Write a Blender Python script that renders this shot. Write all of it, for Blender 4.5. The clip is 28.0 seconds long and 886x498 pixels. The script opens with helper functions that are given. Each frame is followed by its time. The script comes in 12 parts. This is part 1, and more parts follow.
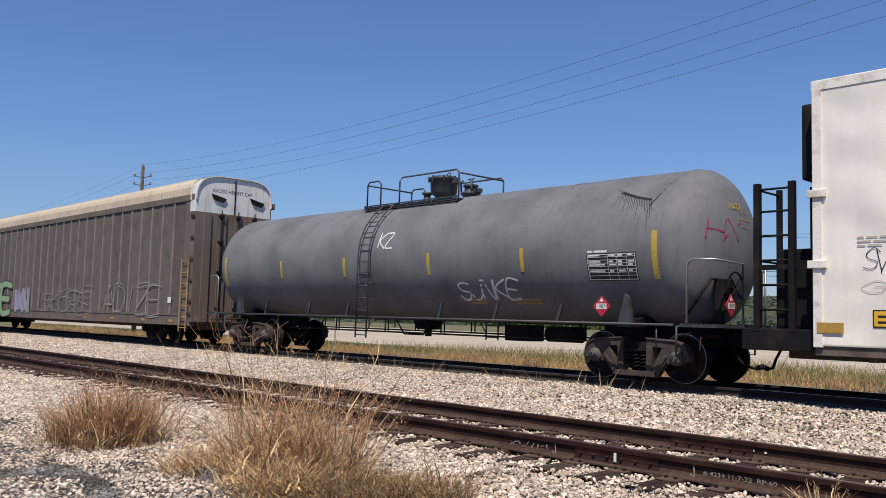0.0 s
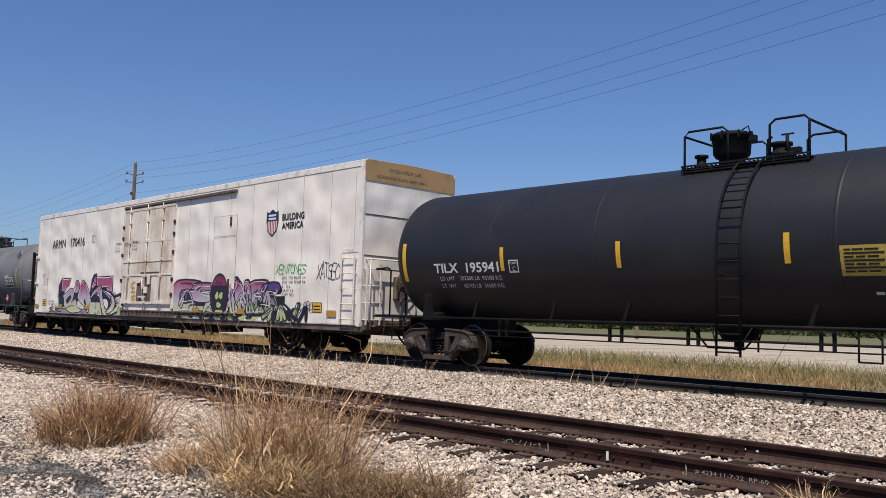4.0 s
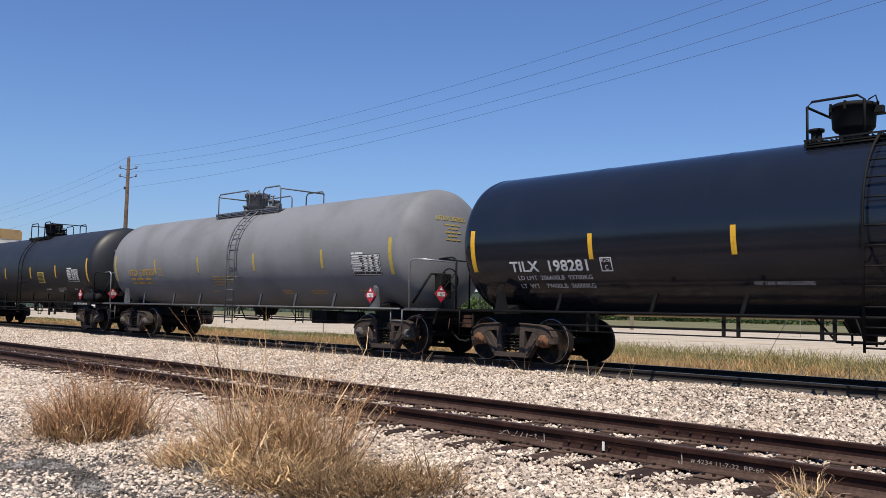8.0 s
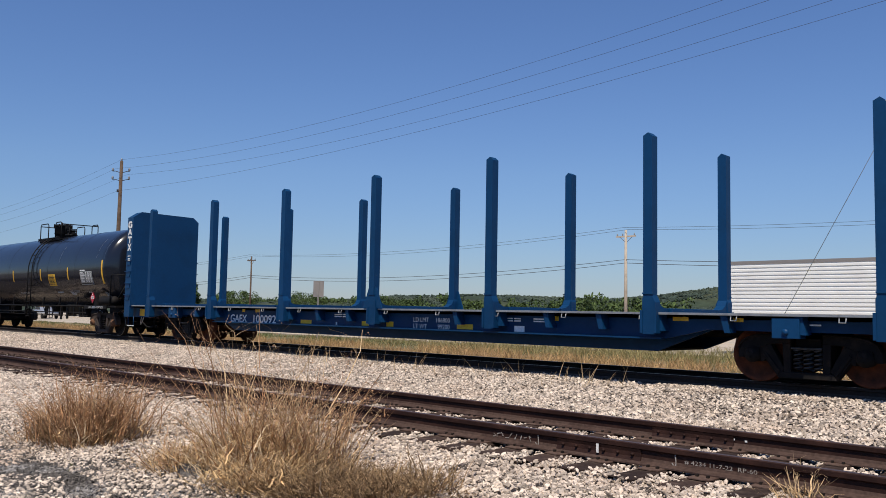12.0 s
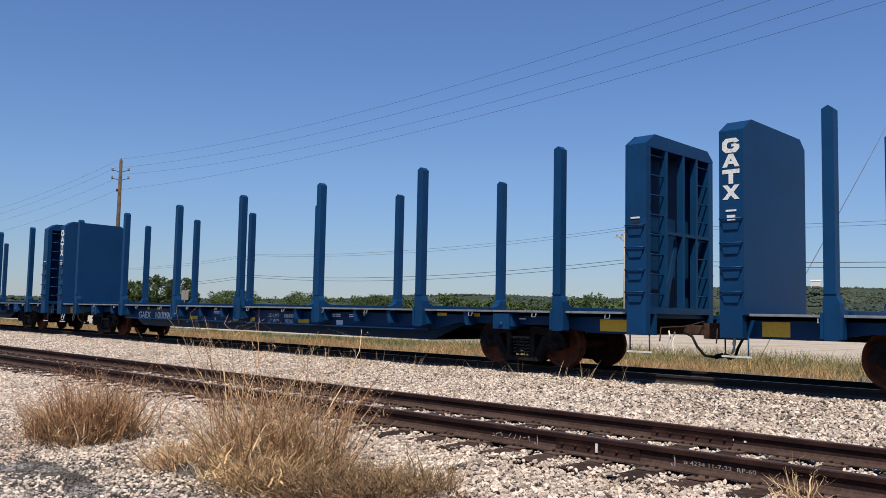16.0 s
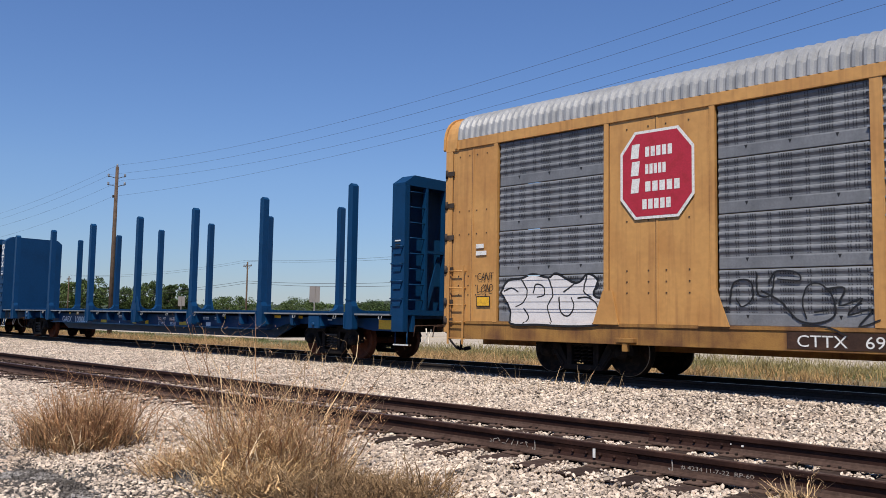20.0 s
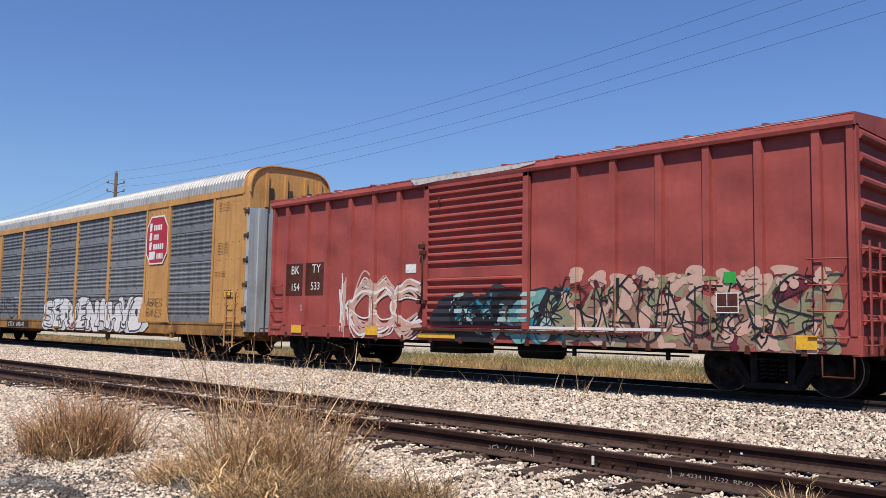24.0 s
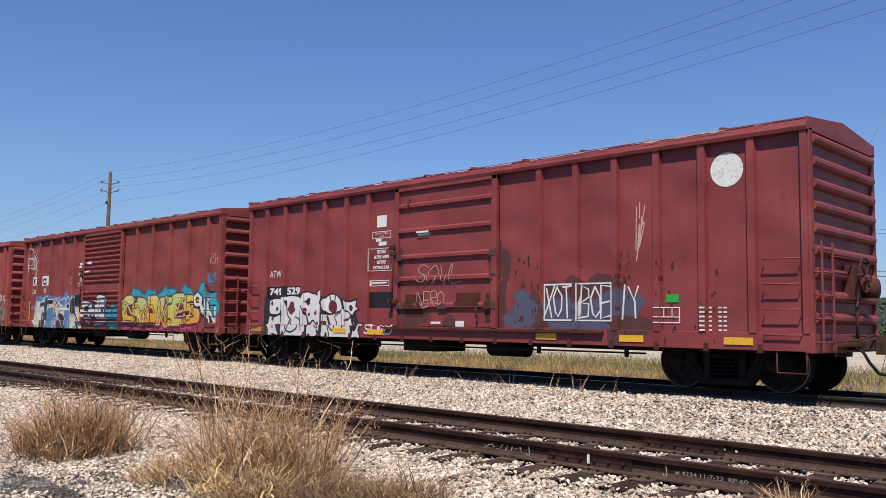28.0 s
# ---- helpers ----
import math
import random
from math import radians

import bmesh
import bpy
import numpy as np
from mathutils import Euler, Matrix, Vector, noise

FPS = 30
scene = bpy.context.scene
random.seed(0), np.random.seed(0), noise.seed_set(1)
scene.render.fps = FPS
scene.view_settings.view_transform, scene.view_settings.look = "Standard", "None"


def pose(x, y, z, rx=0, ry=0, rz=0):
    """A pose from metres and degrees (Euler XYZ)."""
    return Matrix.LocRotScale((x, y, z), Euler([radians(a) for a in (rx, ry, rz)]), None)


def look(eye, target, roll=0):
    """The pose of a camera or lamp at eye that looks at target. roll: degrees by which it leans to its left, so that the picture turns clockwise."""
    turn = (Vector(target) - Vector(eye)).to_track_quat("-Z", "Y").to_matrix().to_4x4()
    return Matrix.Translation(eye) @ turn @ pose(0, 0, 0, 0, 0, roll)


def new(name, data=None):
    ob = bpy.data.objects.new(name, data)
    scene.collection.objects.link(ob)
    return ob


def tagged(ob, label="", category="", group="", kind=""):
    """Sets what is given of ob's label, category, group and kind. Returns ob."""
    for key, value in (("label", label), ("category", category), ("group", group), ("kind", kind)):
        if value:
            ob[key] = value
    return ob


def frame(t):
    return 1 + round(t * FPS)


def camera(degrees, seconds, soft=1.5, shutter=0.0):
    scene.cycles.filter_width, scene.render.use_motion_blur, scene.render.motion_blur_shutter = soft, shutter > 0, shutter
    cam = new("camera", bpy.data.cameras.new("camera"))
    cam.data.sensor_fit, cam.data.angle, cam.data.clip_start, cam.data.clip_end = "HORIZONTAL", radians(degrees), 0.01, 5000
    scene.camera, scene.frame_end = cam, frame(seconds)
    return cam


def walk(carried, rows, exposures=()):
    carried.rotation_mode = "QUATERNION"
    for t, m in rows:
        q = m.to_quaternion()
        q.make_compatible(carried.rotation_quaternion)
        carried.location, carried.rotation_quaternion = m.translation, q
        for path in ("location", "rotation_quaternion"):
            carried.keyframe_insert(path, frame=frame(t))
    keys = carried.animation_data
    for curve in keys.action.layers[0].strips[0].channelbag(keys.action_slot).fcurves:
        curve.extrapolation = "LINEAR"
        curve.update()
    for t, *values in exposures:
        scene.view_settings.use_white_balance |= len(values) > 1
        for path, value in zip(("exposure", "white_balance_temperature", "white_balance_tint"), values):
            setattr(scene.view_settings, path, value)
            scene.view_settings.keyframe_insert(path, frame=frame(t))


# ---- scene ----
# The camera stands by the siding, hand-held; only its aim drifts.
EYE = (0.0, 0.0, 1.114)
cam = camera(54.68, 28.0, soft=0.65)


def aim(yaw, pitch, roll):
    """Yaw from square across the tracks towards -x, pitch upwards, in degrees."""
    a, b = radians(yaw), radians(pitch)
    way = Vector((-math.sin(a) * math.cos(b), math.cos(a) * math.cos(b), math.sin(b)))
    return look(EYE, Vector(EYE) + way * 10.0, roll)


AIM = (
    (0, 46.23, 4.73, 1.60),
    (0.5, 46.14, 4.70, 1.62),
    (1, 46.02, 4.69, 1.63),
    (1.5, 45.93, 4.70, 1.64),
    (2, 45.88, 4.73, 1.66),
    (2.5, 45.84, 4.74, 1.68),
    (3, 45.82, 4.72, 1.69),
    (3.5, 45.81, 4.70, 1.71),
    (5.5, 45.56, 4.36, 1.44),
    (6, 45.52, 4.31, 1.40),
    (6.5, 45.46, 4.24, 1.32),
    (7, 45.42, 4.19, 1.24),
    (7.5, 45.41, 4.14, 1.20),
    (8, 45.41, 4.12, 1.18),
    (8.5, 45.41, 4.11, 1.16),
    (9, 45.41, 4.11, 1.17),
    (9.5, 45.38, 4.11, 1.15),
    (10, 45.31, 4.13, 1.11),
    (10.5, 45.21, 4.16, 1.06),
    (11, 45.12, 4.20, 1.03),
    (11.5, 45.05, 4.24, 1.04),
    (12, 45.00, 4.29, 1.05),
    (12.5, 44.99, 4.33, 1.05),
    (14.5, 45.00, 4.29, 1.17),
    (15, 45.00, 4.28, 1.18),
    (15.5, 44.99, 4.28, 1.17),
    (16, 44.96, 4.28, 1.13),
    (16.5, 44.91, 4.31, 1.06),
    (17, 44.85, 4.35, 0.99),
    (17.5, 44.80, 4.38, 0.92),
    (18, 44.76, 4.42, 0.87),
    (18.5, 44.74, 4.46, 0.85),
    (19, 44.74, 4.51, 0.88),
    (19.5, 44.75, 4.57, 0.91),
    (20, 44.75, 4.64, 0.94),
    (20.5, 44.74, 4.71, 0.95),
    (21, 44.73, 4.77, 0.94),
    (21.5, 44.71, 4.82, 0.91),
    (23.5, 44.70, 5.07, 0.99),
    (24, 44.68, 5.09, 1.00),
    (24.5, 44.65, 5.13, 0.98),
    (25, 44.60, 5.15, 0.93),
    (25.5, 44.56, 5.14, 0.88),
    (26, 44.51, 5.12, 0.85),
    (26.5, 44.46, 5.09, 0.84),
    (27, 44.41, 5.07, 0.85),
    (27.5, 44.38, 5.05, 0.85),
    (28, 44.35, 5.04, 0.84),
)
walk(cam, [(t, aim(a, b, c)) for t, a, b, c in AIM], exposures=((0.0, 0.0), (1.0, -0.1), (3.0, -0.14), (5.5, 0.0), (8.0, 0.14), (10.0, 0.0), (12.0, -0.08), (16.0, 0.0), (20.0, 0.04), (23.0, 0.12), (26.0, 0.2), (28.0, 0.12)))

# How far the train has rolled towards -x, second by second.
ROLLED = (-0.07, -8.37, -16.65, -24.92, -33.18, -41.44, -49.71, -57.99, -66.28, -74.61, -82.96, -91.33, -99.71, -108.11, -116.51, -124.95, -133.41, -141.93, -150.50, -159.05, -167.58, -176.11, -184.65, -193.21, -201.80, -210.41, -219.07, -227.78, -236.56)
MAIN_Y, MAIN_Z = 14.862, 0.076   # centre line and rail top of the main track
SIDE_Y = 6.692 + 0.7535          # centre line of the siding; its rail top is z = 0

# ---- light ----
SUN_EL, SUN_AZ = 58.0, 147.0   # degrees; azimuth clockwise from +y
world = bpy.data.worlds.new("sky")
scene.world = world
world.use_nodes = True
wn = world.node_tree.nodes
sky = wn.new("ShaderNodeTexSky")
sky.sky_type, sky.sun_disc = "NISHITA", False
sky.sun_elevation, sky.sun_rotation = radians(SUN_EL), radians(SUN_AZ)
sky.air_density, sky.dust_density, sky.ozone_density, sky.altitude = 1.4, 0.0, 4.0, 200
wn["Background"].inputs[1].default_value = 0.0785
tint = wn.new("ShaderNodeMix")
tint.data_type, tint.blend_type = "RGBA", "MULTIPLY"
tint.inputs["Factor"].default_value = 1.0
tint.inputs[7].default_value = (0.755, 0.915, 1.31, 1.0)
world.node_tree.links.new(sky.outputs[0], tint.inputs[6])
# thin blue haze towards the horizon
way = wn.new("ShaderNodeTexCoord")
split_way = wn.new("ShaderNodeSeparateXYZ")
world.node_tree.links.new(way.outputs["Generated"], split_way.inputs[0])
low = wn.new("ShaderNodeMapRange")
low.inputs["From Min"].default_value, low.inputs["From Max"].default_value = 0.0, 0.16
low.inputs["To Min"].default_value, low.inputs["To Max"].default_value = 1.0, 0.0
world.node_tree.links.new(split_way.outputs["Z"], low.inputs["Value"])
air = wn.new("ShaderNodeMix")
air.data_type, air.blend_type = "RGBA", "MULTIPLY"
air.inputs[7].default_value = (0.79, 0.86, 1.0, 1.0)
world.node_tree.links.new(low.outputs["Result"], air.inputs["Factor"])
world.node_tree.links.new(tint.outputs[2], air.inputs[6])
world.node_tree.links.new(air.outputs[2], wn["Background"].inputs[0])
sun_dir = Vector((math.sin(radians(SUN_AZ)) * math.cos(radians(SUN_EL)), math.cos(radians(SUN_AZ)) * math.cos(radians(SUN_EL)), math.sin(radians(SUN_EL))))
sun = new("sun", bpy.data.lights.new("sun", "SUN"))
sun.data.energy, sun.data.angle, sun.data.color = 4.85, radians(0.53), (1.0, 0.91, 0.77)
sun.matrix_world = look(sun_dir * 50, (0, 0, 0))

# ---- materials ----
def material(name, base, rough=0.6, metal=0.0, spots=None, spot_scale=3.0, spot_amount=0.5, grain=0.12, grain_scale=40.0,
             bump=0.15, bump_scale=60.0, random_tint=0.0, island_tint=0.0, coat=0.0, streak=None, streak_amount=0.5, spec=None, bump_deep=0.02, bump_detail=4.0):
    """A surface: base colour, fine grain, larger stains (spots), upright streaks, a little relief."""
    m = bpy.data.materials.new(name)
    m.use_nodes = True
    nt = m.node_tree
    n, ln = nt.nodes, nt.links
    b = n["Principled BSDF"]
    b.inputs["Roughness"].default_value = rough
    b.inputs["Metallic"].default_value = metal
    b.inputs["Specular IOR Level"].default_value = spec if spec is not None else (0.18 if rough >= 0.6 else 0.5)
    if coat:
        b.inputs["Coat Weight"].default_value = coat
        b.inputs["Coat Roughness"].default_value = 0.08
    tc = n.new("ShaderNodeTexCoord")

    def noise_tex(scale, detail=4.0, vec=None):
        t = n.new("ShaderNodeTexNoise")
        t.inputs["Scale"].default_value = scale
        t.inputs["Detail"].default_value = detail
        ln.new(vec or tc.outputs["Object"], t.inputs["Vector"])
        return t

    def mix(fac, a, c, kind="MIX"):
        x = n.new("ShaderNodeMix")
        x.data_type, x.blend_type = "RGBA", kind
        for sock, val in ((x.inputs["Factor"], fac), (x.inputs[6], a), (x.inputs[7], c)):
            if isinstance(val, (int, float)):
                sock.default_value = val
            elif isinstance(val, (tuple, list)):
                sock.default_value = (*val[:3], 1.0)
            else:
                ln.new(val, sock)
        return x.outputs[2]

    def ramp(sock, lo, hi):
        r = n.new("ShaderNodeMapRange")
        r.inputs["From Min"].default_value, r.inputs["From Max"].default_value = lo, hi
        ln.new(sock, r.inputs["Value"])
        return r.outputs["Result"]

    col = mix(0.0, base, base)
    if spots:
        s = noise_tex(spot_scale, 6.0)
        f = ramp(s.outputs["Fac"], 0.62 - 0.3 * spot_amount, 0.78 - 0.1 * spot_amount)
        col = mix(f, col, spots)
    if streak:
        mp = n.new("ShaderNodeMapping")
        mp.inputs["Scale"].default_value = (6.0, 6.0, 0.35)
        ln.new(tc.outputs["Object"], mp.inputs["Vector"])
        s = noise_tex(1.6, 5.0, mp.outputs["Vector"])
        f = n.new("ShaderNodeMath")
        f.operation = "MULTIPLY"
        f.inputs[1].default_value = streak_amount
        ln.new(ramp(s.outputs["Fac"], 0.5, 0.75), f.inputs[0])
        col = mix(f.outputs[0], col, streak)
    if grain:
        g = noise_tex(grain_scale, 3.0)
        lo, hi = 1.0 - grain, 1.0 + grain
        r = n.new("ShaderNodeMapRange")
        r.inputs["To Min"].default_value, r.inputs["To Max"].default_value = lo, hi
        ln.new(ramp(g.outputs["Fac"], 0.3, 0.7), r.inputs["Value"])
        col = mix(1.0, col, r.outputs["Result"], "MULTIPLY")
    if random_tint or island_tint:
        if random_tint:
            src = n.new("ShaderNodeObjectInfo").outputs["Random"]
        else:
            src = n.new("ShaderNodeNewGeometry").outputs["Random Per Island"]
        amount = random_tint or island_tint
        r = n.new("ShaderNodeMapRange")
        r.inputs["To Min"].default_value, r.inputs["To Max"].default_value = 1.0 - amount, 1.0 + amount
        ln.new(src, r.inputs["Value"])
        col = mix(1.0, col, r.outputs["Result"], "MULTIPLY")
    ln.new(col, b.inputs["Base Color"])
    if bump:
        t = noise_tex(bump_scale, bump_detail)
        bp = n.new("ShaderNodeBump")
        bp.inputs["Strength"].default_value = bump
        bp.inputs["Distance"].default_value = bump_deep
        ln.new(t.outputs["Fac"], bp.inputs["Height"])
        ln.new(bp.outputs["Normal"], b.inputs["Normal"])
    return m


# ---- mesh tools ----
def part(name, bm, mat, parent=None, label="", m=None, smooth=False):
    """Links a bmesh as one mesh object, under a thing or a part."""
    me = bpy.data.meshes.new(name)
    bm.to_mesh(me)
    bm.free()
    return link(name, me, mat, parent, label, m, smooth)


def link(name, me, mat, parent=None, label="", m=None, smooth=False):
    if mat is not None and not me.materials:
        for one in (mat if isinstance(mat, (list, tuple)) else (mat,)):
            me.materials.append(one)
    if smooth:
        me.polygons.foreach_set("use_smooth", [True] * len(me.polygons))
    ob = new(name, me)
    if parent is not None:
        ob.parent = parent
    if m is not None:
        ob.matrix_basis = m
    if label:
        tagged(ob, label)
    return ob


def empty(name, m=None):
    ob = new(name)
    ob.empty_display_size = 0.2
    if m is not None:
        ob.matrix_basis = m
    return ob


def box(bm, x0, x1, y0, y1, z0, z1, bevel=0.0, mi=0):
    v = [bm.verts.new((x, y, z)) for z in (z0, z1) for y in (y0, y1) for x in (x0, x1)]
    fs = [bm.faces.new([v[i] for i in q]) for q in ((0, 2, 3, 1), (4, 5, 7, 6), (0, 1, 5, 4), (2, 6, 7, 3), (0, 4, 6, 2), (1, 3, 7, 5))]
    for f in fs:
        f.material_index = mi
    if bevel:
        es = list({e for f in fs for e in f.edges})
        r = bmesh.ops.bevel(bm, geom=es, offset=bevel, segments=2, profile=0.6, affect="EDGES")
        for f in r["faces"]:
            f.material_index = mi
    return fs


def prism(bm, pts, axis, a, b, mi=0):
    """A closed outline (pairs) pushed along an axis from a to b. axis x: pairs are (y, z); y: (x, z); z: (x, y)."""
    def at(p, d):
        return (d, p[0], p[1]) if axis == "x" else (p[0], d, p[1]) if axis == "y" else (p[0], p[1], d)
    lo, hi = [bm.verts.new(at(p, a)) for p in pts], [bm.verts.new(at(p, b)) for p in pts]
    n = len(pts)
    fs = [bm.faces.new((lo[i], lo[(i + 1) % n], hi[(i + 1) % n], hi[i])) for i in range(n)]
    fs += [bm.faces.new(lo[::-1]), bm.faces.new(hi)]
    for f in fs:
        f.material_index = mi
    bmesh.ops.recalc_face_normals(bm, faces=fs)
    return fs


def tube(bm, pts, r, n=6, mi=0, cap=True):
    """A round bar of radius r along a line of points."""
    pts = [Vector(p) for p in pts]
    rings = []
    up = None
    for i, p in enumerate(pts):
        d = (pts[min(i + 1, len(pts) - 1)] - pts[max(i - 1, 0)]).normalized()
        if up is None or abs(up.dot(d)) > 0.98:
            up = Vector((0, 0, 1)) if abs(d.z) < 0.9 else Vector((1, 0, 0))
        s = d.cross(up).normalized()
        u = s.cross(d).normalized()
        up = u
        rr = r[i] if isinstance(r, (list, tuple)) else r
        rings.append([bm.verts.new(p + (s * math.cos(a) + u * math.sin(a)) * rr) for a in (math.tau * k / n for k in range(n))])
    fs = []
    for a, b in zip(rings, rings[1:]):
        fs += [bm.faces.new((a[k], a[(k + 1) % n], b[(k + 1) % n], b[k])) for k in range(n)]
    if cap:
        fs += [bm.faces.new(rings[0][::-1]), bm.faces.new(rings[-1])]
    for f in fs:
        f.material_index = mi
        f.smooth = True
    return fs


def lathe(bm, prof, axis="x", n=32, centre=(0, 0, 0), mi=0, smooth=True, closed=False):
    """Turns a profile of (along, radius) pairs round an axis."""
    cx, cy, cz = centre
    rings = []
    for a, r in prof:
        if r <= 1e-6:
            p = (cx + a, cy, cz) if axis == "x" else (cx, cy + a, cz) if axis == "y" else (cx, cy, cz + a)
            rings.append([bm.verts.new(p)])
            continue
        ring = []
        for k in range(n):
            c, s = r * math.cos(math.tau * k / n), r * math.sin(math.tau * k / n)
            p = (cx + a, cy + c, cz + s) if axis == "x" else (cx + c, cy + a, cz + s) if axis == "y" else (cx + c, cy + s, cz + a)
            ring.append(bm.verts.new(p))
        rings.append(ring)
    fs = []
    pairs = list(zip(rings, rings[1:])) + ([(rings[-1], rings[0])] if closed else [])
    for a, b in pairs:
        for k in range(n):
            q = [a[k % len(a)], a[(k + 1) % len(a)], b[(k + 1) % len(b)], b[k % len(b)]]
            q = [v for i, v in enumerate(q) if v not in q[:i]]
            if len(q) > 2:
                fs.append(bm.faces.new(q))
    for f in fs:
        f.material_index, f.smooth = mi, smooth
    bmesh.ops.recalc_face_normals(bm, faces=fs)
    return fs


def mesh_arrays(name, verts, faces, mat, smooth=False):
    """A mesh from numpy arrays of corners and of equal-sided faces."""
    me = bpy.data.meshes.new(name)
    k = faces.shape[1]
    me.vertices.add(len(verts))
    me.vertices.foreach_set("co", np.ascontiguousarray(verts, dtype=np.float32).ravel())
    me.loops.add(faces.size)
    me.loops.foreach_set("vertex_index", np.ascontiguousarray(faces, dtype=np.int32).ravel())
    me.polygons.add(len(faces))
    me.polygons.foreach_set("loop_start", np.arange(0, faces.size, k, dtype=np.int32))
    me.polygons.foreach_set("use_smooth", np.full(len(faces), smooth))
    me.update(calc_edges=True)
    me.materials.append(mat)
    return me


def lettering(name, text, size, mat, parent, m, label="", wide=1.0, offset=0.0, align="LEFT", spacing=1.0, depth=0.0, bold=0.0, fit=None):
    """Painted writing: a flat mesh 4 mm proud of its surface. m places it: x along the writing, y up it."""
    cu = bpy.data.curves.new(name, "FONT")
    cu.body, cu.size, cu.align_x, cu.space_character, cu.offset, cu.extrude = text, size, align, spacing, offset, depth
    cu.resolution_u = 3
    ob = bpy.data.objects.new(name, cu)
    me = bpy.data.meshes.new_from_object(ob)
    bpy.data.objects.remove(ob)
    bpy.data.curves.remove(cu)
    me.materials.clear()
    if bold:
        # heavier strokes: four copies a hair apart
        vs, fs = [], []
        for k, (dx, dy) in enumerate(((-1, -1), (1, 1), (-1, 1), (1, -1))):
            b = len(vs)
            vs += [(v.co.x + dx * bold, v.co.y + dy * bold, v.co.z + 0.0008 * k) for v in me.vertices]
            fs += [tuple(b + i for i in q.vertices) for q in me.polygons]
        me.clear_geometry()
        me.from_pydata(vs, [], fs)
    if fit:
        co = [v.co for v in me.vertices]
        lo = Vector((min(c.x for c in co), min(c.y for c in co), 0))
        hi = Vector((max(c.x for c in co), max(c.y for c in co), 0))
        me.transform(Matrix.Diagonal((fit[0] / (hi.x - lo.x), fit[1] / (hi.y - lo.y), 1, 1)) @ Matrix.Translation(-lo))
    elif wide != 1.0:
        me.transform(Matrix.Diagonal((wide, 1, 1, 1)))
    me.name = name
    return link(name, me, mat, parent, label, m)


def on_side(x, z, y=-1.5):
    """The pose of writing on a car's near side: x to the right, up the side."""
    return pose(x, y, z, 90, 0, 0)

# ---- palette ----
M_WHEEL = material("dark_wheel_steel", (0.012, 0.010, 0.009), 0.7, 0.1, spots=(0.05, 0.03, 0.02), spot_scale=8, spot_amount=0.5, random_tint=0.2)
M_RUST_WHEEL = material("rusty_wheel_steel", (0.14, 0.046, 0.023), 0.8, 0.0, spots=(0.07, 0.027, 0.016), spot_scale=7, spot_amount=0.6)
M_TREAD = material("worn_tread_steel", (0.30, 0.29, 0.28), 0.35, 0.9, grain=0.1)
M_CAST = material("dusty_cast_steel", (0.066, 0.052, 0.045), 0.75, 0.1, spots=(0.042, 0.032, 0.028), spot_scale=5, spot_amount=0.6, random_tint=0.25)
M_CAST_BLACK = material("black_cast_steel", (0.010, 0.009, 0.009), 0.75, 0.0, spots=(0.03, 0.021, 0.017), spot_scale=5, spot_amount=0.4, random_tint=0.2)
M_SPRING_DARK = material("dark_spring_steel", (0.055, 0.058, 0.064), 0.5, 0.3, spots=(0.025, 0.022, 0.02), spot_scale=9)
M_CAP = material("bearing_cap", (0.105, 0.098, 0.092), 0.7, 0.0, spots=(0.05, 0.037, 0.03), spot_scale=20)
M_CAP_RUST = material("rusty_bearing_cap", (0.17, 0.085, 0.048), 0.8, 0.0, spots=(0.08, 0.042, 0.028), spot_scale=14)
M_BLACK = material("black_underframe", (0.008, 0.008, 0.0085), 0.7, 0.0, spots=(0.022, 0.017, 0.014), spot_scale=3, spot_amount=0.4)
M_HOSE = material("rubber_hose", (0.012, 0.012, 0.013), 0.7)
M_COUPLER = material("rusty_coupler", (0.09, 0.05, 0.035), 0.8, 0.2, spots=(0.03, 0.02, 0.017), spot_scale=9, spot_amount=0.6)
M_YELLOW = material("yellow_reflector", (0.75, 0.42, 0.03), 0.45, spots=(0.5, 0.26, 0.03), spot_scale=14, spot_amount=0.25, bump=0.0)
M_AMBER = material("dirty_amber_reflector", (0.42, 0.25, 0.05), 0.5, spots=(0.25, 0.15, 0.04), spot_scale=12, spot_amount=0.4, bump=0.0)
M_WHITE = material("white_stencil_paint", (0.72, 0.72, 0.70), 0.6, spots=(0.45, 0.44, 0.42), spot_scale=15, spot_amount=0.3, bump=0.0)
M_OCHRE = material("faded_yellow_stencil", (0.55, 0.33, 0.06), 0.6, spots=(0.25, 0.2, 0.12), spot_scale=18, spot_amount=0.5, bump=0.0)
M_INK = material("black_stencil_paint", (0.012, 0.012, 0.013), 0.55, bump=0.0)
M_RED = material("red_sign_paint", (0.42, 0.022, 0.042), 0.5, spots=(0.35, 0.02, 0.03), spot_scale=6, spot_amount=0.4, bump=0.05)
M_NAVY = material("navy_sign_paint", (0.015, 0.025, 0.09), 0.5, bump=0.0)
M_GREEN = material("green_label", (0.03, 0.35, 0.06), 0.5, bump=0.0)
M_GLASS_GREY = material("galvanised_steel", (0.42, 0.43, 0.44), 0.42, 0.75, spots=(0.30, 0.31, 0.32), spot_scale=6, spot_amount=0.5, grain=0.1)

# ---- running gear and fittings shared by the cars ----
TRAIN, WHEELSETS = [], []
AXLE = 0.889


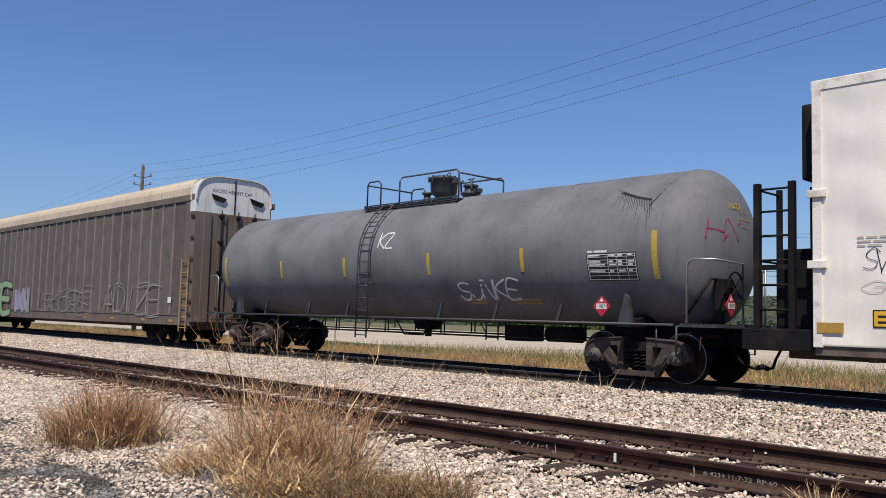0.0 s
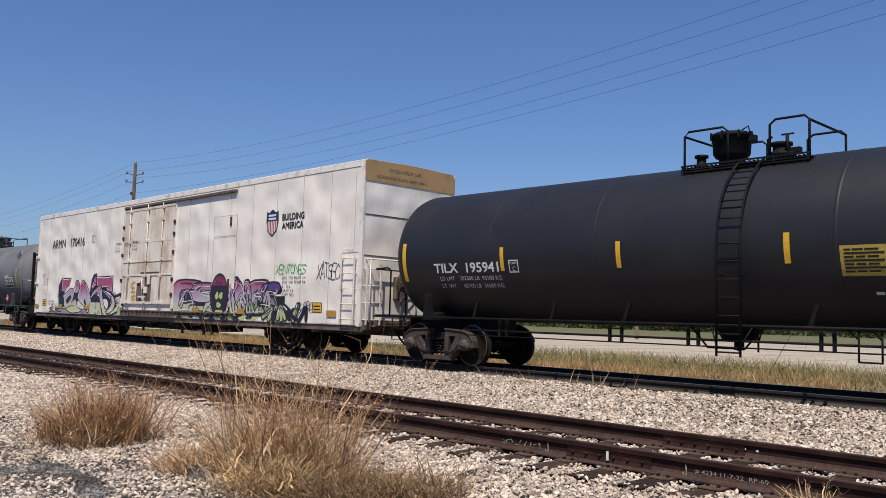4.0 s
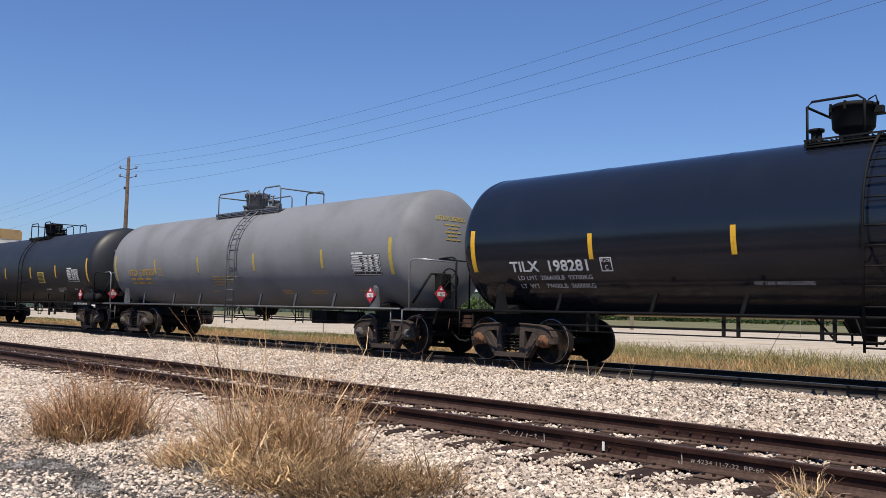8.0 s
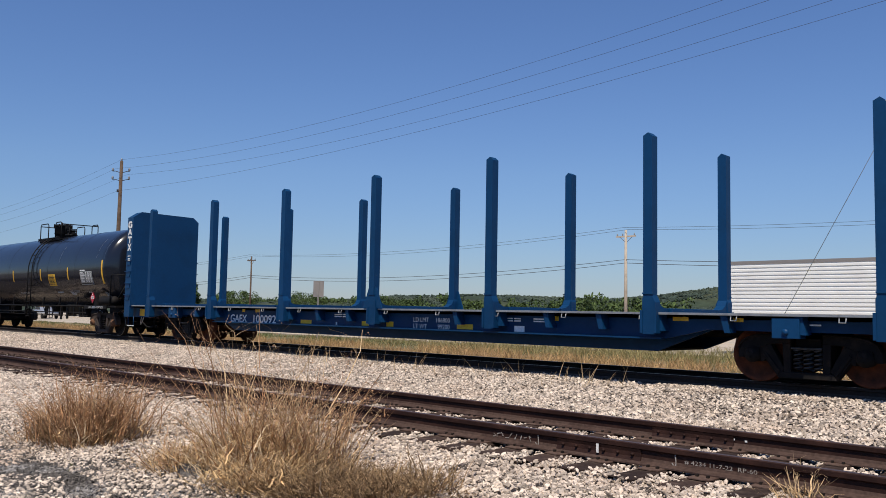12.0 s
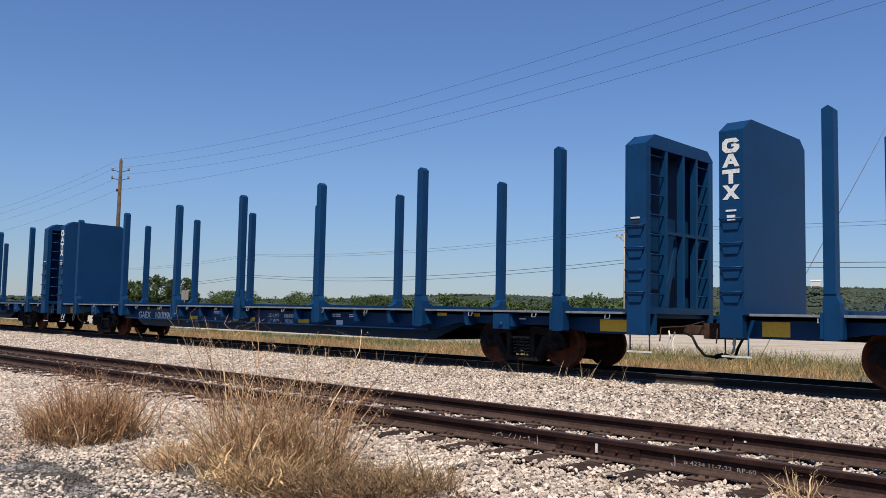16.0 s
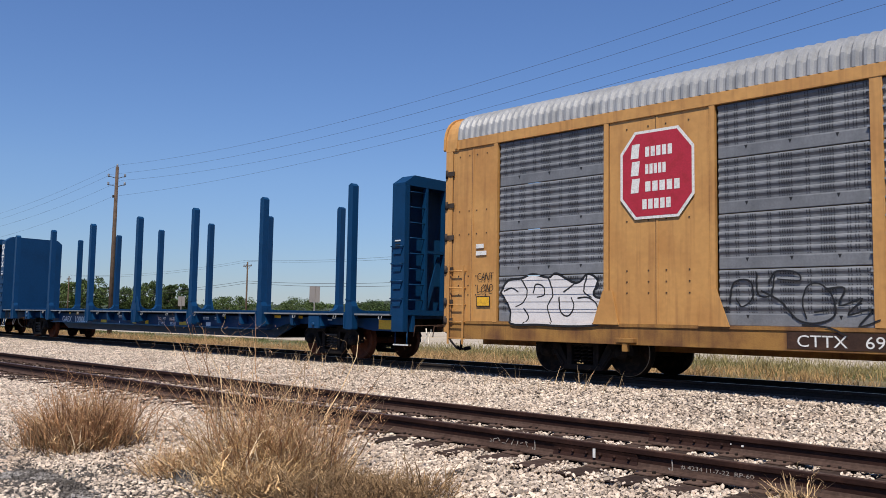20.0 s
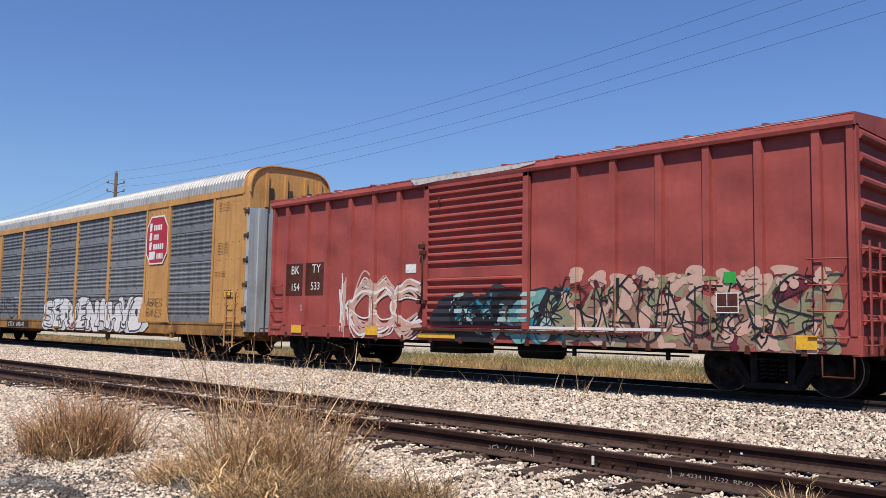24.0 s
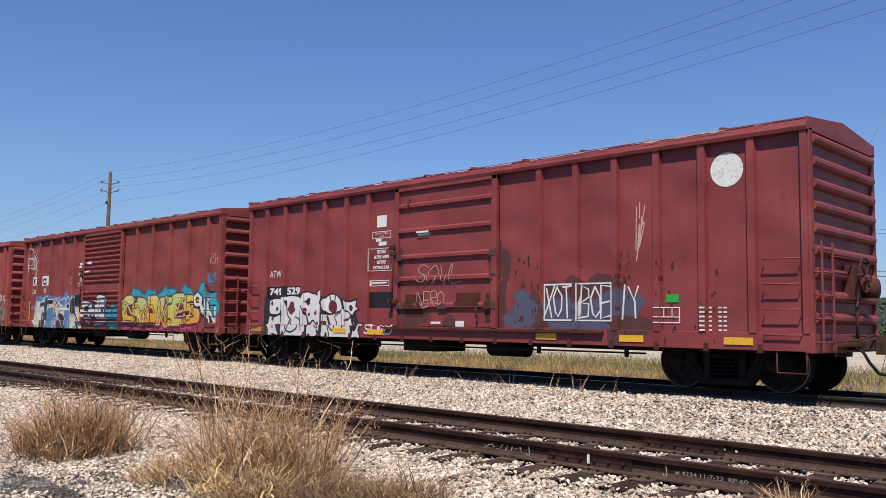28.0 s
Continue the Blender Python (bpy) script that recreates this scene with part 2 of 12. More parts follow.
def side_frame_mesh():
    """Cast side frame: domed pedestals, top chord, triangular windows, open spring seat in the middle."""
    bm = bmesh.new()
    for s in (-1, 1):
        def put(pts, y0, y1):
            prism(bm, [(s * a, b) for a, b in (pts if s > 0 else pts[::-1])], "y", y0, y1)
        put([(0.25, 0.655), (0.60, 0.635), (0.77, 0.56), (1.00, 0.56), (1.03, 0.40), (1.14, 0.40), (1.135, 0.56), (1.08, 0.67), (0.96, 0.745), (0.80, 0.785), (0.25, 0.815)], -0.085, 0.085)
        put([(0.68, 0.36), (0.755, 0.34), (0.775, 0.565), (0.66, 0.615)], -0.08, 0.08)
        put([(0.36, 0.245), (0.45, 0.085), (0.735, 0.46), (0.70, 0.60), (0.58, 0.64)], -0.082, 0.082)
        put([(0.25, 0.19), (0.365, 0.19), (0.385, 0.66), (0.25, 0.66)], -0.095, 0.095)
        # raised lips on the outer face
        put([(0.25, 0.785), (0.80, 0.755), (0.95, 0.715), (1.06, 0.645), (1.12, 0.54), (1.14, 0.56), (1.08, 0.675), (0.96, 0.75), (0.80, 0.79), (0.25, 0.82)], -0.115, -0.08)
        put([(0.42, 0.215), (0.46, 0.15), (0.70, 0.475), (0.66, 0.52)], -0.11, -0.08)
        # bearing adapter in the pedestal
        put([(0.77, 0.52), (1.005, 0.52), (1.0, 0.575), (0.78, 0.575)], -0.11, 0.09)
    prism(bm, [(-0.46, 0.095), (0.46, 0.095), (0.43, 0.20), (-0.43, 0.20)], "y", -0.10, 0.10)
    bmesh.ops.bevel(bm, geom=[e for e in bm.edges if e.calc_face_angle(0) > 0.5], offset=0.010, segments=1, affect="EDGES")
    me = bpy.data.meshes.new("side_frame")
    bm.to_mesh(me)
    bm.free()
    return me


def spring_mesh():
    bm = bmesh.new()
    for cx in (-0.165, 0.0, 0.165):
        turns, steps = 5, 50
        tube(bm, [(cx + 0.068 * math.cos(math.tau * turns * i / steps), 0.068 * math.sin(math.tau * turns * i / steps), 0.225 + 0.34 * i / steps) for i in range(steps + 1)], 0.017, 5)
    box(bm, -0.245, 0.245, -0.1, 0.1, 0.562, 0.598, 0.008)
    me = bpy.data.meshes.new("spring_nest")
    bm.to_mesh(me)
    bm.free()
    return me


def wheelset_mesh():
    bm = bmesh.new()
    lathe(bm, [(-1.0, 0.0), (-1.0, 0.075), (-0.7, 0.085), (-0.4, 0.08), (0.4, 0.08), (0.7, 0.085), (1.0, 0.075), (1.0, 0.0)], "y", 16)
    for s in (-1, 1):
        prof = [(0.69, 0.10), (0.705, 0.36), (0.69, 0.39), (0.688, 0.482), (0.715, 0.484), (0.728, 0.460), (0.826, 0.454)]
        lathe(bm, [(s * a, r) for a, r in prof], "y", 40)
        lathe(bm, [(s * 0.826, 0.454), (s * 0.830, 0.443)], "y", 40, mi=1)
        lathe(bm, [(s * a, r) for a, r in ((0.830, 0.443), (0.830, 0.385), (0.795, 0.37), (0.765, 0.22), (0.78, 0.13), (0.83, 0.12), (0.83, 0.08))], "y", 40)
        lathe(bm, [(s * a, r) for a, r in ((0.88, 0.05), (0.88, 0.125), (1.105, 0.13), (1.115, 0.105), (1.145, 0.10), (1.15, 0.0))], "y", 16, mi=2)
        for k in range(3):
            a = math.tau * k / 3
            lathe(bm, [(s * 1.145, 0.018), (s * 1.165, 0.018), (s * 1.165, 0.0)], "y", 6, (0.052 * math.cos(a), 0, 0.052 * math.sin(a)), mi=2)
    me = bpy.data.meshes.new("wheelset")
    bm.to_mesh(me)
    bm.free()
    return me


SIDE_FRAME, SPRINGS, WHEELS = side_frame_mesh(), spring_mesh(), wheelset_mesh()


def styled(me, *mats):
    c = me.copy()
    for x in mats:
        c.materials.append(x)
    return c


FRAME_STYLES = {"dusty": (styled(SIDE_FRAME, M_CAST), styled(SPRINGS, M_CAST_BLACK), styled(WHEELS, M_WHEEL, M_TREAD, M_CAP), M_CAST_BLACK),
                "black": (styled(SIDE_FRAME, M_CAST_BLACK), styled(SPRINGS, M_CAST_BLACK), styled(WHEELS, M_WHEEL, M_TREAD, M_CAST_BLACK), M_CAST_BLACK),
                "rusty": (styled(SIDE_FRAME, M_CAST), styled(SPRINGS, M_CAST_BLACK), styled(WHEELS, M_WHEEL, M_TREAD, M_CAP_RUST), M_CAST_BLACK),
                "new": (styled(SIDE_FRAME, M_CAST_BLACK), styled(SPRINGS, M_SPRING_DARK), styled(WHEELS, M_RUST_WHEEL, M_RUST_WHEEL, M_CAST_BLACK), M_CAST_BLACK)}


def add_truck(car, x, style):
    """A two-axle truck: bolster with side frames, springs, brake beams and rolling wheelsets."""
    sf, sp, ws, dark = FRAME_STYLES[style]
    bm = bmesh.new()
    prism(bm, [(-0.98, 0.60), (-0.5, 0.42), (0.5, 0.42), (0.98, 0.60), (0.98, 0.73), (0.4, 0.74), (-0.4, 0.74), (-0.98, 0.73)], "x", -0.20, 0.20)
    lathe(bm, [(0.68, 0.0), (0.68, 0.2), (0.78, 0.2), (0.78, 0.0)], "z", 16)
    for s in (-1, 1):
        tube(bm, [(s * 0.40, -0.85, 0.33), (s * 0.40, 0.85, 0.33)], 0.04, 6)
        box(bm, s * 0.42 - 0.03, s * 0.42 + 0.05, -0.80, -0.66, 0.22, 0.46)
        box(bm, s * 0.42 - 0.03, s * 0.42 + 0.05, 0.66, 0.80, 0.22, 0.46)
    truck = part("truck", bm, dark, car, m=pose(x, 0, 0))
    for s in (-1, 1):
        link("side_frame", sf, None, truck, m=pose(0, s * 0.985, 0, 0, 0, 0 if s < 0 else 180))
        link("spring_nest", sp, None, truck, m=pose(0, s * 0.985, 0))
        w = link("wheelset", ws, None, truck, m=pose(s * AXLE, 0, 0.457))
        WHEELSETS.append((w, s * AXLE))
    return truck


def add_coupler(car, end, reach, hose_side=-1):
    """Drawbar with knuckle, uncoupling lever and air hose at one end; reach: the coupling face."""
    s = 1 if end > 0 else -1
    bm = bmesh.new()
    box(bm, *sorted((s * (reach - 1.0), s * (reach - 0.2))), -0.09, 0.09, 0.72, 0.90, 0.015)
    prism(bm, [(s * (reach - 0.25), -0.14), (s * (reach + 0.02), -0.17), (s * (reach + 0.10), -0.05), (s * (reach - 0.02), 0.02), (s * (reach + 0.10), 0.10),
               (s * (reach + 0.05), 0.19), (s * (reach - 0.25), 0.15)], "z", 0.66, 0.95)
    part("coupler", bm, M_COUPLER, car, "rusty cast coupler")
    bm = bmesh.new()
    y = 0.33 * hose_side
    tube(bm, [(s * (reach - 0.55), y, 0.78), (s * (reach - 0.38), y, 0.70), (s * (reach - 0.28), y, 0.52), (s * (reach - 0.18), y * 0.7, 0.36), (s * (reach - 0.02), y * 0.4, 0.33), (s * (reach + 0.08), y * 0.2, 0.36)], 0.026, 8)
    tube(bm, [(s * (reach - 0.04), y * 0.35, 0.335), (s * (reach + 0.10), y * 0.2, 0.37)], 0.045, 8)
    part("air_hose", bm, M_HOSE, car)
    bm = bmesh.new()
    tube(bm, [(s * (reach - 0.42), -1.40, 0.62), (s * (reach - 0.42), -1.36, 0.86), (s * (reach - 0.42), -0.5, 0.88), (s * (reach - 0.25), -0.12, 0.98)], 0.013, 5)
    part("uncoupling_lever", bm, M_COUPLER, car)


def brake_wheel(car, x, y, z, s, mat):
    bm = bmesh.new()
    tube(bm, [(x, y + 0.28 * math.cos(a), z + 0.28 * math.sin(a)) for a in (math.tau * k / 20 for k in range(21))], 0.016, 5, cap=False)
    for k in range(4):
        a = math.tau * (k + 0.5) / 4
        tube(bm, [(x, y, z), (x, y + 0.28 * math.cos(a), z + 0.28 * math.sin(a))], 0.013, 5)
    tube(bm, [(x, y, z), (x - s * 0.22, y, z)], 0.03, 6)
    part("brake_wheel", bm, mat, car)
    bm = bmesh.new()
    box(bm, *sorted((x - s * 0.12, x - s * 0.32)), y - 0.18, y + 0.18, z - 0.42, z + 0.16, 0.02)
    part("brake_gear_box", bm, mat, car)


def add_ladder(car, x0, x1, y, zs, mat, out=-0.09, stiles=True, name="ladder", r=0.013):
    """Rungs at heights zs between x0 and x1, standing off the wall at y."""
    bm = bmesh.new()
    for z in zs:
        tube(bm, [(x0, y, z), (x0, y + out, z), (x1, y + out, z), (x1, y, z)], r, 5)
    if stiles:
        for x in (x0, x1):
            box(bm, x - 0.02, x + 0.02, y + out - 0.012, y + out + 0.012, min(zs) - 0.12, max(zs) + 0.12)
    return part(name, bm, mat, car)


def end_ladder(car, x, y0, y1, zs, mat, out, stiles=True):
    bm = bmesh.new()
    for z in zs:
        tube(bm, [(x, y0, z), (x + out, y0, z), (x + out, y1, z), (x, y1, z)], 0.013, 5)
    if stiles:
        for y in (y0, y1):
            box(bm, min(x + out - 0.012, x + out + 0.012), max(x + out - 0.012, x + out + 0.012), y - 0.02, y + 0.02, min(zs) - 0.12, max(zs) + 0.12)
    return part("end_ladder", bm, mat, car)


# ---- paint laid on the sides: flat shapes cut to follow ribs and corrugations ----
def clip(poly, k, lim, sign):
    out = []
    for i, p in enumerate(poly):
        q = poly[(i + 1) % len(poly)]
        a, b = sign * (p[k] - lim), sign * (q[k] - lim)
        if a <= 0:
            out.append(p)
        if (a < 0 < b) or (b < 0 < a):
            f = a / (a - b)
            out.append((p[0] + (q[0] - p[0]) * f, p[1] + (q[1] - p[1]) * f))
    return out


def paint(name, polys, faces, mat, parent, layer=1, label=""):
    """Flat outlines (x, z) as a coat of paint over faces, a list of (x0, x1, z0, z1, y)."""
    vs, fs = [], []
    for at_poly, poly in enumerate(polys):
        lift = 0.00002 * (at_poly % 60)
        xs, zs = [p[0] for p in poly], [p[1] for p in poly]
        lo_x, hi_x, lo_z, hi_z = min(xs), max(xs), min(zs), max(zs)
        for x0, x1, z0, z1, y, *slope in faces:
            if hi_x <= x0 or lo_x >= x1 or hi_z <= z0 or lo_z >= z1:
                continue
            q = poly
            for k, lim, sg in ((0, x0, -1), (0, x1, 1), (1, z0, -1), (1, z1, 1)):
                if q:
                    q = clip(q, k, lim, sg)
            if len(q) > 2:
                base = len(vs)
                if slope:
                    # the slanting flank of a post
                    out = 0.0025 * layer + lift
                    run = (slope[0] - y) / (x1 - x0)
                    vs += [(p[0] + (out if run > 0 else -out), y + run * (p[0] - x0), p[1]) for p in q]
                else:
                    vs += [(p[0], y - 0.0025 * layer - lift, p[1]) for p in q]
                fs.append(tuple(range(base, base + len(q))))
    me = bpy.data.meshes.new(name)
    me.from_pydata(vs, [], fs)
    me.update()
    return link(name, me, mat, parent, label)


def ribbon(pts, w0, w1=None, cap=True):
    """A brush stroke along points as a list of outlines."""
    w1 = w0 if w1 is None else w1
    n = len(pts)
    left, right = [], []
    for i, (x, z) in enumerate(pts):
        a, b = pts[max(i - 1, 0)], pts[min(i + 1, n - 1)]
        dx, dz = b[0] - a[0], b[1] - a[1]
        d = math.hypot(dx, dz) or 1.0
        w = (w0 + (w1 - w0) * i / max(n - 1, 1)) / 2
        left.append((x - dz / d * w, z + dx / d * w))
        right.append((x + dz / d * w, z - dx / d * w))
    out = [[left[i], left[i + 1], right[i + 1], right[i]] for i in range(n - 1)]
    if cap:
        for (x, z), w in ((pts[0], w0 / 2), (pts[-1], w1 / 2)):
            out.append([(x + w * math.cos(math.tau * k / 10), z + w * math.sin(math.tau * k / 10)) for k in range(10)])
    for i in range(1, n - 1):
        a = math.atan2(pts[i][1] - pts[i - 1][1], pts[i][0] - pts[i - 1][0])
        b = math.atan2(pts[i + 1][1] - pts[i][1], pts[i + 1][0] - pts[i][0])
        if abs((b - a + math.pi) % math.tau - math.pi) > 0.3:
            w = (w0 + (w1 - w0) * i / (n - 1)) / 2
            out.append([(pts[i][0] + w * math.cos(math.tau * k / 10), pts[i][1] + w * math.sin(math.tau * k / 10)) for k in range(10)])
    return out


def curve_through(pts, k=5):
    """A smooth line through points."""
    if len(pts) < 3:
        return list(pts)
    out = []
    for i in range(len(pts) - 1):
        p0, p1, p2, p3 = pts[max(i - 1, 0)], pts[i], pts[i + 1], pts[min(i + 2, len(pts) - 1)]
        for j in range(k):
            t = j / k
            out.append(tuple(0.5 * (2 * p1[c] + (p2[c] - p0[c]) * t + (2 * p0[c] - 5 * p1[c] + 4 * p2[c] - p3[c]) * t * t + (3 * p1[c] - p0[c] - 3 * p2[c] + p3[c]) * t ** 3) for c in (0, 1)))
    out.append(pts[-1])
    return out


STROKES = {"A": "0,0 .45,1 .55,1 1,0|.2,.35 .8,.35", "B": "0,0 0,1 .8,.95 .85,.6 0,.5 .95,.4 .9,.05 0,0", "C": "1,.85 .5,1 0,.6 .05,.3 .5,0 1,.15", "D": "0,0 0,1 .7,.95 1,.5 .7,.05 0,0",
           "E": "1,1 0,1 0,0 1,0|0,.5 .8,.5", "G": "1,.85 .5,1 0,.6 .05,.3 .5,0 1,.15 1,.5 .55,.5", "H": "0,0 0,1|1,0 1,1|0,.5 1,.5", "I": ".5,0 .5,1", "J": ".9,1 .9,.2 .5,0 .1,.2",
           "K": "0,0 0,1|1,1 .1,.5 1,0", "L": "0,1 0,0 .9,0", "M": "0,0 .1,1 .5,.3 .9,1 1,0", "N": "0,0 .05,1 .95,0 1,1", "O": ".5,1 0,.65 .1,.15 .5,0 .95,.2 1,.65 .5,1", "P": "0,0 0,1 .9,.95 .9,.5 0,.45",
           "R": "0,0 0,1 .85,.95 .85,.55 .1,.5 1,0", "S": "1,.85 .5,1 .05,.8 .3,.55 .9,.4 .85,.1 .4,0 0,.15", "T": "0,1 1,1|.5,1 .5,0", "U": "0,1 .05,.25 .5,0 .95,.25 1,1", "V": "0,1 .45,0 .55,0 1,1",
           "W": "0,1 .25,0 .5,.7 .75,0 1,1", "X": "0,0 1,1|0,1 1,0", "Y": "0,1 .5,.5 1,1|.5,.5 .5,0", "Z": "0,1 1,1 0,0 1,0", "4": ".7,0 .7,1 0,.35 1,.35", "2": "0,.8 .5,1 .9,.75 0,0 1,0",
           "5": ".9,1 .1,1 .1,.6 .7,.6 .95,.3 .5,0 .05,.1", "6": ".8,1 .2,.7 .1,.2 .5,0 .9,.25 .5,.5 .15,.35"}


def strokes_of(ch):
    return [[tuple(float(v) for v in p.split(",")) for p in s.split()] for s in STROKES[ch].split("|")]


def scrawl(text, x0, x1, z0, z1, rng, lean=0.15, jitter=0.06, smooth=True, gap=0.12, hop=0.06):
    """The strokes of sprayed letters, as lines."""
    n = len(text)
    step = (x1 - x0) / n
    lines = []
    for i, ch in enumerate(text):
        if ch not in STROKES:
            continue
        w = step * (1 - gap)
        up = rng.uniform(-hop, hop) * (z1 - z0)
        turn = rng.uniform(-0.12, 0.12)
        for s in strokes_of(ch):
            pts = []
            for u, v in s:
                u, v = u + rng.uniform(-jitter, jitter), v + rng.uniform(-jitter, jitter)
                px, pz = u * w + lean * v * w, v * (z1 - z0)
                pts.append((x0 + i * step + px + turn * (pz - (z1 - z0) / 2), z0 + pz + up))
            lines.append(curve_through(pts) if smooth else pts)
    return lines


def tag_words(name, text, x0, x1, z0, z1, w, faces, mat, parent, seed, layer=3, **kw):
    rng = random.Random(seed)
    polys = [q for line in scrawl(text, x0, x1, z0, z1, rng, **kw) for q in ribbon(line, w)]
    return paint(name, polys, faces, mat, parent, layer)


def block_piece(parent, text, x0, x1, z0, z1, seed, faces, fill, edge, shine=None, glow=None, thick=0.16, rim=0.05, layer=2, **kw):
    """A big sprayed piece: halo, dark rim, coloured body and highlights, each a coat of its own."""
    rng = random.Random(seed)
    lines = scrawl(text, x0, x1, z0, z1, rng, **kw)
    if glow:
        paint("graffiti_halo", [q for ln in lines for q in ribbon(ln, thick + 2 * rim + 0.16)], faces, glow, parent, layer)
    paint("graffiti_outline", [q for ln in lines for q in ribbon(ln, thick + 2 * rim)], faces, edge, parent, layer + 1)
    for j, one in enumerate(fill if isinstance(fill, (list, tuple)) else (fill,)):
        k = len(fill) if isinstance(fill, (list, tuple)) else 1
        paint("graffiti_fill", [q for i, ln in enumerate(lines) if i % k == j for q in ribbon(ln, thick)], faces, one, parent, layer + 2)
    if shine:
        polys = []
        for ln in lines:
            a = rng.randrange(0, max(1, len(ln) - 4))
            polys += ribbon([(x - thick * 0.2, z + thick * 0.2) for x, z in ln[a:a + 4]], 0.035, 0.01)
        paint("graffiti_shine", polys, faces, shine, parent, layer + 3)


def wild_piece(parent, x0, x1, z0, z1, seed, faces, fills, edge, shine=None, count=9, layer=2, wide=0.3):
    """Interlocking sprayed shapes that spell nothing: curved blades and loops with dark rims."""
    rng = random.Random(seed)
    lines = []
    for i in range(count):
        cx = x0 + (x1 - x0) * (i + 0.5) / count
        w, h = (x1 - x0) / count * rng.uniform(0.7, 1.3), (z1 - z0)
        n = rng.randint(3, 5)
        pts = [(cx + rng.uniform(-0.8, 0.8) * w, z0 + h * (rng.uniform(0.05, 0.2) if j % 2 == 0 else rng.uniform(0.65, 0.98))) for j in range(n)]
        lines.append((curve_through(pts, 7), wide * rng.uniform(0.55, 1.1), wide * rng.uniform(0.2, 0.7)))
    paint("graffiti_outline", [q for ln, a, b in lines for q in ribbon(ln, a + 0.09, b + 0.09)], faces, edge, parent, layer)
    for j, one in enumerate(fills):
        paint("graffiti_fill", [q for i, (ln, a, b) in enumerate(lines) if i % len(fills) == j for q in ribbon(ln, a, b)], faces, one, parent, layer + 1 + j)
    top = layer + 1 + len(fills)
    inner = []
    for ln, a, b in lines:
        k = rng.randrange(2, max(3, len(ln) - 8))
        inner += ribbon([(x + rng.uniform(-0.03, 0.03), z) for x, z in ln[k:k + 9]], 0.03)
    paint("graffiti_line", inner, faces, edge, parent, top)
    if shine:
        polys = []
        for ln, a, b in lines:
            k = rng.randrange(0, max(1, len(ln) - 6))
            polys += ribbon([(x - a * 0.25, z + 0.03) for x, z in ln[k:k + 5]], 0.045, 0.01)
        paint("graffiti_shine", polys, faces, shine, parent, top + 1)


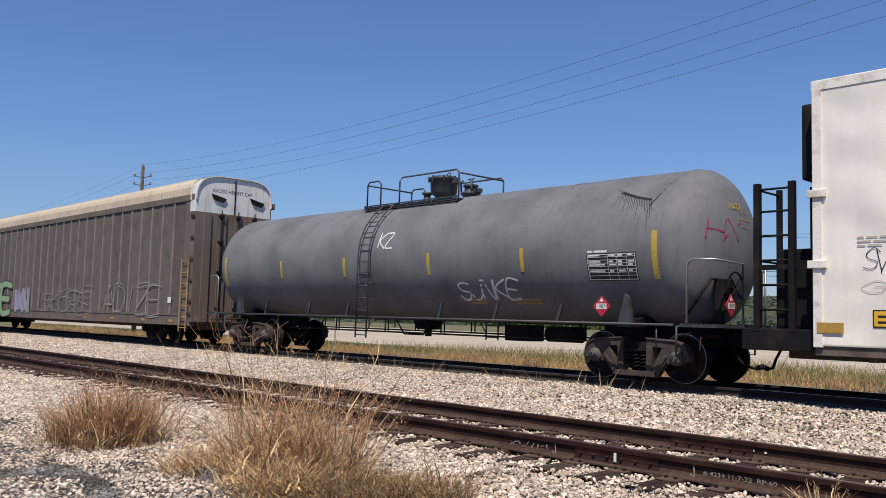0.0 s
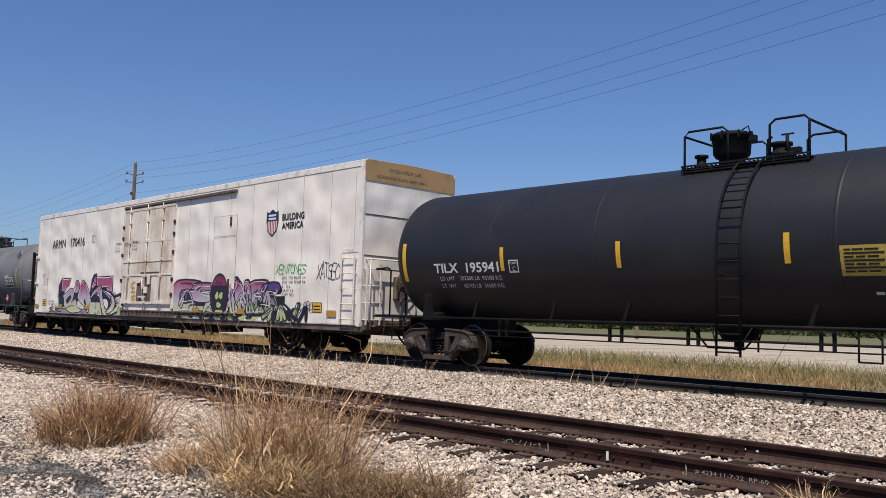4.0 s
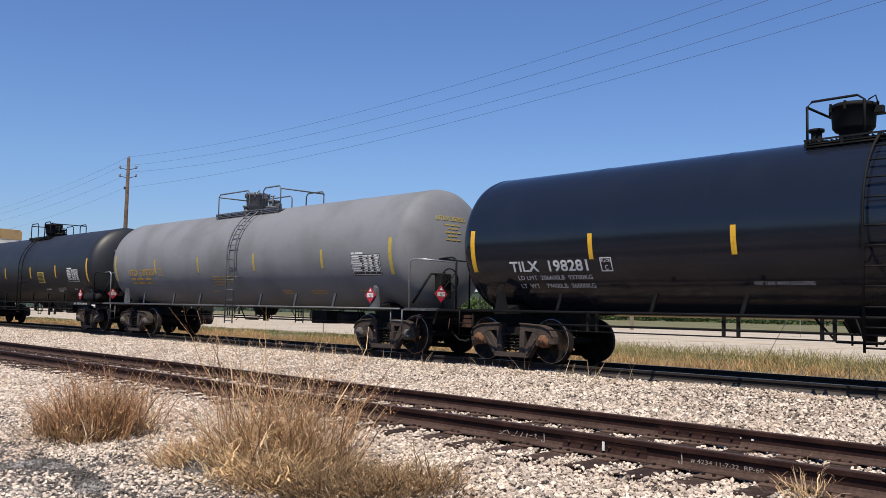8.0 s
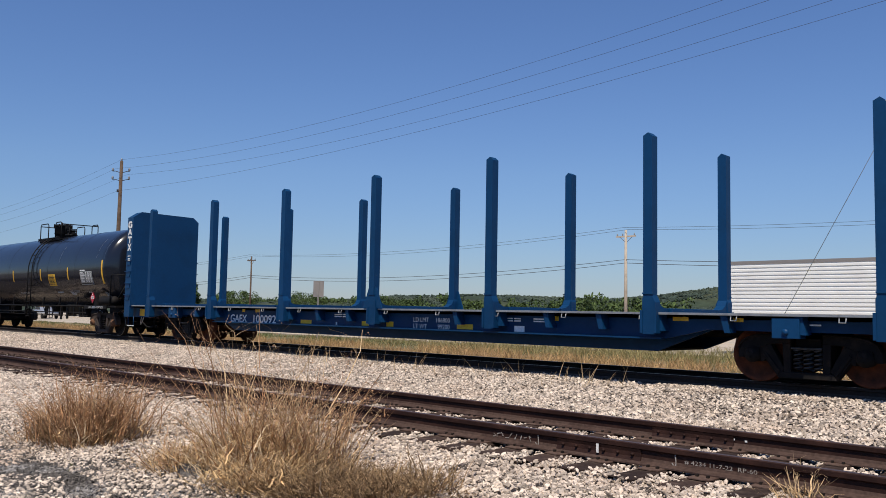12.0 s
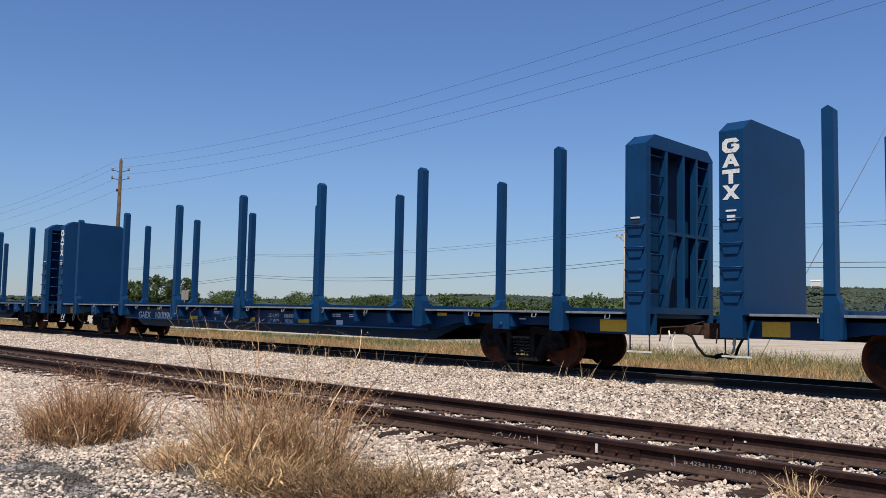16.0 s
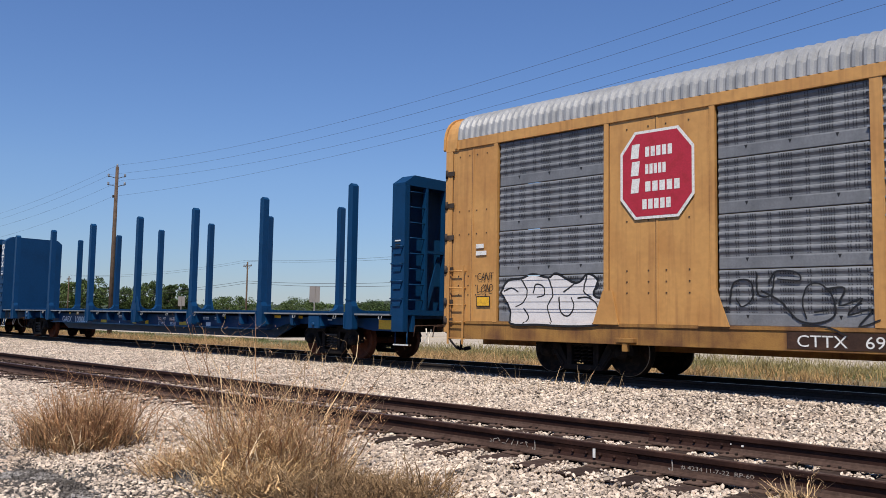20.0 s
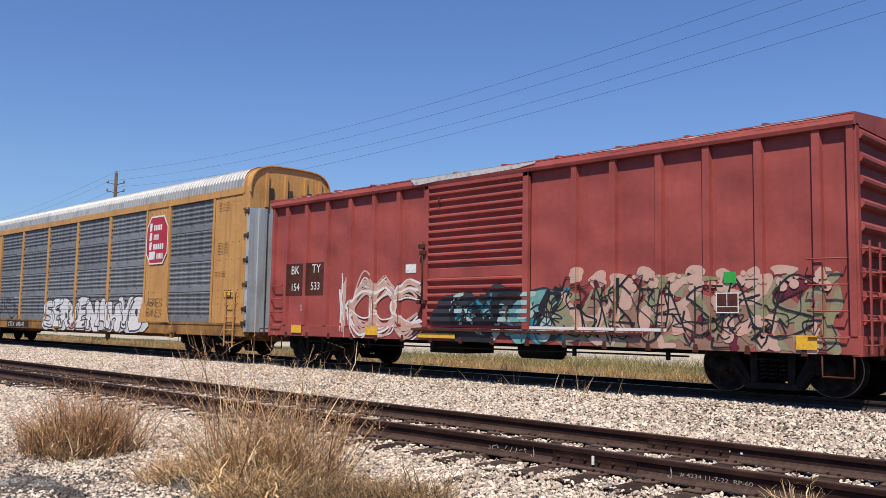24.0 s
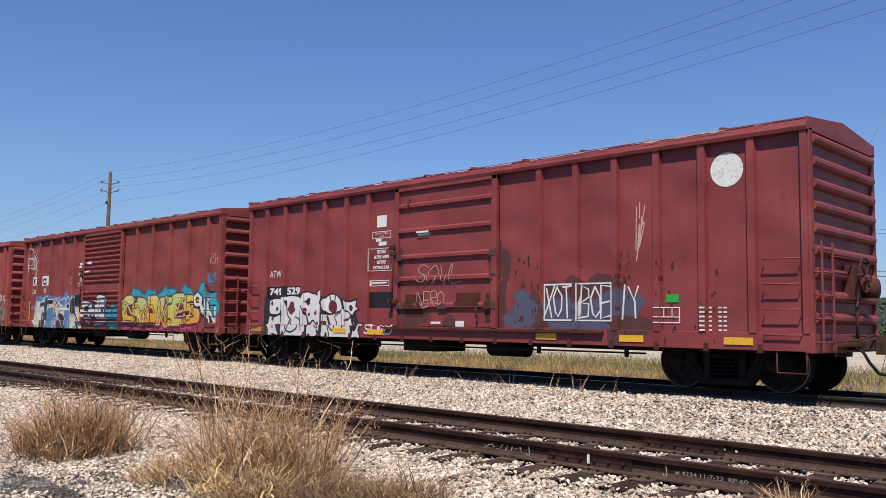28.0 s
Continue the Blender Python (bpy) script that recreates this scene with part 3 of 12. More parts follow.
GLYPHS = {
    "E": ((0, 0), (1, 0.05), (0.95, 0.3), (0.45, 0.27), (0.45, 0.4), (0.85, 0.42), (0.82, 0.6), (0.42, 0.6), (0.42, 0.75), (1, 0.8), (1.05, 1.05), (0, 0.95)),
    "K": ((0, 0), (0.4, 0), (0.42, 0.35), (0.7, -0.05), (1.1, 0.1), (0.72, 0.52), (1.0, 0.95), (0.65, 1.05), (0.42, 0.68), (0.40, 1.0), (0.0, 0.95)),
    "H": ((0, 0), (0.38, 0), (0.38, 0.38), (0.62, 0.38), (0.62, 0), (1, 0), (1.05, 1), (0.64, 0.95), (0.62, 0.62), (0.38, 0.62), (0.36, 1.05), (-0.05, 0.95)),
    "I": ((0.1, 0), (0.9, 0), (0.85, 0.25), (0.72, 0.3), (0.72, 0.7), (0.95, 0.78), (0.9, 1.0), (0.1, 1.05), (0.05, 0.78), (0.3, 0.7), (0.3, 0.3), (0.08, 0.24)),
    "S": ((0, 0.05), (0.85, 0), (1.05, 0.3), (0.9, 0.58), (0.4, 0.66), (0.42, 0.78), (1.0, 0.75), (0.95, 1.0), (0.15, 1.02), (-0.05, 0.72), (0.1, 0.45), (0.6, 0.38), (0.58, 0.26), (0.0, 0.3)),
    "G": ((0.1, 0), (0.9, 0), (1.0, 0.5), (0.55, 0.52), (0.55, 0.38), (0.65, 0.26), (0.38, 0.3), (0.36, 0.72), (0.95, 0.7), (1.0, 1.0), (0.15, 1.02), (-0.05, 0.5)),
    "C": ((0.1, 0), (1.0, 0.02), (0.98, 0.3), (0.45, 0.3), (0.4, 0.7), (1.0, 0.68), (1.05, 1.0), (0.2, 1.04), (-0.05, 0.6)),
    "P": ((0, 0), (0.4, 0), (0.4, 0.32), (0.95, 0.4), (1.05, 0.8), (0.85, 1.02), (0.0, 1.0)),
    "N": ((0, 0), (0.36, 0), (0.36, 0.45), (0.66, -0.02), (1.02, 0), (1.0, 1.0), (0.64, 1.0), (0.64, 0.55), (0.36, 1.02), (-0.04, 0.98)),
    "O": ((0.2, 0), (0.8, 0), (1.05, 0.3), (1.02, 0.75), (0.75, 1.02), (0.25, 1.0), (-0.05, 0.7), (0.0, 0.25)),
    "T": ((0.3, 0), (0.72, 0), (0.70, 0.66), (1.05, 0.68), (1.0, 1.0), (0.0, 1.04), (-0.05, 0.7), (0.32, 0.66)),
    "R": ((0, 0), (0.36, 0), (0.38, 0.3), (0.7, -0.05), (1.08, 0.08), (0.78, 0.42), (1.02, 0.65), (0.9, 1.0), (0.0, 1.02)),
    "U": ((0.15, 0), (0.85, 0), (1.02, 0.3), (1.0, 1.0), (0.64, 1.02), (0.62, 0.36), (0.38, 0.36), (0.38, 1.0), (0.0, 1.0), (-0.02, 0.3)),
    "M": ((0, 0), (0.28, 0), (0.28, 0.5), (0.5, 0.25), (0.72, 0.5), (0.72, 0), (1, 0), (1.02, 1), (0.72, 1.0), (0.5, 0.65), (0.28, 1.02), (-0.02, 0.98)),
    "V": ((0.32, 0), (0.7, 0), (1.05, 1.0), (0.68, 1.02), (0.5, 0.45), (0.34, 1.0), (-0.05, 1.0)),
    "A": ((-0.05, 0), (0.3, 0), (0.36, 0.2), (0.66, 0.2), (0.7, 0), (1.05, 0), (0.72, 1.02), (0.3, 1.0)),
    "Y": ((0.32, 0), (0.68, 0), (0.68, 0.4), (1.05, 1.0), (0.68, 1.02), (0.5, 0.66), (0.34, 1.02), (-0.05, 1.0), (0.32, 0.4)),
    "B": ((0, 0), (0.85, 0.0), (1.05, 0.28), (0.85, 0.52), (1.0, 0.75), (0.82, 1.02), (0.0, 1.0)),
}


def blob(rng, cx, cz, a, b, n=18):
    """An uneven round patch of paint."""
    t, u = rng.uniform(0, 6), rng.uniform(0, 6)
    return [(cx + a * math.cos(q) * (1 + 0.16 * math.sin(3 * q + t) + 0.08 * math.sin(5 * q + u)), cz + b * math.sin(q) * (1 + 0.18 * math.cos(2 * q + u))) for q in (math.tau * k / n for k in range(n))]


def sprayed(parent, outline, faces, fill, edge, shine, layer, rim, sharp=False):
    """One sprayed shape: a filled outline with a dark rim and a broken light line inside it."""
    ring = outline + outline[:1]
    ring = [(a[0] + (b[0] - a[0]) * k / 3, a[1] + (b[1] - a[1]) * k / 3) for a, b in zip(ring, ring[1:]) for k in range(3)] + ring[:1] if sharp else curve_through(ring, 4)
    paint("graffiti_fill", [ring], faces, fill, parent, layer)
    paint("graffiti_outline", ribbon(ring, rim, rim * 0.8), faces, edge, parent, layer + 0.12)
    if shine:
        mx, mz = sum(p[0] for p in ring) / len(ring), sum(p[1] for p in ring) / len(ring)
        inner = []
        for x, z in ring:
            d = math.hypot(x - mx, z - mz) or 1.0
            f = max(0.2, 1 - 0.055 / d)
            inner.append((mx + (x - mx) * f, mz + (z - mz) * f))
        n = len(inner)
        for a0, a1 in ((0, n // 3), (n // 3 + 2, n // 2), (n // 2 + 1, n // 2 + n // 4), (n - n // 5, n - 1)):
            paint("graffiti_shine", ribbon(inner[a0:a1 + 1], 0.036, 0.012), faces, shine, parent, layer + 0.2)


def letter_piece(parent, text, x0, x1, z0, z1, seed, faces, fills, edge, shine=None, layer=2.0, rim=0.055, swell=1.0, extra=7, under=None, busy=False):
    """Big sprayed letters that overlap: each has a shadow, a body, a dark rim and light strokes."""
    rng = random.Random(seed)
    n = len(text)
    w = (x1 - x0) / n
    rims, lights, shadows, cuts, swirl_rims = [], [], [], [], []
    swirls = [[] for _ in fills]
    bodies = [[] for _ in fills]
    for i, ch in enumerate(text):
        base = x0 + w * (i + 0.5)
        hi, lo = z1 - rng.uniform(0, 0.22) * (z1 - z0), z0 + rng.uniform(0, 0.12) * (z1 - z0)
        lean = rng.uniform(-0.10, 0.22)
        pts = [(base + (u - 0.5 + lean * (v - 0.5) + rng.uniform(-0.05, 0.05)) * w * swell, lo + (v + rng.uniform(-0.04, 0.04)) * (hi - lo)) for u, v in GLYPHS[ch]]
        ring = curve_through(pts + pts[:1], 3)
        bodies[i % len(fills)].append(ring)
        shadows.append([(x + 0.07, z - 0.06) for x, z in ring])
        rims += ribbon(ring, rim, rim * 0.8)
        mx, mz = sum(p[0] for p in ring) / len(ring), sum(p[1] for p in ring) / len(ring)
        lights_in = [(mx + (x - mx) * 0.84 - 0.015, mz + (z - mz) * 0.88 + 0.015) for x, z in ring]
        for a in range(0, len(lights_in) - 4, 5):
            if rng.random() < 0.5:
                lights += ribbon(lights_in[a:a + 5], rim * 0.35, rim * 0.2)
        for _ in range(2):
            u0, u1 = rng.uniform(-0.45, 0.45) * w, rng.uniform(-0.7, 0.7) * w
            v0 = lo + (hi - lo) * rng.uniform(0.05, 0.5)
            v1 = v0 + (hi - lo) * rng.uniform(0.2, 0.5)
            line = curve_through([(base + u0, v0), (base + (u0 + u1) / 2 + rng.uniform(-0.15, 0.15) * w, v1), (base + u1, v0 + (v1 - v0) * rng.uniform(-0.3, 0.6))], 6)
            swirl_rims.extend(ribbon(line, rim * 3.0, rim * 1.4))
            swirls[(i + 1) % len(fills)].extend(ribbon(line, rim * 1.7, rim * 0.6))
        for _ in range(extra):
            k = rng.randrange(0, len(ring) - 6)
            cx, cz = sum(p[0] for p in ring) / len(ring), sum(p[1] for p in ring) / len(ring)
            seg = [(cx + (x - cx) * 0.72, cz + (z - cz) * 0.78) for x, z in ring[k:k + rng.randint(4, 6)]]
            lit = rng.random() < 0.55
            (lights if lit else cuts).extend(ribbon(seg, rng.uniform(0.018, 0.04) if lit else rng.uniform(0.03, rim * 1.8), 0.012))
        if ch in "OPRBI":
            cx, cz = sum(p[0] for p in pts) / len(pts), sum(p[1] for p in pts) / len(pts)
            cuts.append(blob(rng, cx, cz + 0.05, 0.10, 0.11))
    paint("graffiti_shadow", shadows, faces, under or edge, parent, layer)
    for j, one in enumerate(fills):
        if bodies[j]:
            paint("graffiti_fill", bodies[j], faces, one, parent, layer + 0.5 + 0.4 * j)
    top = layer + 0.9 + 0.4 * len(fills)
    paint("graffiti_outline", rims, faces, edge, parent, top)
    if cuts:
        paint("graffiti_line", cuts, faces, edge, parent, top + 0.4)
    if busy:
        paint("graffiti_outline", swirl_rims, faces, edge, parent, top + 0.8)
        for j, one in enumerate(fills):
            if swirls[j]:
                paint("graffiti_fill", swirls[j], faces, one, parent, top + 1.3 + 0.4 * j)
    if shine and lights:
        paint("graffiti_shine", lights, faces, shine, parent, top + 1.7 + 0.4 * len(fills))


def spray(name, base, other=None, z0=1.0, z1=2.0, mid=None):
    """Spray paint; with a second colour it fades into it up the piece."""
    m = material(name, base, 0.5, spots=tuple(c * 0.8 for c in base), spot_scale=5, spot_amount=0.3, grain=0.06, bump=0.03)
    if other:
        nt = m.node_tree
        n, ln = nt.nodes, nt.links
        b = n["Principled BSDF"]
        tc = n.new("ShaderNodeTexCoord")
        sep = n.new("ShaderNodeSeparateXYZ")
        ln.new(tc.outputs["Object"], sep.inputs[0])
        nz = n.new("ShaderNodeTexNoise")
        nz.inputs["Scale"].default_value = 2.5
        ln.new(tc.outputs["Object"], nz.inputs["Vector"])
        mr = n.new("ShaderNodeMapRange")
        mr.inputs["From Min"].default_value, mr.inputs["From Max"].default_value = z0, z1
        add = n.new("ShaderNodeMath")
        add.operation = "MULTIPLY_ADD"
        add.inputs[1].default_value = 0.5
        ln.new(nz.outputs["Fac"], add.inputs[0])
        ln.new(sep.outputs["Z"], add.inputs[2])
        sub = n.new("ShaderNodeMath")
        sub.operation = "SUBTRACT"
        sub.inputs[1].default_value = 0.25
        ln.new(add.outputs[0], sub.inputs[0])
        ln.new(sub.outputs[0], mr.inputs["Value"])
        cr = n.new("ShaderNodeValToRGB").color_ramp
        cr.elements[0].color, cr.elements[1].color = (*base, 1), (*other, 1)
        if mid:
            cr.elements.new(0.5).color = (*mid, 1)
        ramp_node = n["Color Ramp"]
        ln.new(mr.outputs["Result"], ramp_node.inputs[0])
        ln.new(ramp_node.outputs[0], b.inputs["Base Color"])
    return m


def bars(name, x0, z0, widths, height, gap, faces, mat, parent, layer=1):
    """Writing too small to read: rows of plain bars."""
    polys = []
    for i, row in enumerate(widths):
        x = x0
        z = z0 - i * (height + gap)
        for w, skip in row:
            polys.append([(x, z), (x + w, z), (x + w, z - height), (x, z - height)])
            x += w + skip
    return paint(name, polys, faces, mat, parent, layer)


def rect(x0, x1, z0, z1):
    return [(x0, z0), (x1, z0), (x1, z1), (x0, z1)]


def rect_frame(x0, x1, z0, z1, w):
    return [rect(x0, x1, z0, z0 + w), rect(x0, x1, z1 - w, z1), rect(x0, x0 + w, z0, z1), rect(x1 - w, x1, z0, z1)]

# ---- ground, tracks and road ----
GROUND_LINE = ((-3000, -0.6), (-40, -0.5), (0, -0.44), (2.6, -0.40), (3.8, -0.34), (4.9, -0.26), (5.8, -0.235), (9.1, -0.23), (11.0, -0.20), (12.6, -0.13), (13.5, -0.105), (16.2, -0.105),
               (17.2, -0.25), (18.6, -0.48), (30.0, -0.52), (80.0, -0.55), (300.0, -0.9), (3000.0, -2.5))


def ground_z(y):
    for (a, p), (b, q) in zip(GROUND_LINE, GROUND_LINE[1:]):
        if y <= b:
            return p + (q - p) * (y - a) / (b - a)
    return -2.5


# Bed coloured extra dark: it paints the shade in the gaps between stones.
M_BALLAST_BED_SHADE = material("ballast_bed_shade", (0.045, 0.035, 0.028), 0.95, spots=(0.11, 0.088, 0.07), spot_scale=22, spot_amount=0.5, grain=0.5, grain_scale=38, bump=0.9, bump_scale=24)
M_STONE = material("limestone_ballast", (0.58, 0.483, 0.392), 0.9, spots=(0.43, 0.335, 0.26), spot_scale=1.1, spot_amount=0.5, grain=0.2, grain_scale=50, bump=0.4, bump_scale=60, island_tint=0.5)
M_STONE_DARK = material("dark_lot_gravel", (0.095, 0.084, 0.075), 0.9, spots=(0.30, 0.28, 0.26), spot_scale=2.2, spot_amount=0.35, grain=0.25, grain_scale=40, bump=0.4, bump_scale=50, island_tint=0.55)
M_LOT = material("dark_gravel_ground", (0.085, 0.075, 0.068), 0.95, spots=(0.16, 0.145, 0.13), spot_scale=5, spot_amount=0.5, grain=0.5, grain_scale=45, bump=0.8, bump_scale=30)
M_DRY_SOIL = material("dry_verge_soil", (0.20, 0.15, 0.085), 0.95, spots=(0.13, 0.12, 0.05), spot_scale=0.35, spot_amount=0.6, grain=0.35, grain_scale=8, bump=0.6, bump_scale=8)
M_FIELD = material("olive_field", (0.165, 0.150, 0.080), 0.95, spots=(0.115, 0.12, 0.05), spot_scale=0.06, spot_amount=0.6, grain=0.3, grain_scale=1.5, bump=0.5, bump_scale=2)
M_ROAD = material("pale_concrete_road", (0.48, 0.41, 0.32), 0.85, spots=(0.41, 0.345, 0.265), spot_scale=0.25, spot_amount=0.6, grain=0.12, grain_scale=3, bump=0.2, bump_scale=12)
M_RAIL = material("rusty_rail_steel", (0.027, 0.012, 0.0095), 0.7, 0.0, spots=(0.056, 0.026, 0.019), spot_scale=3, spot_amount=0.5, grain=0.2, grain_scale=25)
M_RAIL_DARK = material("dark_oily_rail_steel", (0.034, 0.028, 0.025), 0.9, 0.0, spots=(0.02, 0.016, 0.014), spot_scale=3, spot_amount=0.4, grain=0.2)
M_RAIL_TOP = material("polished_rail_head", (0.20, 0.18, 0.17), 0.32, 0.9, spots=(0.10, 0.08, 0.07), spot_scale=6, spot_amount=0.4, grain=0.1)
M_TIE = material("weathered_tie_wood", (0.043, 0.027, 0.021), 0.85, spots=(0.085, 0.058, 0.044), spot_scale=7, spot_amount=0.5, grain=0.3, grain_scale=30, bump=0.6, bump_scale=18, random_tint=0.35)
M_PLATE = material("rusty_tie_plate", (0.135, 0.088, 0.068), 0.75, 0.2, spots=(0.085, 0.05, 0.038), spot_scale=14, spot_amount=0.5)
M_SPIKE = material("dark_spike_steel", (0.022, 0.016, 0.013), 0.8)

gx = sorted(set([-3000, -1200, -500, -250, -140, -90] + [-60 + 0.5 * k for k in range(0, 141)] + [14, 20, 30, 60, 120, 400, 1200, 3000]))
gy = sorted(set([-3000, -800, -200, -60, -20, -8] + [-4 + 0.3 * k for k in range(0, 81)] + [21.5, 24, 26.5, 28.5, 31, 34, 40, 50, 60, 70, 80, 110, 160, 220, 300, 500, 900, 1600, 3000]))
bm = bmesh.new()
grid = [[bm.verts.new((x, y, ground_z(y) + (0.035 * noise.noise((x * 0.5, y * 0.5, 0)) + 0.02 * noise.noise((x * 1.7, y * 1.7, 4)) if -60 < x < 11 and -4 < y < 20 else 0.0))) for x in gx] for y in gy]
for j in range(len(gy) - 1):
    for i in range(len(gx) - 1):
        f = bm.faces.new((grid[j][i], grid[j][i + 1], grid[j + 1][i + 1], grid[j + 1][i]))
        cx, cy = (gx[i] + gx[i + 1]) / 2, (gy[j] + gy[j + 1]) / 2
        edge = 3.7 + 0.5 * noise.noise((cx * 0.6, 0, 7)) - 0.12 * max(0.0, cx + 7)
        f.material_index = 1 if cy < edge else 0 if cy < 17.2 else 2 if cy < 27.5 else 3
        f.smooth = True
tagged(part("ground", bm, [M_BALLAST_BED_SHADE, M_LOT, M_DRY_SOIL, M_FIELD]), kind="structure")

bm = bmesh.new()
box(bm, -1500, 1500, 34.0, 92.0, -0.70, -0.47)
road = tagged(part("road", bm, M_ROAD), kind="structure")
for k in range(70):
    bm = bmesh.new()
    box(bm, -180 + 4.5 * k, -180 + 4.5 * k + 0.05, 34.0, 92.0, -0.475, -0.466)
    part("road_joint", bm, M_LOT, road)
bm = bmesh.new()
box(bm, -1500, 1500, 50.2, 50.35, -0.472, -0.465)
part("lane_line", bm, M_OCHRE, road)


def rail_section(bm, x0, x1, mats=(0, 1)):
    pts = [(-0.075, -0.18), (0.075, -0.18), (0.075, -0.168), (0.018, -0.145), (0.009, -0.12), (0.009, -0.06), (0.033, -0.045), (0.036, -0.008), (0.028, 0.0), (-0.028, 0.0), (-0.036, -0.008), (-0.033, -0.045), (-0.009, -0.06), (-0.009, -0.12), (-0.018, -0.145), (-0.075, -0.168)]
    fs = prism(bm, pts, "x", x0, x1)
    fs[8].material_index = 1
    for k in (1, 2, 13, 14, 15):
        fs[k].material_index = 2


def track(y, z, m_side, m_top, m_foot, name):
    t = tagged(empty(name), kind="structure")
    for s in (-1, 1):
        bm = bmesh.new()
        rail_section(bm, -260, 60)
        part("rail", bm, [m_side, m_top, m_foot], t, m=pose(0, y + s * 0.7535, z))
    return t


M_RAIL_WORN = material("worn_rusty_rail_head", (0.11, 0.07, 0.052), 0.45, 0.4, spots=(0.06, 0.036, 0.027), spot_scale=4, spot_amount=0.5, grain=0.15)
M_FOOT = material("dusty_rail_foot", (0.072, 0.045, 0.036), 0.85, spots=(0.045, 0.026, 0.021), spot_scale=5, spot_amount=0.5, grain=0.25, grain_scale=30)
M_FOOT_GREY = material("grey_dusty_rail_foot", (0.085, 0.072, 0.064), 0.95, spots=(0.05, 0.042, 0.037), spot_scale=4, spot_amount=0.5, grain=0.25, grain_scale=30)
siding = track(SIDE_Y, 0.0, M_RAIL, M_RAIL_WORN, M_FOOT, "siding_track")
main = track(MAIN_Y, MAIN_Z, M_RAIL_DARK, M_RAIL_TOP, M_FOOT_GREY, "main_track")


def tie_mesh(seed):
    rng = random.Random(seed)
    bm = bmesh.new()
    box(bm, -0.125, 0.125, -1.34, 1.34, -0.18, 0.0, 0.012)
    for v in bm.verts:
        v.co += Vector((rng.uniform(-0.008, 0.008), rng.uniform(-0.04, 0.04) if abs(v.co.y) > 1.2 else 0, rng.uniform(-0.008, 0.004)))
    me = bpy.data.meshes.new("tie")
    bm.to_mesh(me)
    bm.free()
    me.materials.append(M_TIE)
    return me


def plate_mesh():
    bm = bmesh.new()
    box(bm, -0.10, 0.10, -0.19, 0.19, 0.0, 0.014, 0.004)
    for x, y in ((-0.05, -0.10), (0.05, -0.11), (-0.04, 0.11), (0.05, 0.10)):
        box(bm, x - 0.010, x + 0.010, y - 0.015, y + 0.015, 0.014, 0.034, mi=1)
    me = bpy.data.meshes.new("tie_plate")
    bm.to_mesh(me)
    bm.free()
    me.materials.append(M_PLATE)
    me.materials.append(M_SPIKE)
    return me


M_CHALK = material("faint_chalk", (0.36, 0.33, 0.30), 0.9, spots=(0.15, 0.11, 0.09), spot_scale=30, spot_amount=0.6, bump=0.0)
TIES, PLATE = [tie_mesh(k) for k in range(6)], plate_mesh()
rng = random.Random(31)
for t, y, z, x0, x1, plates in ((siding, SIDE_Y, 0.0, -62, 1.0, -26), (main, MAIN_Y, MAIN_Z, -60, 2.0, -20)):
    x, k = x0, 0
    while x < x1:
        tie = link("tie", TIES[k % 6], None, t, m=pose(x, y + rng.uniform(-0.05, 0.05), z - 0.187 + rng.uniform(-0.006, 0.0), rng.uniform(-0.3, 0.3), 0, rng.uniform(-1.5, 1.5)))
        if x > plates:
            for s in (-1, 1):
                link("tie_plate", PLATE, None, tie, m=pose(0, s * 0.7535, 0.0))
        k += 1
        x = x0 + 0.50 * k + rng.uniform(-0.025, 0.025)

# joint bars with bolts on the siding's rails, chalk marks on the webs
for x, s in ((-4.62, -1), (-4.5, 1), (-16.4, -1), (-16.2, 1)):
    bm = bmesh.new()
    for side in (-1, 1):
        prism(bm, [(side * 0.012, -0.15), (side * 0.038, -0.155), (side * 0.020, -0.12), (side * 0.020, -0.08), (side * 0.030, -0.052), (side * 0.012, -0.055)], "x", x - 0.46, x + 0.46)
        for k in range(6):
            bx = x - 0.38 + 0.152 * k
            lathe(bm, [(side * 0.025, 0.013), (side * 0.047, 0.013), (side * 0.047, 0.0)], "y", 6, (bx, 0, -0.10))
    part("joint_bar", bm, M_RAIL, siding, m=pose(0, SIDE_Y + s * 0.7535, 0))
web = SIDE_Y - 0.7535 - 0.011
chalk_faces = [(-40, 5, -0.2, 0.0, web)]
for x, txt, n in ((-3.86, "J", 1), (-5.35, "J", 1)):
    tag_words("chalk_mark", txt, x, x + 0.05, -0.15, -0.05, 0.012, chalk_faces, M_CHALK, siding, 40 + n, lean=0.0)
rng = random.Random(44)
polys = []
for x0, n in ((-5.9, 9),):
    for k in range(n):
        x = x0 + 0.058 * k
        polys += ribbon(curve_through([(x + rng.uniform(-0.01, 0.04), -0.13 + rng.uniform(0, 0.06)) for _ in range(3)]), 0.008)
paint("chalk_mark", polys, chalk_faces, M_CHALK, siding, 2)
lettering("chalk_mark", "# 4234 11-7-22  RP-60", 0.05, M_CHALK, siding, on_side(-3.74, -0.12, web - 0.004), wide=1.38)
for x, yy, in ((-4.60, -0.62),):
    bm = bmesh.new()
    box(bm, x - 0.012, x + 0.012, -0.005, 0.005, -0.13, -0.05)
    part("paint_dab", bm, M_WHITE, siding, m=pose(0, SIDE_Y - 0.7535 - 0.046 if yy < 0 else SIDE_Y + 0.7535 - 0.046, 0))


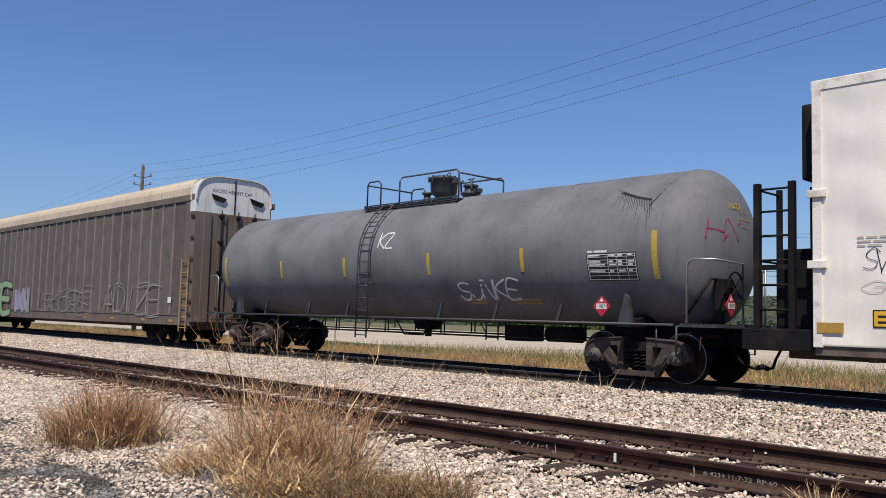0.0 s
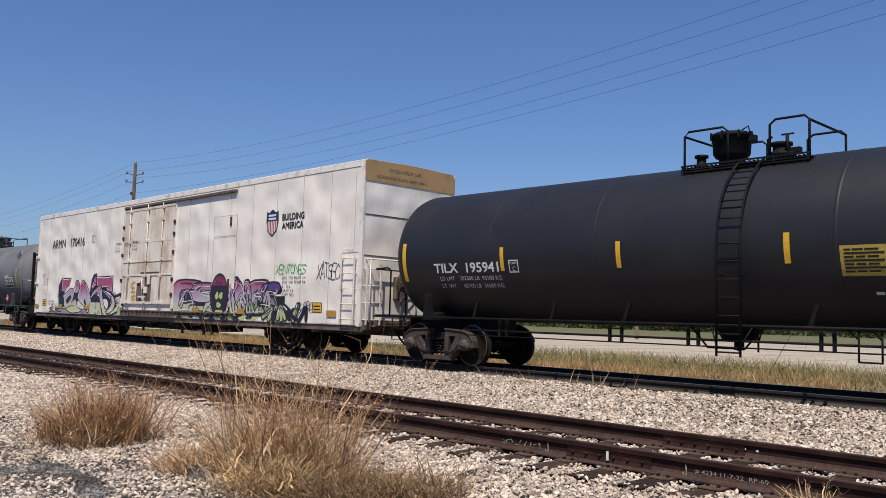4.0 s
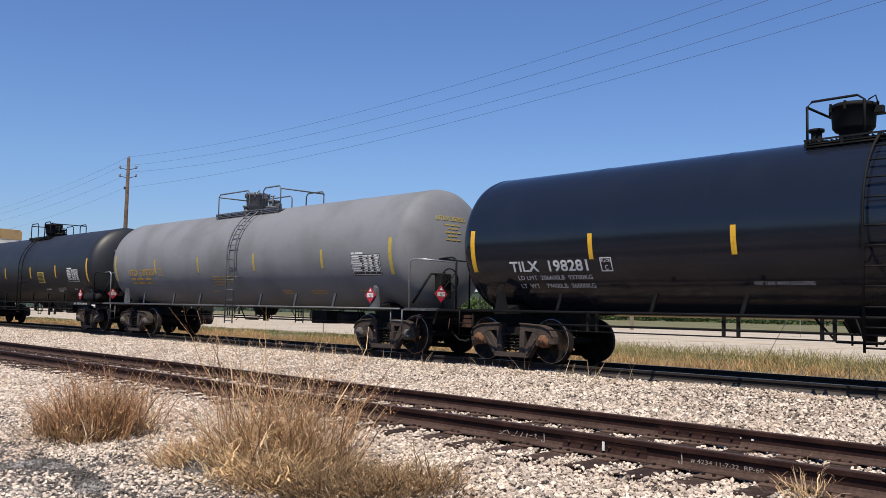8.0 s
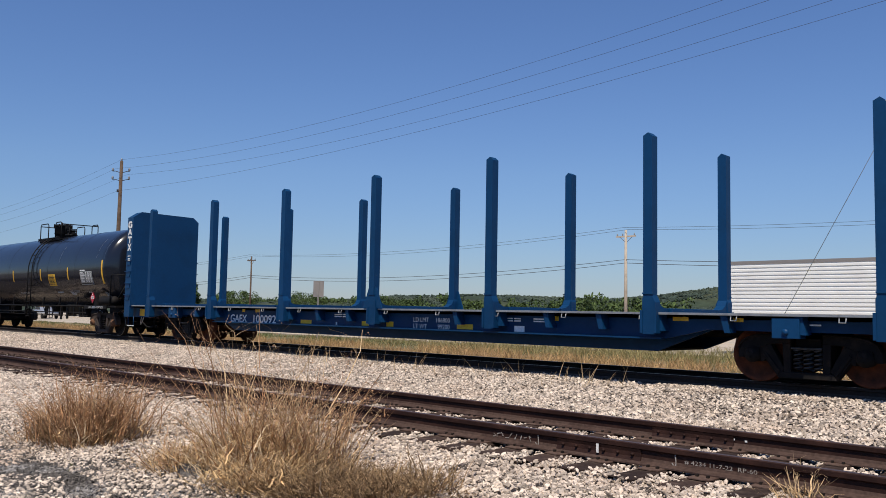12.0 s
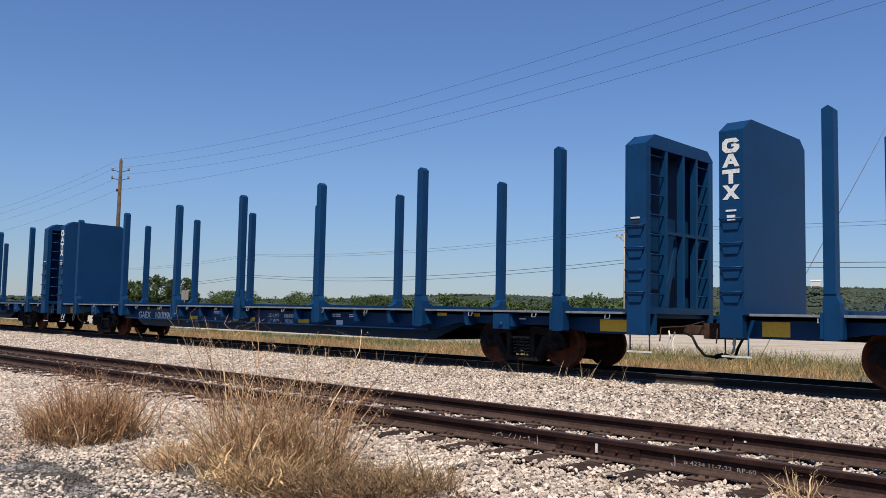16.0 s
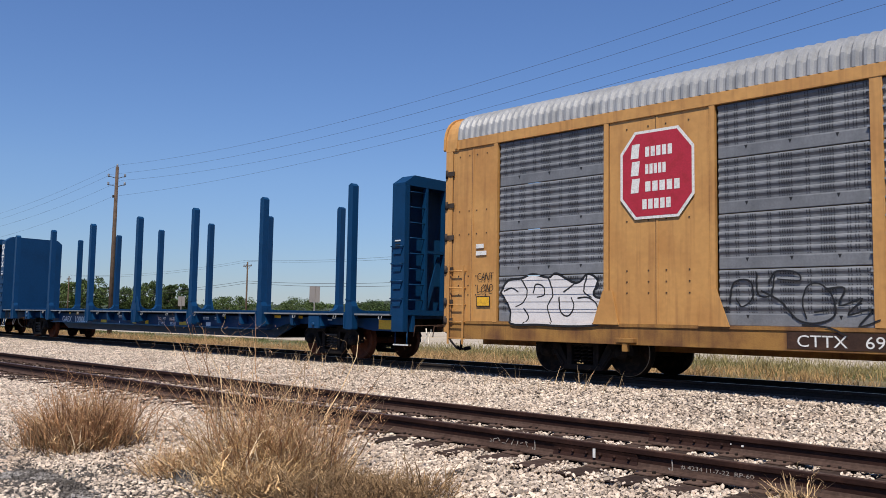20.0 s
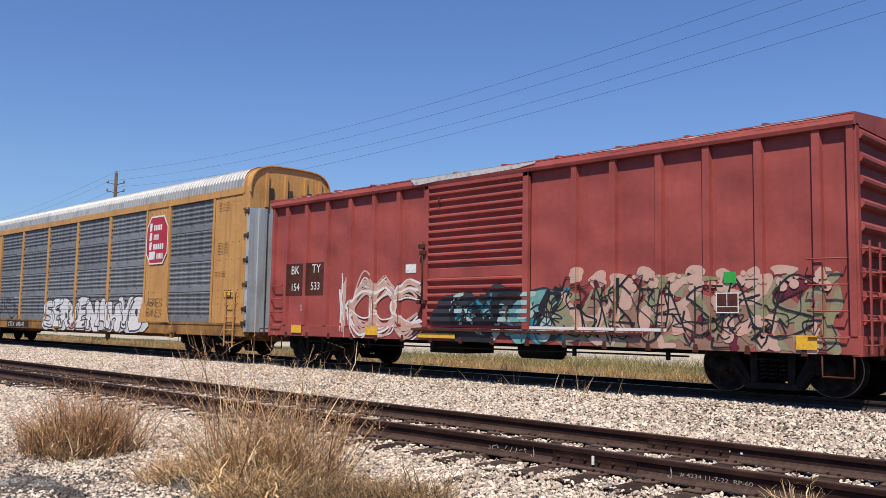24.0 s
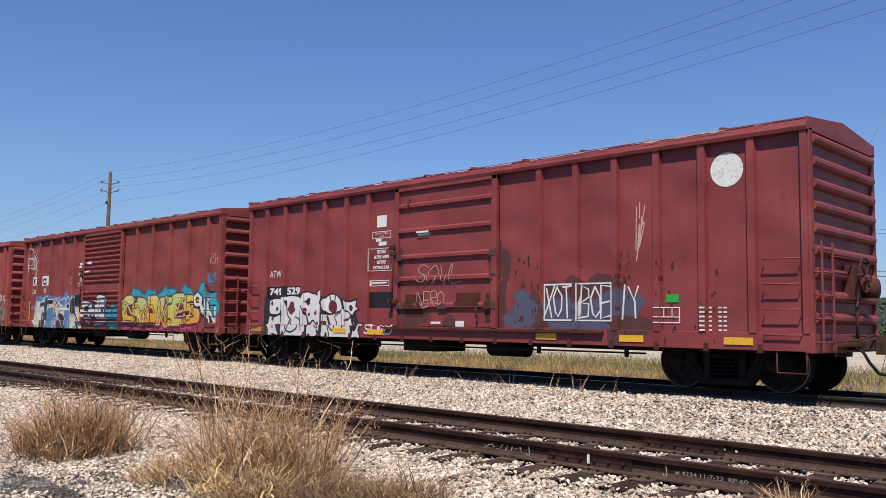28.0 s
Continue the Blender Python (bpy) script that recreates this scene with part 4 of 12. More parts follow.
DABS = ((-4.612, 8.1865, -0.088), (-4.477, 8.1865, -0.09), (-4.042, 8.1865, -0.084), (-3.914, 8.1865, -0.091),
        (-4.945, 6.680, -0.084), (-4.815, 6.680, -0.084), (-4.382, 6.680, -0.096))
for x, y, z in DABS:
    bm = bmesh.new()
    box(bm, x - 0.012, x + 0.012, y - 0.004, y, z - 0.009, z + 0.009)
    part("paint_dab", bm, M_WHITE, siding)


# loose stones
def stone_shapes(n, rng, fine):
    out = []
    for _ in range(n):
        bm = bmesh.new()
        if fine:
            bmesh.ops.create_icosphere(bm, subdivisions=1, radius=1.0)
        else:
            bmesh.ops.create_cube(bm, size=1.3)
        for v in bm.verts:
            v.co = Vector((v.co.x * 1.25, v.co.y * 0.78, v.co.z * 0.66)) * rng.uniform(0.62, 1.22)
        bmesh.ops.triangulate(bm, faces=bm.faces[:])
        bm.verts.index_update()
        v = np.array([w.co[:] for w in bm.verts])
        f = np.array([[w.index for w in q.verts] for q in bm.faces])
        out.append((v, f))
        bm.free()
    return out


def scatter(name, pts, sizes, shapes, mat, nrng, label, category):
    """Many small stones as one mesh; pts are their resting places."""
    which = nrng.integers(0, len(shapes), len(pts))
    vs, fs, base = [], [], 0
    for k, (v, f) in enumerate(shapes):
        p, s = pts[which == k], sizes[which == k]
        n = len(p)
        if not n:
            continue
        a, b, c = nrng.uniform(0, math.tau, n), nrng.uniform(-0.7, 0.7, n), nrng.uniform(-0.7, 0.7, n)
        ca, sa, cb, sb, cc, sc = np.cos(a), np.sin(a), np.cos(b), np.sin(b), np.cos(c), np.sin(c)
        m = np.empty((n, 3, 3))
        m[:, 0] = np.stack([ca * cb, ca * sb * sc - sa * cc, ca * sb * cc + sa * sc], 1)
        m[:, 1] = np.stack([sa * cb, sa * sb * sc + ca * cc, sa * sb * cc - ca * sc], 1)
        m[:, 2] = np.stack([-sb, cb * sc, cb * cc], 1)
        w = np.einsum("nij,vj->nvi", m * s[:, None, None], v) + p[:, None, :]
        vs.append(w.reshape(-1, 3))
        fs.append((f[None] + (np.arange(n) * len(v))[:, None, None] + base).reshape(-1, 3))
        base += n * len(v)
    me = mesh_arrays(name, np.concatenate(vs), np.concatenate(fs), mat)
    ob = new(name, me)
    return tagged(ob, label, category, kind="stuff")


def ground_many(y):
    ys, zs = zip(*GROUND_LINE)
    return np.interp(y, ys, zs)


def stone_field(n, y0, y1, size, nrng, power=1.0):
    y = y0 + (y1 - y0) * nrng.random(n) ** power
    x = -y * nrng.uniform(0.24, 3.3, n)
    keep = x > -46
    x, y = x[keep], y[keep]
    s = size * nrng.uniform(0.55, 1.35, len(x))
    z = ground_many(y) + 0.18 * s + nrng.uniform(-0.6, 0.6, len(x)) * s + np.array([0.035 * noise.noise((a * 0.5, b * 0.5, 0)) + 0.02 * noise.noise((a * 1.7, b * 1.7, 4)) for a, b in zip(x, y)])
    # keep rails and tie tops clear
    clear = np.ones(len(x), bool)
    for c in (SIDE_Y, MAIN_Y):
        clear &= np.abs(np.abs(y - c) - 0.7535) > 0.10
    inside = np.abs(y - SIDE_Y) < 1.32
    on_tie = inside & (np.abs(((x + 62) / 0.50) % 1.0 - 0.5) > 0.25)
    clear &= ~(on_tie & (nrng.random(len(x)) < 0.985))
    z = np.where(inside, -0.222 + nrng.uniform(-0.012, 0.016, len(x)), z)
    return np.stack([x, y, z], 1)[clear], s[clear]


nrng = np.random.default_rng(5)
fine, coarse = stone_shapes(7, random.Random(2), True), stone_shapes(6, random.Random(3), False)
p, s = stone_field(60000, 3.3, 9.2, 0.0205, nrng, 0.9)
edge = 3.75 - 0.12 * np.maximum(0, p[:, 0] + 7) + 0.25 * np.sin(p[:, 0] * 1.7)
keep = p[:, 1] > edge
scatter("ballast_stones", p[keep], s[keep], fine, M_STONE, nrng, "pale limestone ballast stones lying round the siding", "gravel")
p, s = stone_field(80000, 8.6, 14.3, 0.0245, nrng, 1.0)
scatter("ballast_stones", p, s, coarse, M_STONE, nrng, "pale limestone ballast stones lying between the tracks", "gravel")
p, s = stone_field(26000, 3.2, 6.2, 0.019, nrng, 1.0)
scatter("ballast_chips", p, s, coarse, M_STONE, nrng, "small pale stone chips beside the siding", "gravel")
y = nrng.uniform(4.2, 14.3, 44000)
x = nrng.uniform(-46, 14, 44000)
s = 0.032 * nrng.uniform(0.55, 1.35, 44000)
clear = np.ones(44000, bool)
for c in (SIDE_Y, MAIN_Y):
    clear &= (np.abs(np.abs(y - c) - 0.7535) > 0.10) & ~((np.abs(y - c) < 1.32) & (np.abs(((x + 62) / 0.50) % 1.0 - 0.5) > 0.25))
z = np.where(np.abs(y - SIDE_Y) < 1.32, -0.232, ground_many(y) + 0.15 * s)
p = np.stack([x, y, z], 1)
scatter("ballast_stones", p[clear], s[clear], coarse, M_STONE, nrng, "pale limestone ballast stones lying along the tracks", "gravel")
# stones packed between the siding's ties, heaped against their ends
y = SIDE_Y + nrng.uniform(-1.40, 0.70, 15000)
x = nrng.uniform(-17, -1.5, 15000)
s = 0.0205 * nrng.uniform(0.55, 1.3, 15000)
clear = (np.abs(np.abs(y - SIDE_Y) - 0.7535) > 0.10) & (np.abs(((x + 62) / 0.50) % 1.0 - 0.5) < np.where(y < SIDE_Y - 1.27, 0.6, 0.27) + nrng.normal(size=15000) * 0.03)
p = np.stack([x, y, np.where(y < SIDE_Y - 1.27, -0.206, -0.200) + nrng.uniform(-0.014, 0.014, 15000)], 1)
scatter("ballast_stones", p[clear], s[clear], fine, M_STONE, nrng, "pale limestone stones packed between wooden ties", "gravel")
y = nrng.uniform(-3.5, 4.0, 9000)
x = nrng.uniform(-24, 12, 9000)
sz = 0.015 * nrng.uniform(0.5, 1.7, 9000)
scatter("lot_gravel", np.stack([x, y, ground_many(y) + 0.2 * sz], 1), sz, coarse, M_STONE_DARK, nrng, "dark fine gravel lying on the lot", "gravel")
y = nrng.uniform(1.6, 4.1, 30000)
x = -y * nrng.uniform(0.9, 4.2, 30000)
sz = 0.015 * nrng.uniform(0.5, 1.7, 30000)
p = np.stack([x, y, ground_many(y) + 0.2 * sz], 1)
keep = y < 3.95 - 0.12 * np.maximum(0, x + 7) + 0.2 * np.sin(x * 1.7)
scatter("lot_gravel", p[keep], sz[keep], coarse, M_STONE_DARK, nrng, "dark fine gravel mixed with pale stones", "gravel")
keep &= np.array([noise.noise((a * 0.8, b * 1.4, 31)) for a, b in zip(x, y)]) > -0.16
p[:, 2] += 0.006
scatter("lot_stones", p[keep][::2] + np.array([0.013, 0.009, 0.0]), sz[keep][::2] * 1.0, fine, M_STONE, nrng, "scattered pale stones on the dark gravel", "gravel")

# ---- tank cars ----
TR, TZ = 1.52, 2.52   # tank radius, height of its axis


def on_tank(me, off=0.006):
    """Bends a flat mesh (x along, z up, y = 0) round the tank's near side."""
    for v in me.vertices:
        d = max(-TR * 0.999, min(TR * 0.999, v.co.z - TZ))
        v.co.y += -math.sqrt(TR * TR - d * d) - off
    me.update()


def tank_paint(name, polys, mat, car, off=0.006, label=""):
    vs, fs = [], []
    for poly in polys:
        z0, z1 = min(p[1] for p in poly), max(p[1] for p in poly)
        k = max(1, int((z1 - z0) / 0.08))
        for i in range(k):
            q = clip(clip(poly, 1, z0 + (z1 - z0) * i / k, -1), 1, z0 + (z1 - z0) * (i + 1) / k, 1)
            if len(q) > 2:
                b = len(vs)
                vs += [(p[0], 0.0, p[1]) for p in q]
                fs.append(tuple(range(b, b + len(q))))
    me = bpy.data.meshes.new(name)
    me.from_pydata(vs, [], fs)
    on_tank(me, off)
    return link(name, me, mat, car, label)


def tank_text(name, text, size, x, z, mat, car, wide=0.9, bold=0.0, off=0.008, fit=None):
    ob = lettering(name, text, size, mat, car, None, wide=wide, bold=bold, fit=fit)
    ob.data.transform(Matrix.Translation((x, 0, z)) @ pose(0, 0, 0, 90, 0, 0))
    on_tank(ob.data, off)
    return ob


def head_paint(name, polys, mat, car, deep=0.72):
    """Sprayed shapes (y, z) laid on the dished right-hand head."""
    vs, fs = [], []
    for poly in polys:
        fs.append(tuple(range(len(vs), len(vs) + len(poly))))
        for a, b in poly:
            r = min(0.98, math.hypot(a, b - TZ) / TR)
            vs.append((7.70 + deep * math.sqrt(1 - r * r) + 0.010, a, b))
    me = bpy.data.meshes.new(name)
    me.from_pydata(vs, [], fs)
    return link(name, me, mat, car)


def head_text(name, text, size, y, z, mat, car, fit=None, deep=0.72):
    """Writing on the dished right-hand head."""
    ob = lettering(name, text, size, mat, car, None, wide=0.9, bold=0.004, fit=fit)
    for v in ob.data.vertices:
        a, b = y + v.co.x, z + v.co.y
        r = min(0.98, math.hypot(a, b - TZ) / TR)
        v.co = (7.70 + deep * math.sqrt(1 - r * r) + 0.008 + v.co.z, a, b)
    ob.data.update()
    return ob


def bar_rows(x0, z0, rows, h, gap):
    out = []
    for i, row in enumerate(rows):
        x, z = x0, z0 - i * (h + gap)
        for w, skip in row:
            out.append(rect(x, x + w, z - h, z))
            x += w + skip
    return out


def placard(car, x, y, z, label="red and white hazard placard", tilt=0):
    bm = bmesh.new()
    prism(bm, [(0, -0.2), (0.2, 0), (0, 0.2), (-0.2, 0)], "y", -0.006, 0.006)
    p = part("placard", bm, M_RED, car, label, pose(x, y, z, 0, 0, tilt))
    bm = bmesh.new()
    prism(bm, [(-0.115, -0.05), (0.115, -0.05), (0.115, 0.05), (-0.115, 0.05)], "y", -0.010, -0.007)
    prism(bm, [(0, 0.16), (0.05, 0.09), (-0.05, 0.09)], "y", -0.010, -0.007)
    part("placard_panel", bm, M_WHITE, p)
    lettering("placard_number", "1987", 0.105, M_INK, p, pose(-0.105, -0.0115, -0.036, 90, 0, 0), wide=0.92)
    return p


def tank_car(label, mid, m_tank, m_metal, m_mark, m_text, number, ladder_x, truck_style, dented=False, reservoir=False, plat=(-1.7, 1.8), dome=0.15, mark_z=1.86, table_x=5.6, placard_x=6.9, weights=(), head_deep=0.72, marks=(-4.5, -1.62, 1.55, 4.38), open_rail=False):
    car = tagged(empty("tank_car"), label, "tank car", "tank cars of the freight train")
    # shell with dished heads
    bm = bmesh.new()
    head = [(7.70 + head_deep * math.sin(a), TR * math.cos(a)) for a in (math.pi / 2 * k / 9 for k in range(9, -1, -1))]
    xs = [7.70 - 15.40 * k / 44 for k in range(1, 44)]
    prof = [(a, r) for a, r in head] + [(x, TR) for x in xs] + [(-a, r) for a, r in reversed(head)]
    prof[0], prof[-1] = (7.70 + head_deep, 0.0), (-7.70 - head_deep, 0.0)
    lathe(bm, prof, "x", 72, (0, 0, TZ))
    if dented:
        rng = random.Random(4)
        for v in bm.verts:
            up = (v.co.z - TZ) / TR
            if abs(v.co.x) < 7.7:
                k = noise.noise((v.co.x * 0.9, v.co.y * 0.7, v.co.z * 0.7)) * 0.012 + noise.noise((v.co.x * 2.6, 0, 3)) * 0.006
                d = Vector((0, v.co.y, v.co.z - TZ)).normalized()
                v.co += d * k
    part("tank_shell", bm, m_tank, car)
    # welded bands
    for x in (-7.66, -4.9, -2.2, 2.3, 5.0, 7.66):
        bm = bmesh.new()
        lathe(bm, [(x - 0.03, TR + 0.001), (x - 0.012, TR + 0.006), (x + 0.012, TR + 0.006), (x + 0.03, TR + 0.001)], "x", 72, (0, 0, TZ))
        part("weld_band", bm, m_tank, car)
    # stub sills, end platforms and cradles
    for s in (-1, 1):
        # black on the grey cars too: the colour stands for shade behind the trucks
        bm = bmesh.new()
        box(bm, *sorted((s * 5.6, s * 8.62)), -0.30, 0.30, 0.70, 1.10, 0.02)
        prism(bm, [(-1.42, 1.00), (1.42, 1.00), (1.42, 1.08), (0.9, 1.22), (0.5, 1.14), (-0.5, 1.14), (-0.9, 1.22), (-1.42, 1.08)], "x", s * 6.83 - 0.16, s * 6.83 + 0.16)
        part("stub_sill", bm, M_BLACK, car)
        for y in (-1, 1):
            bm = bmesh.new()
            prism(bm, [(s * 6.68, 1.06), (s * 6.98, 1.06), (s * 6.90, 1.56), (s * 6.82, 1.62), (s * 6.78, 1.40)], "y", y * 1.36 - 0.05, y * 1.36 + 0.05)
            part("cradle_gusset", bm, m_metal, car)
        bm = bmesh.new()
        box(bm, *sorted((s * 7.95, s * 8.70)), -1.45, 1.45, 1.03, 1.07)
        deck = part("end_platform", bm, m_metal, car)
        bm = bmesh.new()
        box(bm, -0.012, 0.012, -1.42, 1.42, 1.07, 1.095)
        me = part("grating_bar", bm, m_metal, deck, m=pose(s * 8.0, 0, 0)).data
        for k in range(1, 9):
            link("grating_bar", me, None, deck, m=pose(s * (8.0 + 0.08 * k), 0, 0))
        for y in (-1.42, 1.42):
            bm = bmesh.new()
            tube(bm, [(s * 8.12, y, 1.06), (s * 8.12, y, 2.12), (s * 8.17, y, 2.19), (s * 8.25, y, 2.22), (s * 8.66, y, 2.20), (s * 8.66, y * 0.3, 2.18), (s * 8.66, y * 0.3, 1.05)], 0.022, 6)
            part("end_handrail", bm, m_metal if m_metal == M_BLACK else M_GLASS_GREY, car)
        for y in (-1.47, 1.47):
            bm = bmesh.new()
            tube(bm, [(s * 7.55, y, 1.05), (s * 7.55, y, 0.52), (s * 7.95, y, 0.52), (s * 7.95, y, 1.05)], 0.018, 5)
            tube(bm, [(s * 7.55, y, 0.78), (s * 7.95, y, 0.78)], 0.015, 5)
            part("stirrup_step", bm, m_metal, car)
        add_truck(car, s * 6.83, truck_style)
        add_coupler(car, s, 8.78)
    # side rails with brackets, pipe below with hangers
    for y in (-1, 1):
        bm = bmesh.new()
        tube(bm, [(-7.9, y * 1.5, 1.06), (7.9, y * 1.5, 1.06)], 0.028, 6)
        part("side_handrail", bm, m_metal, car)
        for x in (-5.3, -3.2, -1.5, 1.9, 3.6, 5.3):
            bm = bmesh.new()
            prism(bm, [(-0.035, 1.06), (0.035, 1.06), (0.155, 1.42), (0.085, 1.42)], "y", y * 1.47 - 0.02, y * 1.47 + 0.02)
            part("rail_bracket", bm, m_metal, car, m=pose(x, 0, 0))
    if open_rail:
        # two thin pipes on paired hangers, a step frame, heavier posts towards the brake gear
        for z, r in ((0.81, 0.024), (0.70, 0.014)):
            bm = bmesh.new()
            tube(bm, [(-5.6, -1.40, z), (6.2, -1.40, z)], r, 6)
            part("brake_pipe", bm, M_BLACK, car)
        for x, low, r in ((-4.6, 0.69, 0.022), (-4.4, 0.69, 0.022), (-1.85, 0.69, 0.022), (-1.59, 0.69, 0.022), (-0.23, 0.69, 0.022), (-0.04, 0.69, 0.022), (2.04, 0.69, 0.022), (2.24, 0.69, 0.022),
                          (3.67, 0.53, 0.045), (4.28, 0.56, 0.05), (4.95, 0.66, 0.03), (5.55, 0.70, 0.03), (5.8, 0.74, 0.03)):
            bm = bmesh.new()
            box(bm, x - r, x + r, -1.43, -1.37, low, 1.06)
            part("pipe_hanger", bm, M_BLACK, car)
        bm = bmesh.new()
        for q in (2.62, 2.95):
            tube(bm, [(q - 0.16, -1.47, 1.05), (q, -1.47, 0.90)], 0.015, 5)
            tube(bm, [(q, -1.47, 1.05), (q, -1.47, 0.56)], 0.017, 5)
        tube(bm, [(2.62, -1.47, 0.57), (2.95, -1.47, 0.57)], 0.015, 5)
        part("step_frame", bm, M_BLACK, car)
        bm = bmesh.new()
        box(bm, 4.15, 4.45, -1.36, -1.0, 0.72, 1.12, 0.02)
        box(bm, 3.7, 4.7, -1.25, -1.2, 0.66, 0.72, 0.01)
        part("brake_box", bm, M_BLACK, car)
        bm = bmesh.new()
        box(bm, 6.15, 8.05, -1.535, -1.475, 0.96, 1.095, 0.008)
        part("side_plate", bm, M_BLACK, car)
        lettering("shoe_stencil", "2 INCH", 0.08, M_WHITE, car, on_side(6.55, 0.99, -1.539), fit=(0.24, 0.07))
        lettering("shoe_stencil", "HI COMP SHOES", 0.08, M_WHITE, car, on_side(7.2, 0.99, -1.539), fit=(0.62, 0.07))
        paint("grey_label", [rect(6.86, 7.12, 0.985, 1.07)], [(6.15, 8.05, 0.96, 1.1, -1.535)], M_GLASS_GREY, car, 2)
    else:
        bm = bmesh.new()
        for y, z in ((-0.55, 0.70), (0.5, 0.74)):
            tube(bm, [(-5.8, y, z), (5.8, y, z)], 0.024, 6)
            for k in range(6):
                x = -5.2 + 2.08 * k
                tube(bm, [(x, y, z), (x, y, 1.06 if y < 0 else 1.1)], 0.018, 5)
                tube(bm, [(x + 0.12, y, z), (x + 0.12, y, 1.08)], 0.018, 5)
        part("brake_pipe", bm, M_BLACK, car)
    bm = bmesh.new()
    lathe(bm, [(0.62, 0.0), (0.62, 0.09), (0.78, 0.09), (0.80, 0.3), (1.05, 0.42), (1.3, 0.44), (1.3, 0.0)], "z", 18)
    for k in (-1, 1):
        tube(bm, [(k * 0.75, -0.5, 1.1), (k * 0.35, -0.5, 0.66), (-k * 0.0, -0.5, 0.66)], 0.02, 5)
    part("bottom_outlet", bm, M_BLACK, car)
    bm = bmesh.new()
    box(bm, 3.0, 3.7, -0.45, 0.1, 0.62, 0.98, 0.03)
    lathe(bm, [(4.1, 0.0), (4.12, 0.17), (5.0, 0.17), (5.02, 0.0)], "x", 14, (0, -0.25, 0.80))
    part("brake_valve", bm, M_BLACK, car)
    if reservoir:
        bm = bmesh.new()
        lathe(bm, [(6.95, 0.0), (6.99, 0.13), (7.08, 0.175), (8.05, 0.175), (8.14, 0.13), (8.18, 0.0)], "x", 18, (0, -1.22, 1.27))
        part("air_reservoir", bm, m_metal, car, smooth=True)
    # ladder bent over the shell
    for y in (-1, 1):
        bm = bmesh.new()
        lx = ladder_x * (1 if y < 0 else -1)
        line = [(y * (TR + 0.10), 0.55), (y * (TR + 0.10), TZ)] + [(y * (TR + 0.10) * math.cos(a), TZ + (TR + 0.10) * math.sin(a)) for a in (radians(8 * k) for k in range(1, 9))]
        for x in (lx - 0.21, lx + 0.21):
            tube(bm, [(x, a, b) for a, b in line], 0.022, 5)
        z = 0.62
        while z < TZ:
            tube(bm, [(lx - 0.21, y * (TR + 0.10), z), (lx + 0.21, y * (TR + 0.10), z)], 0.015, 5)
            z += 0.30
        for k in range(1, 6):
            a = radians(11.5 * k)
            tube(bm, [(lx - 0.21, y * (TR + 0.10) * math.cos(a), TZ + (TR + 0.10) * math.sin(a)), (lx + 0.21, y * (TR + 0.10) * math.cos(a), TZ + (TR + 0.10) * math.sin(a))], 0.015, 5)
        for x in (lx - 0.21, lx + 0.21):
            tube(bm, [(x + (0.16 if x > lx else -0.16), y * 1.5, 1.06), (x, y * (TR + 0.1), 0.72)], 0.015, 5)
            tube(bm, [(x, y * (TR + 0.1), 1.9), (x, y * 1.4, 1.9)], 0.015, 5)
        part("side_ladder", bm, m_metal, car)
    # top platform, rails, dome and valves
    top = TZ + TR
    for y in (-0.72, 0.72):
        bm = bmesh.new()
        box(bm, plat[0] - 0.03, plat[1] + 0.03, y - 0.12, y + 0.12, top - 0.16, top - 0.13)
        for k in range(int((plat[1] - plat[0]) / 0.079)):
            x = plat[0] + 0.079 * k
            box(bm, x, x + 0.014, y - 0.12, y + 0.12, top - 0.13, top - 0.105)
        for x in (plat[0] + 0.1, (plat[0] + plat[1]) / 2, plat[1] - 0.1):
            box(bm, x - 0.03, x + 0.03, y - 0.05, y + 0.05, top - 0.32, top - 0.14)
        box(bm, plat[0] - 0.03, plat[1] + 0.03, y - 0.14, y - 0.122, top - 0.105, top - 0.075)
        box(bm, plat[0] - 0.03, plat[1] + 0.03, y - 0.14, y - 0.122, top - 0.21, top - 0.185)
        for k in range(5):
            x = plat[0] + (plat[1] - plat[0]) * k / 4
            box(bm, x - 0.02, x + 0.02, y - 0.139, y - 0.123, top - 0.186, top - 0.104)
        part("top_platform", bm, m_metal, car)
    g = ladder_x
    for s in (-1, 1):
        bm = bmesh.new()
        a, b = (plat[0], max(plat[0] + 0.55, g - 0.45)) if s < 0 else (g + 0.32, plat[1])
        end = a if s < 0 else b
        far = b if s < 0 else a
        for y in (-0.78, 0.78):
            tube(bm, [(end, y, top - 0.3), (end, y, top + 0.48), (end + (0.08 if s < 0 else -0.08), y, top + 0.56), (far - (0.1 if s < 0 else -0.1), y, top + 0.56), (far, y, top + 0.48), (far, y, top - 0.22)], 0.022, 6)
        tube(bm, [(end, -0.78, top + 0.48), (end, 0.78, top + 0.48)], 0.022, 6)
        part("top_handrail", bm, m_metal, car)
    bm = bmesh.new()
    lathe(bm, [(-0.12, 0.23), (0.12, 0.23), (0.14, 0.29), (0.20, 0.335), (0.50, 0.355), (0.52, 0.385), (0.57, 0.385), (0.60, 0.33), (0.62, 0.0)], "z", 28, (dome, 0, top))
    for k in range(8):
        a = math.tau * k / 8
        box(bm, dome + 0.385 * math.cos(a) - 0.018, dome + 0.385 * math.cos(a) + 0.018, 0.385 * math.sin(a) - 0.018, 0.385 * math.sin(a) + 0.018, top + 0.46, top + 0.60)
    box(bm, dome + 0.33, dome + 0.48, -0.06, 0.06, top + 0.40, top + 0.52, 0.01)
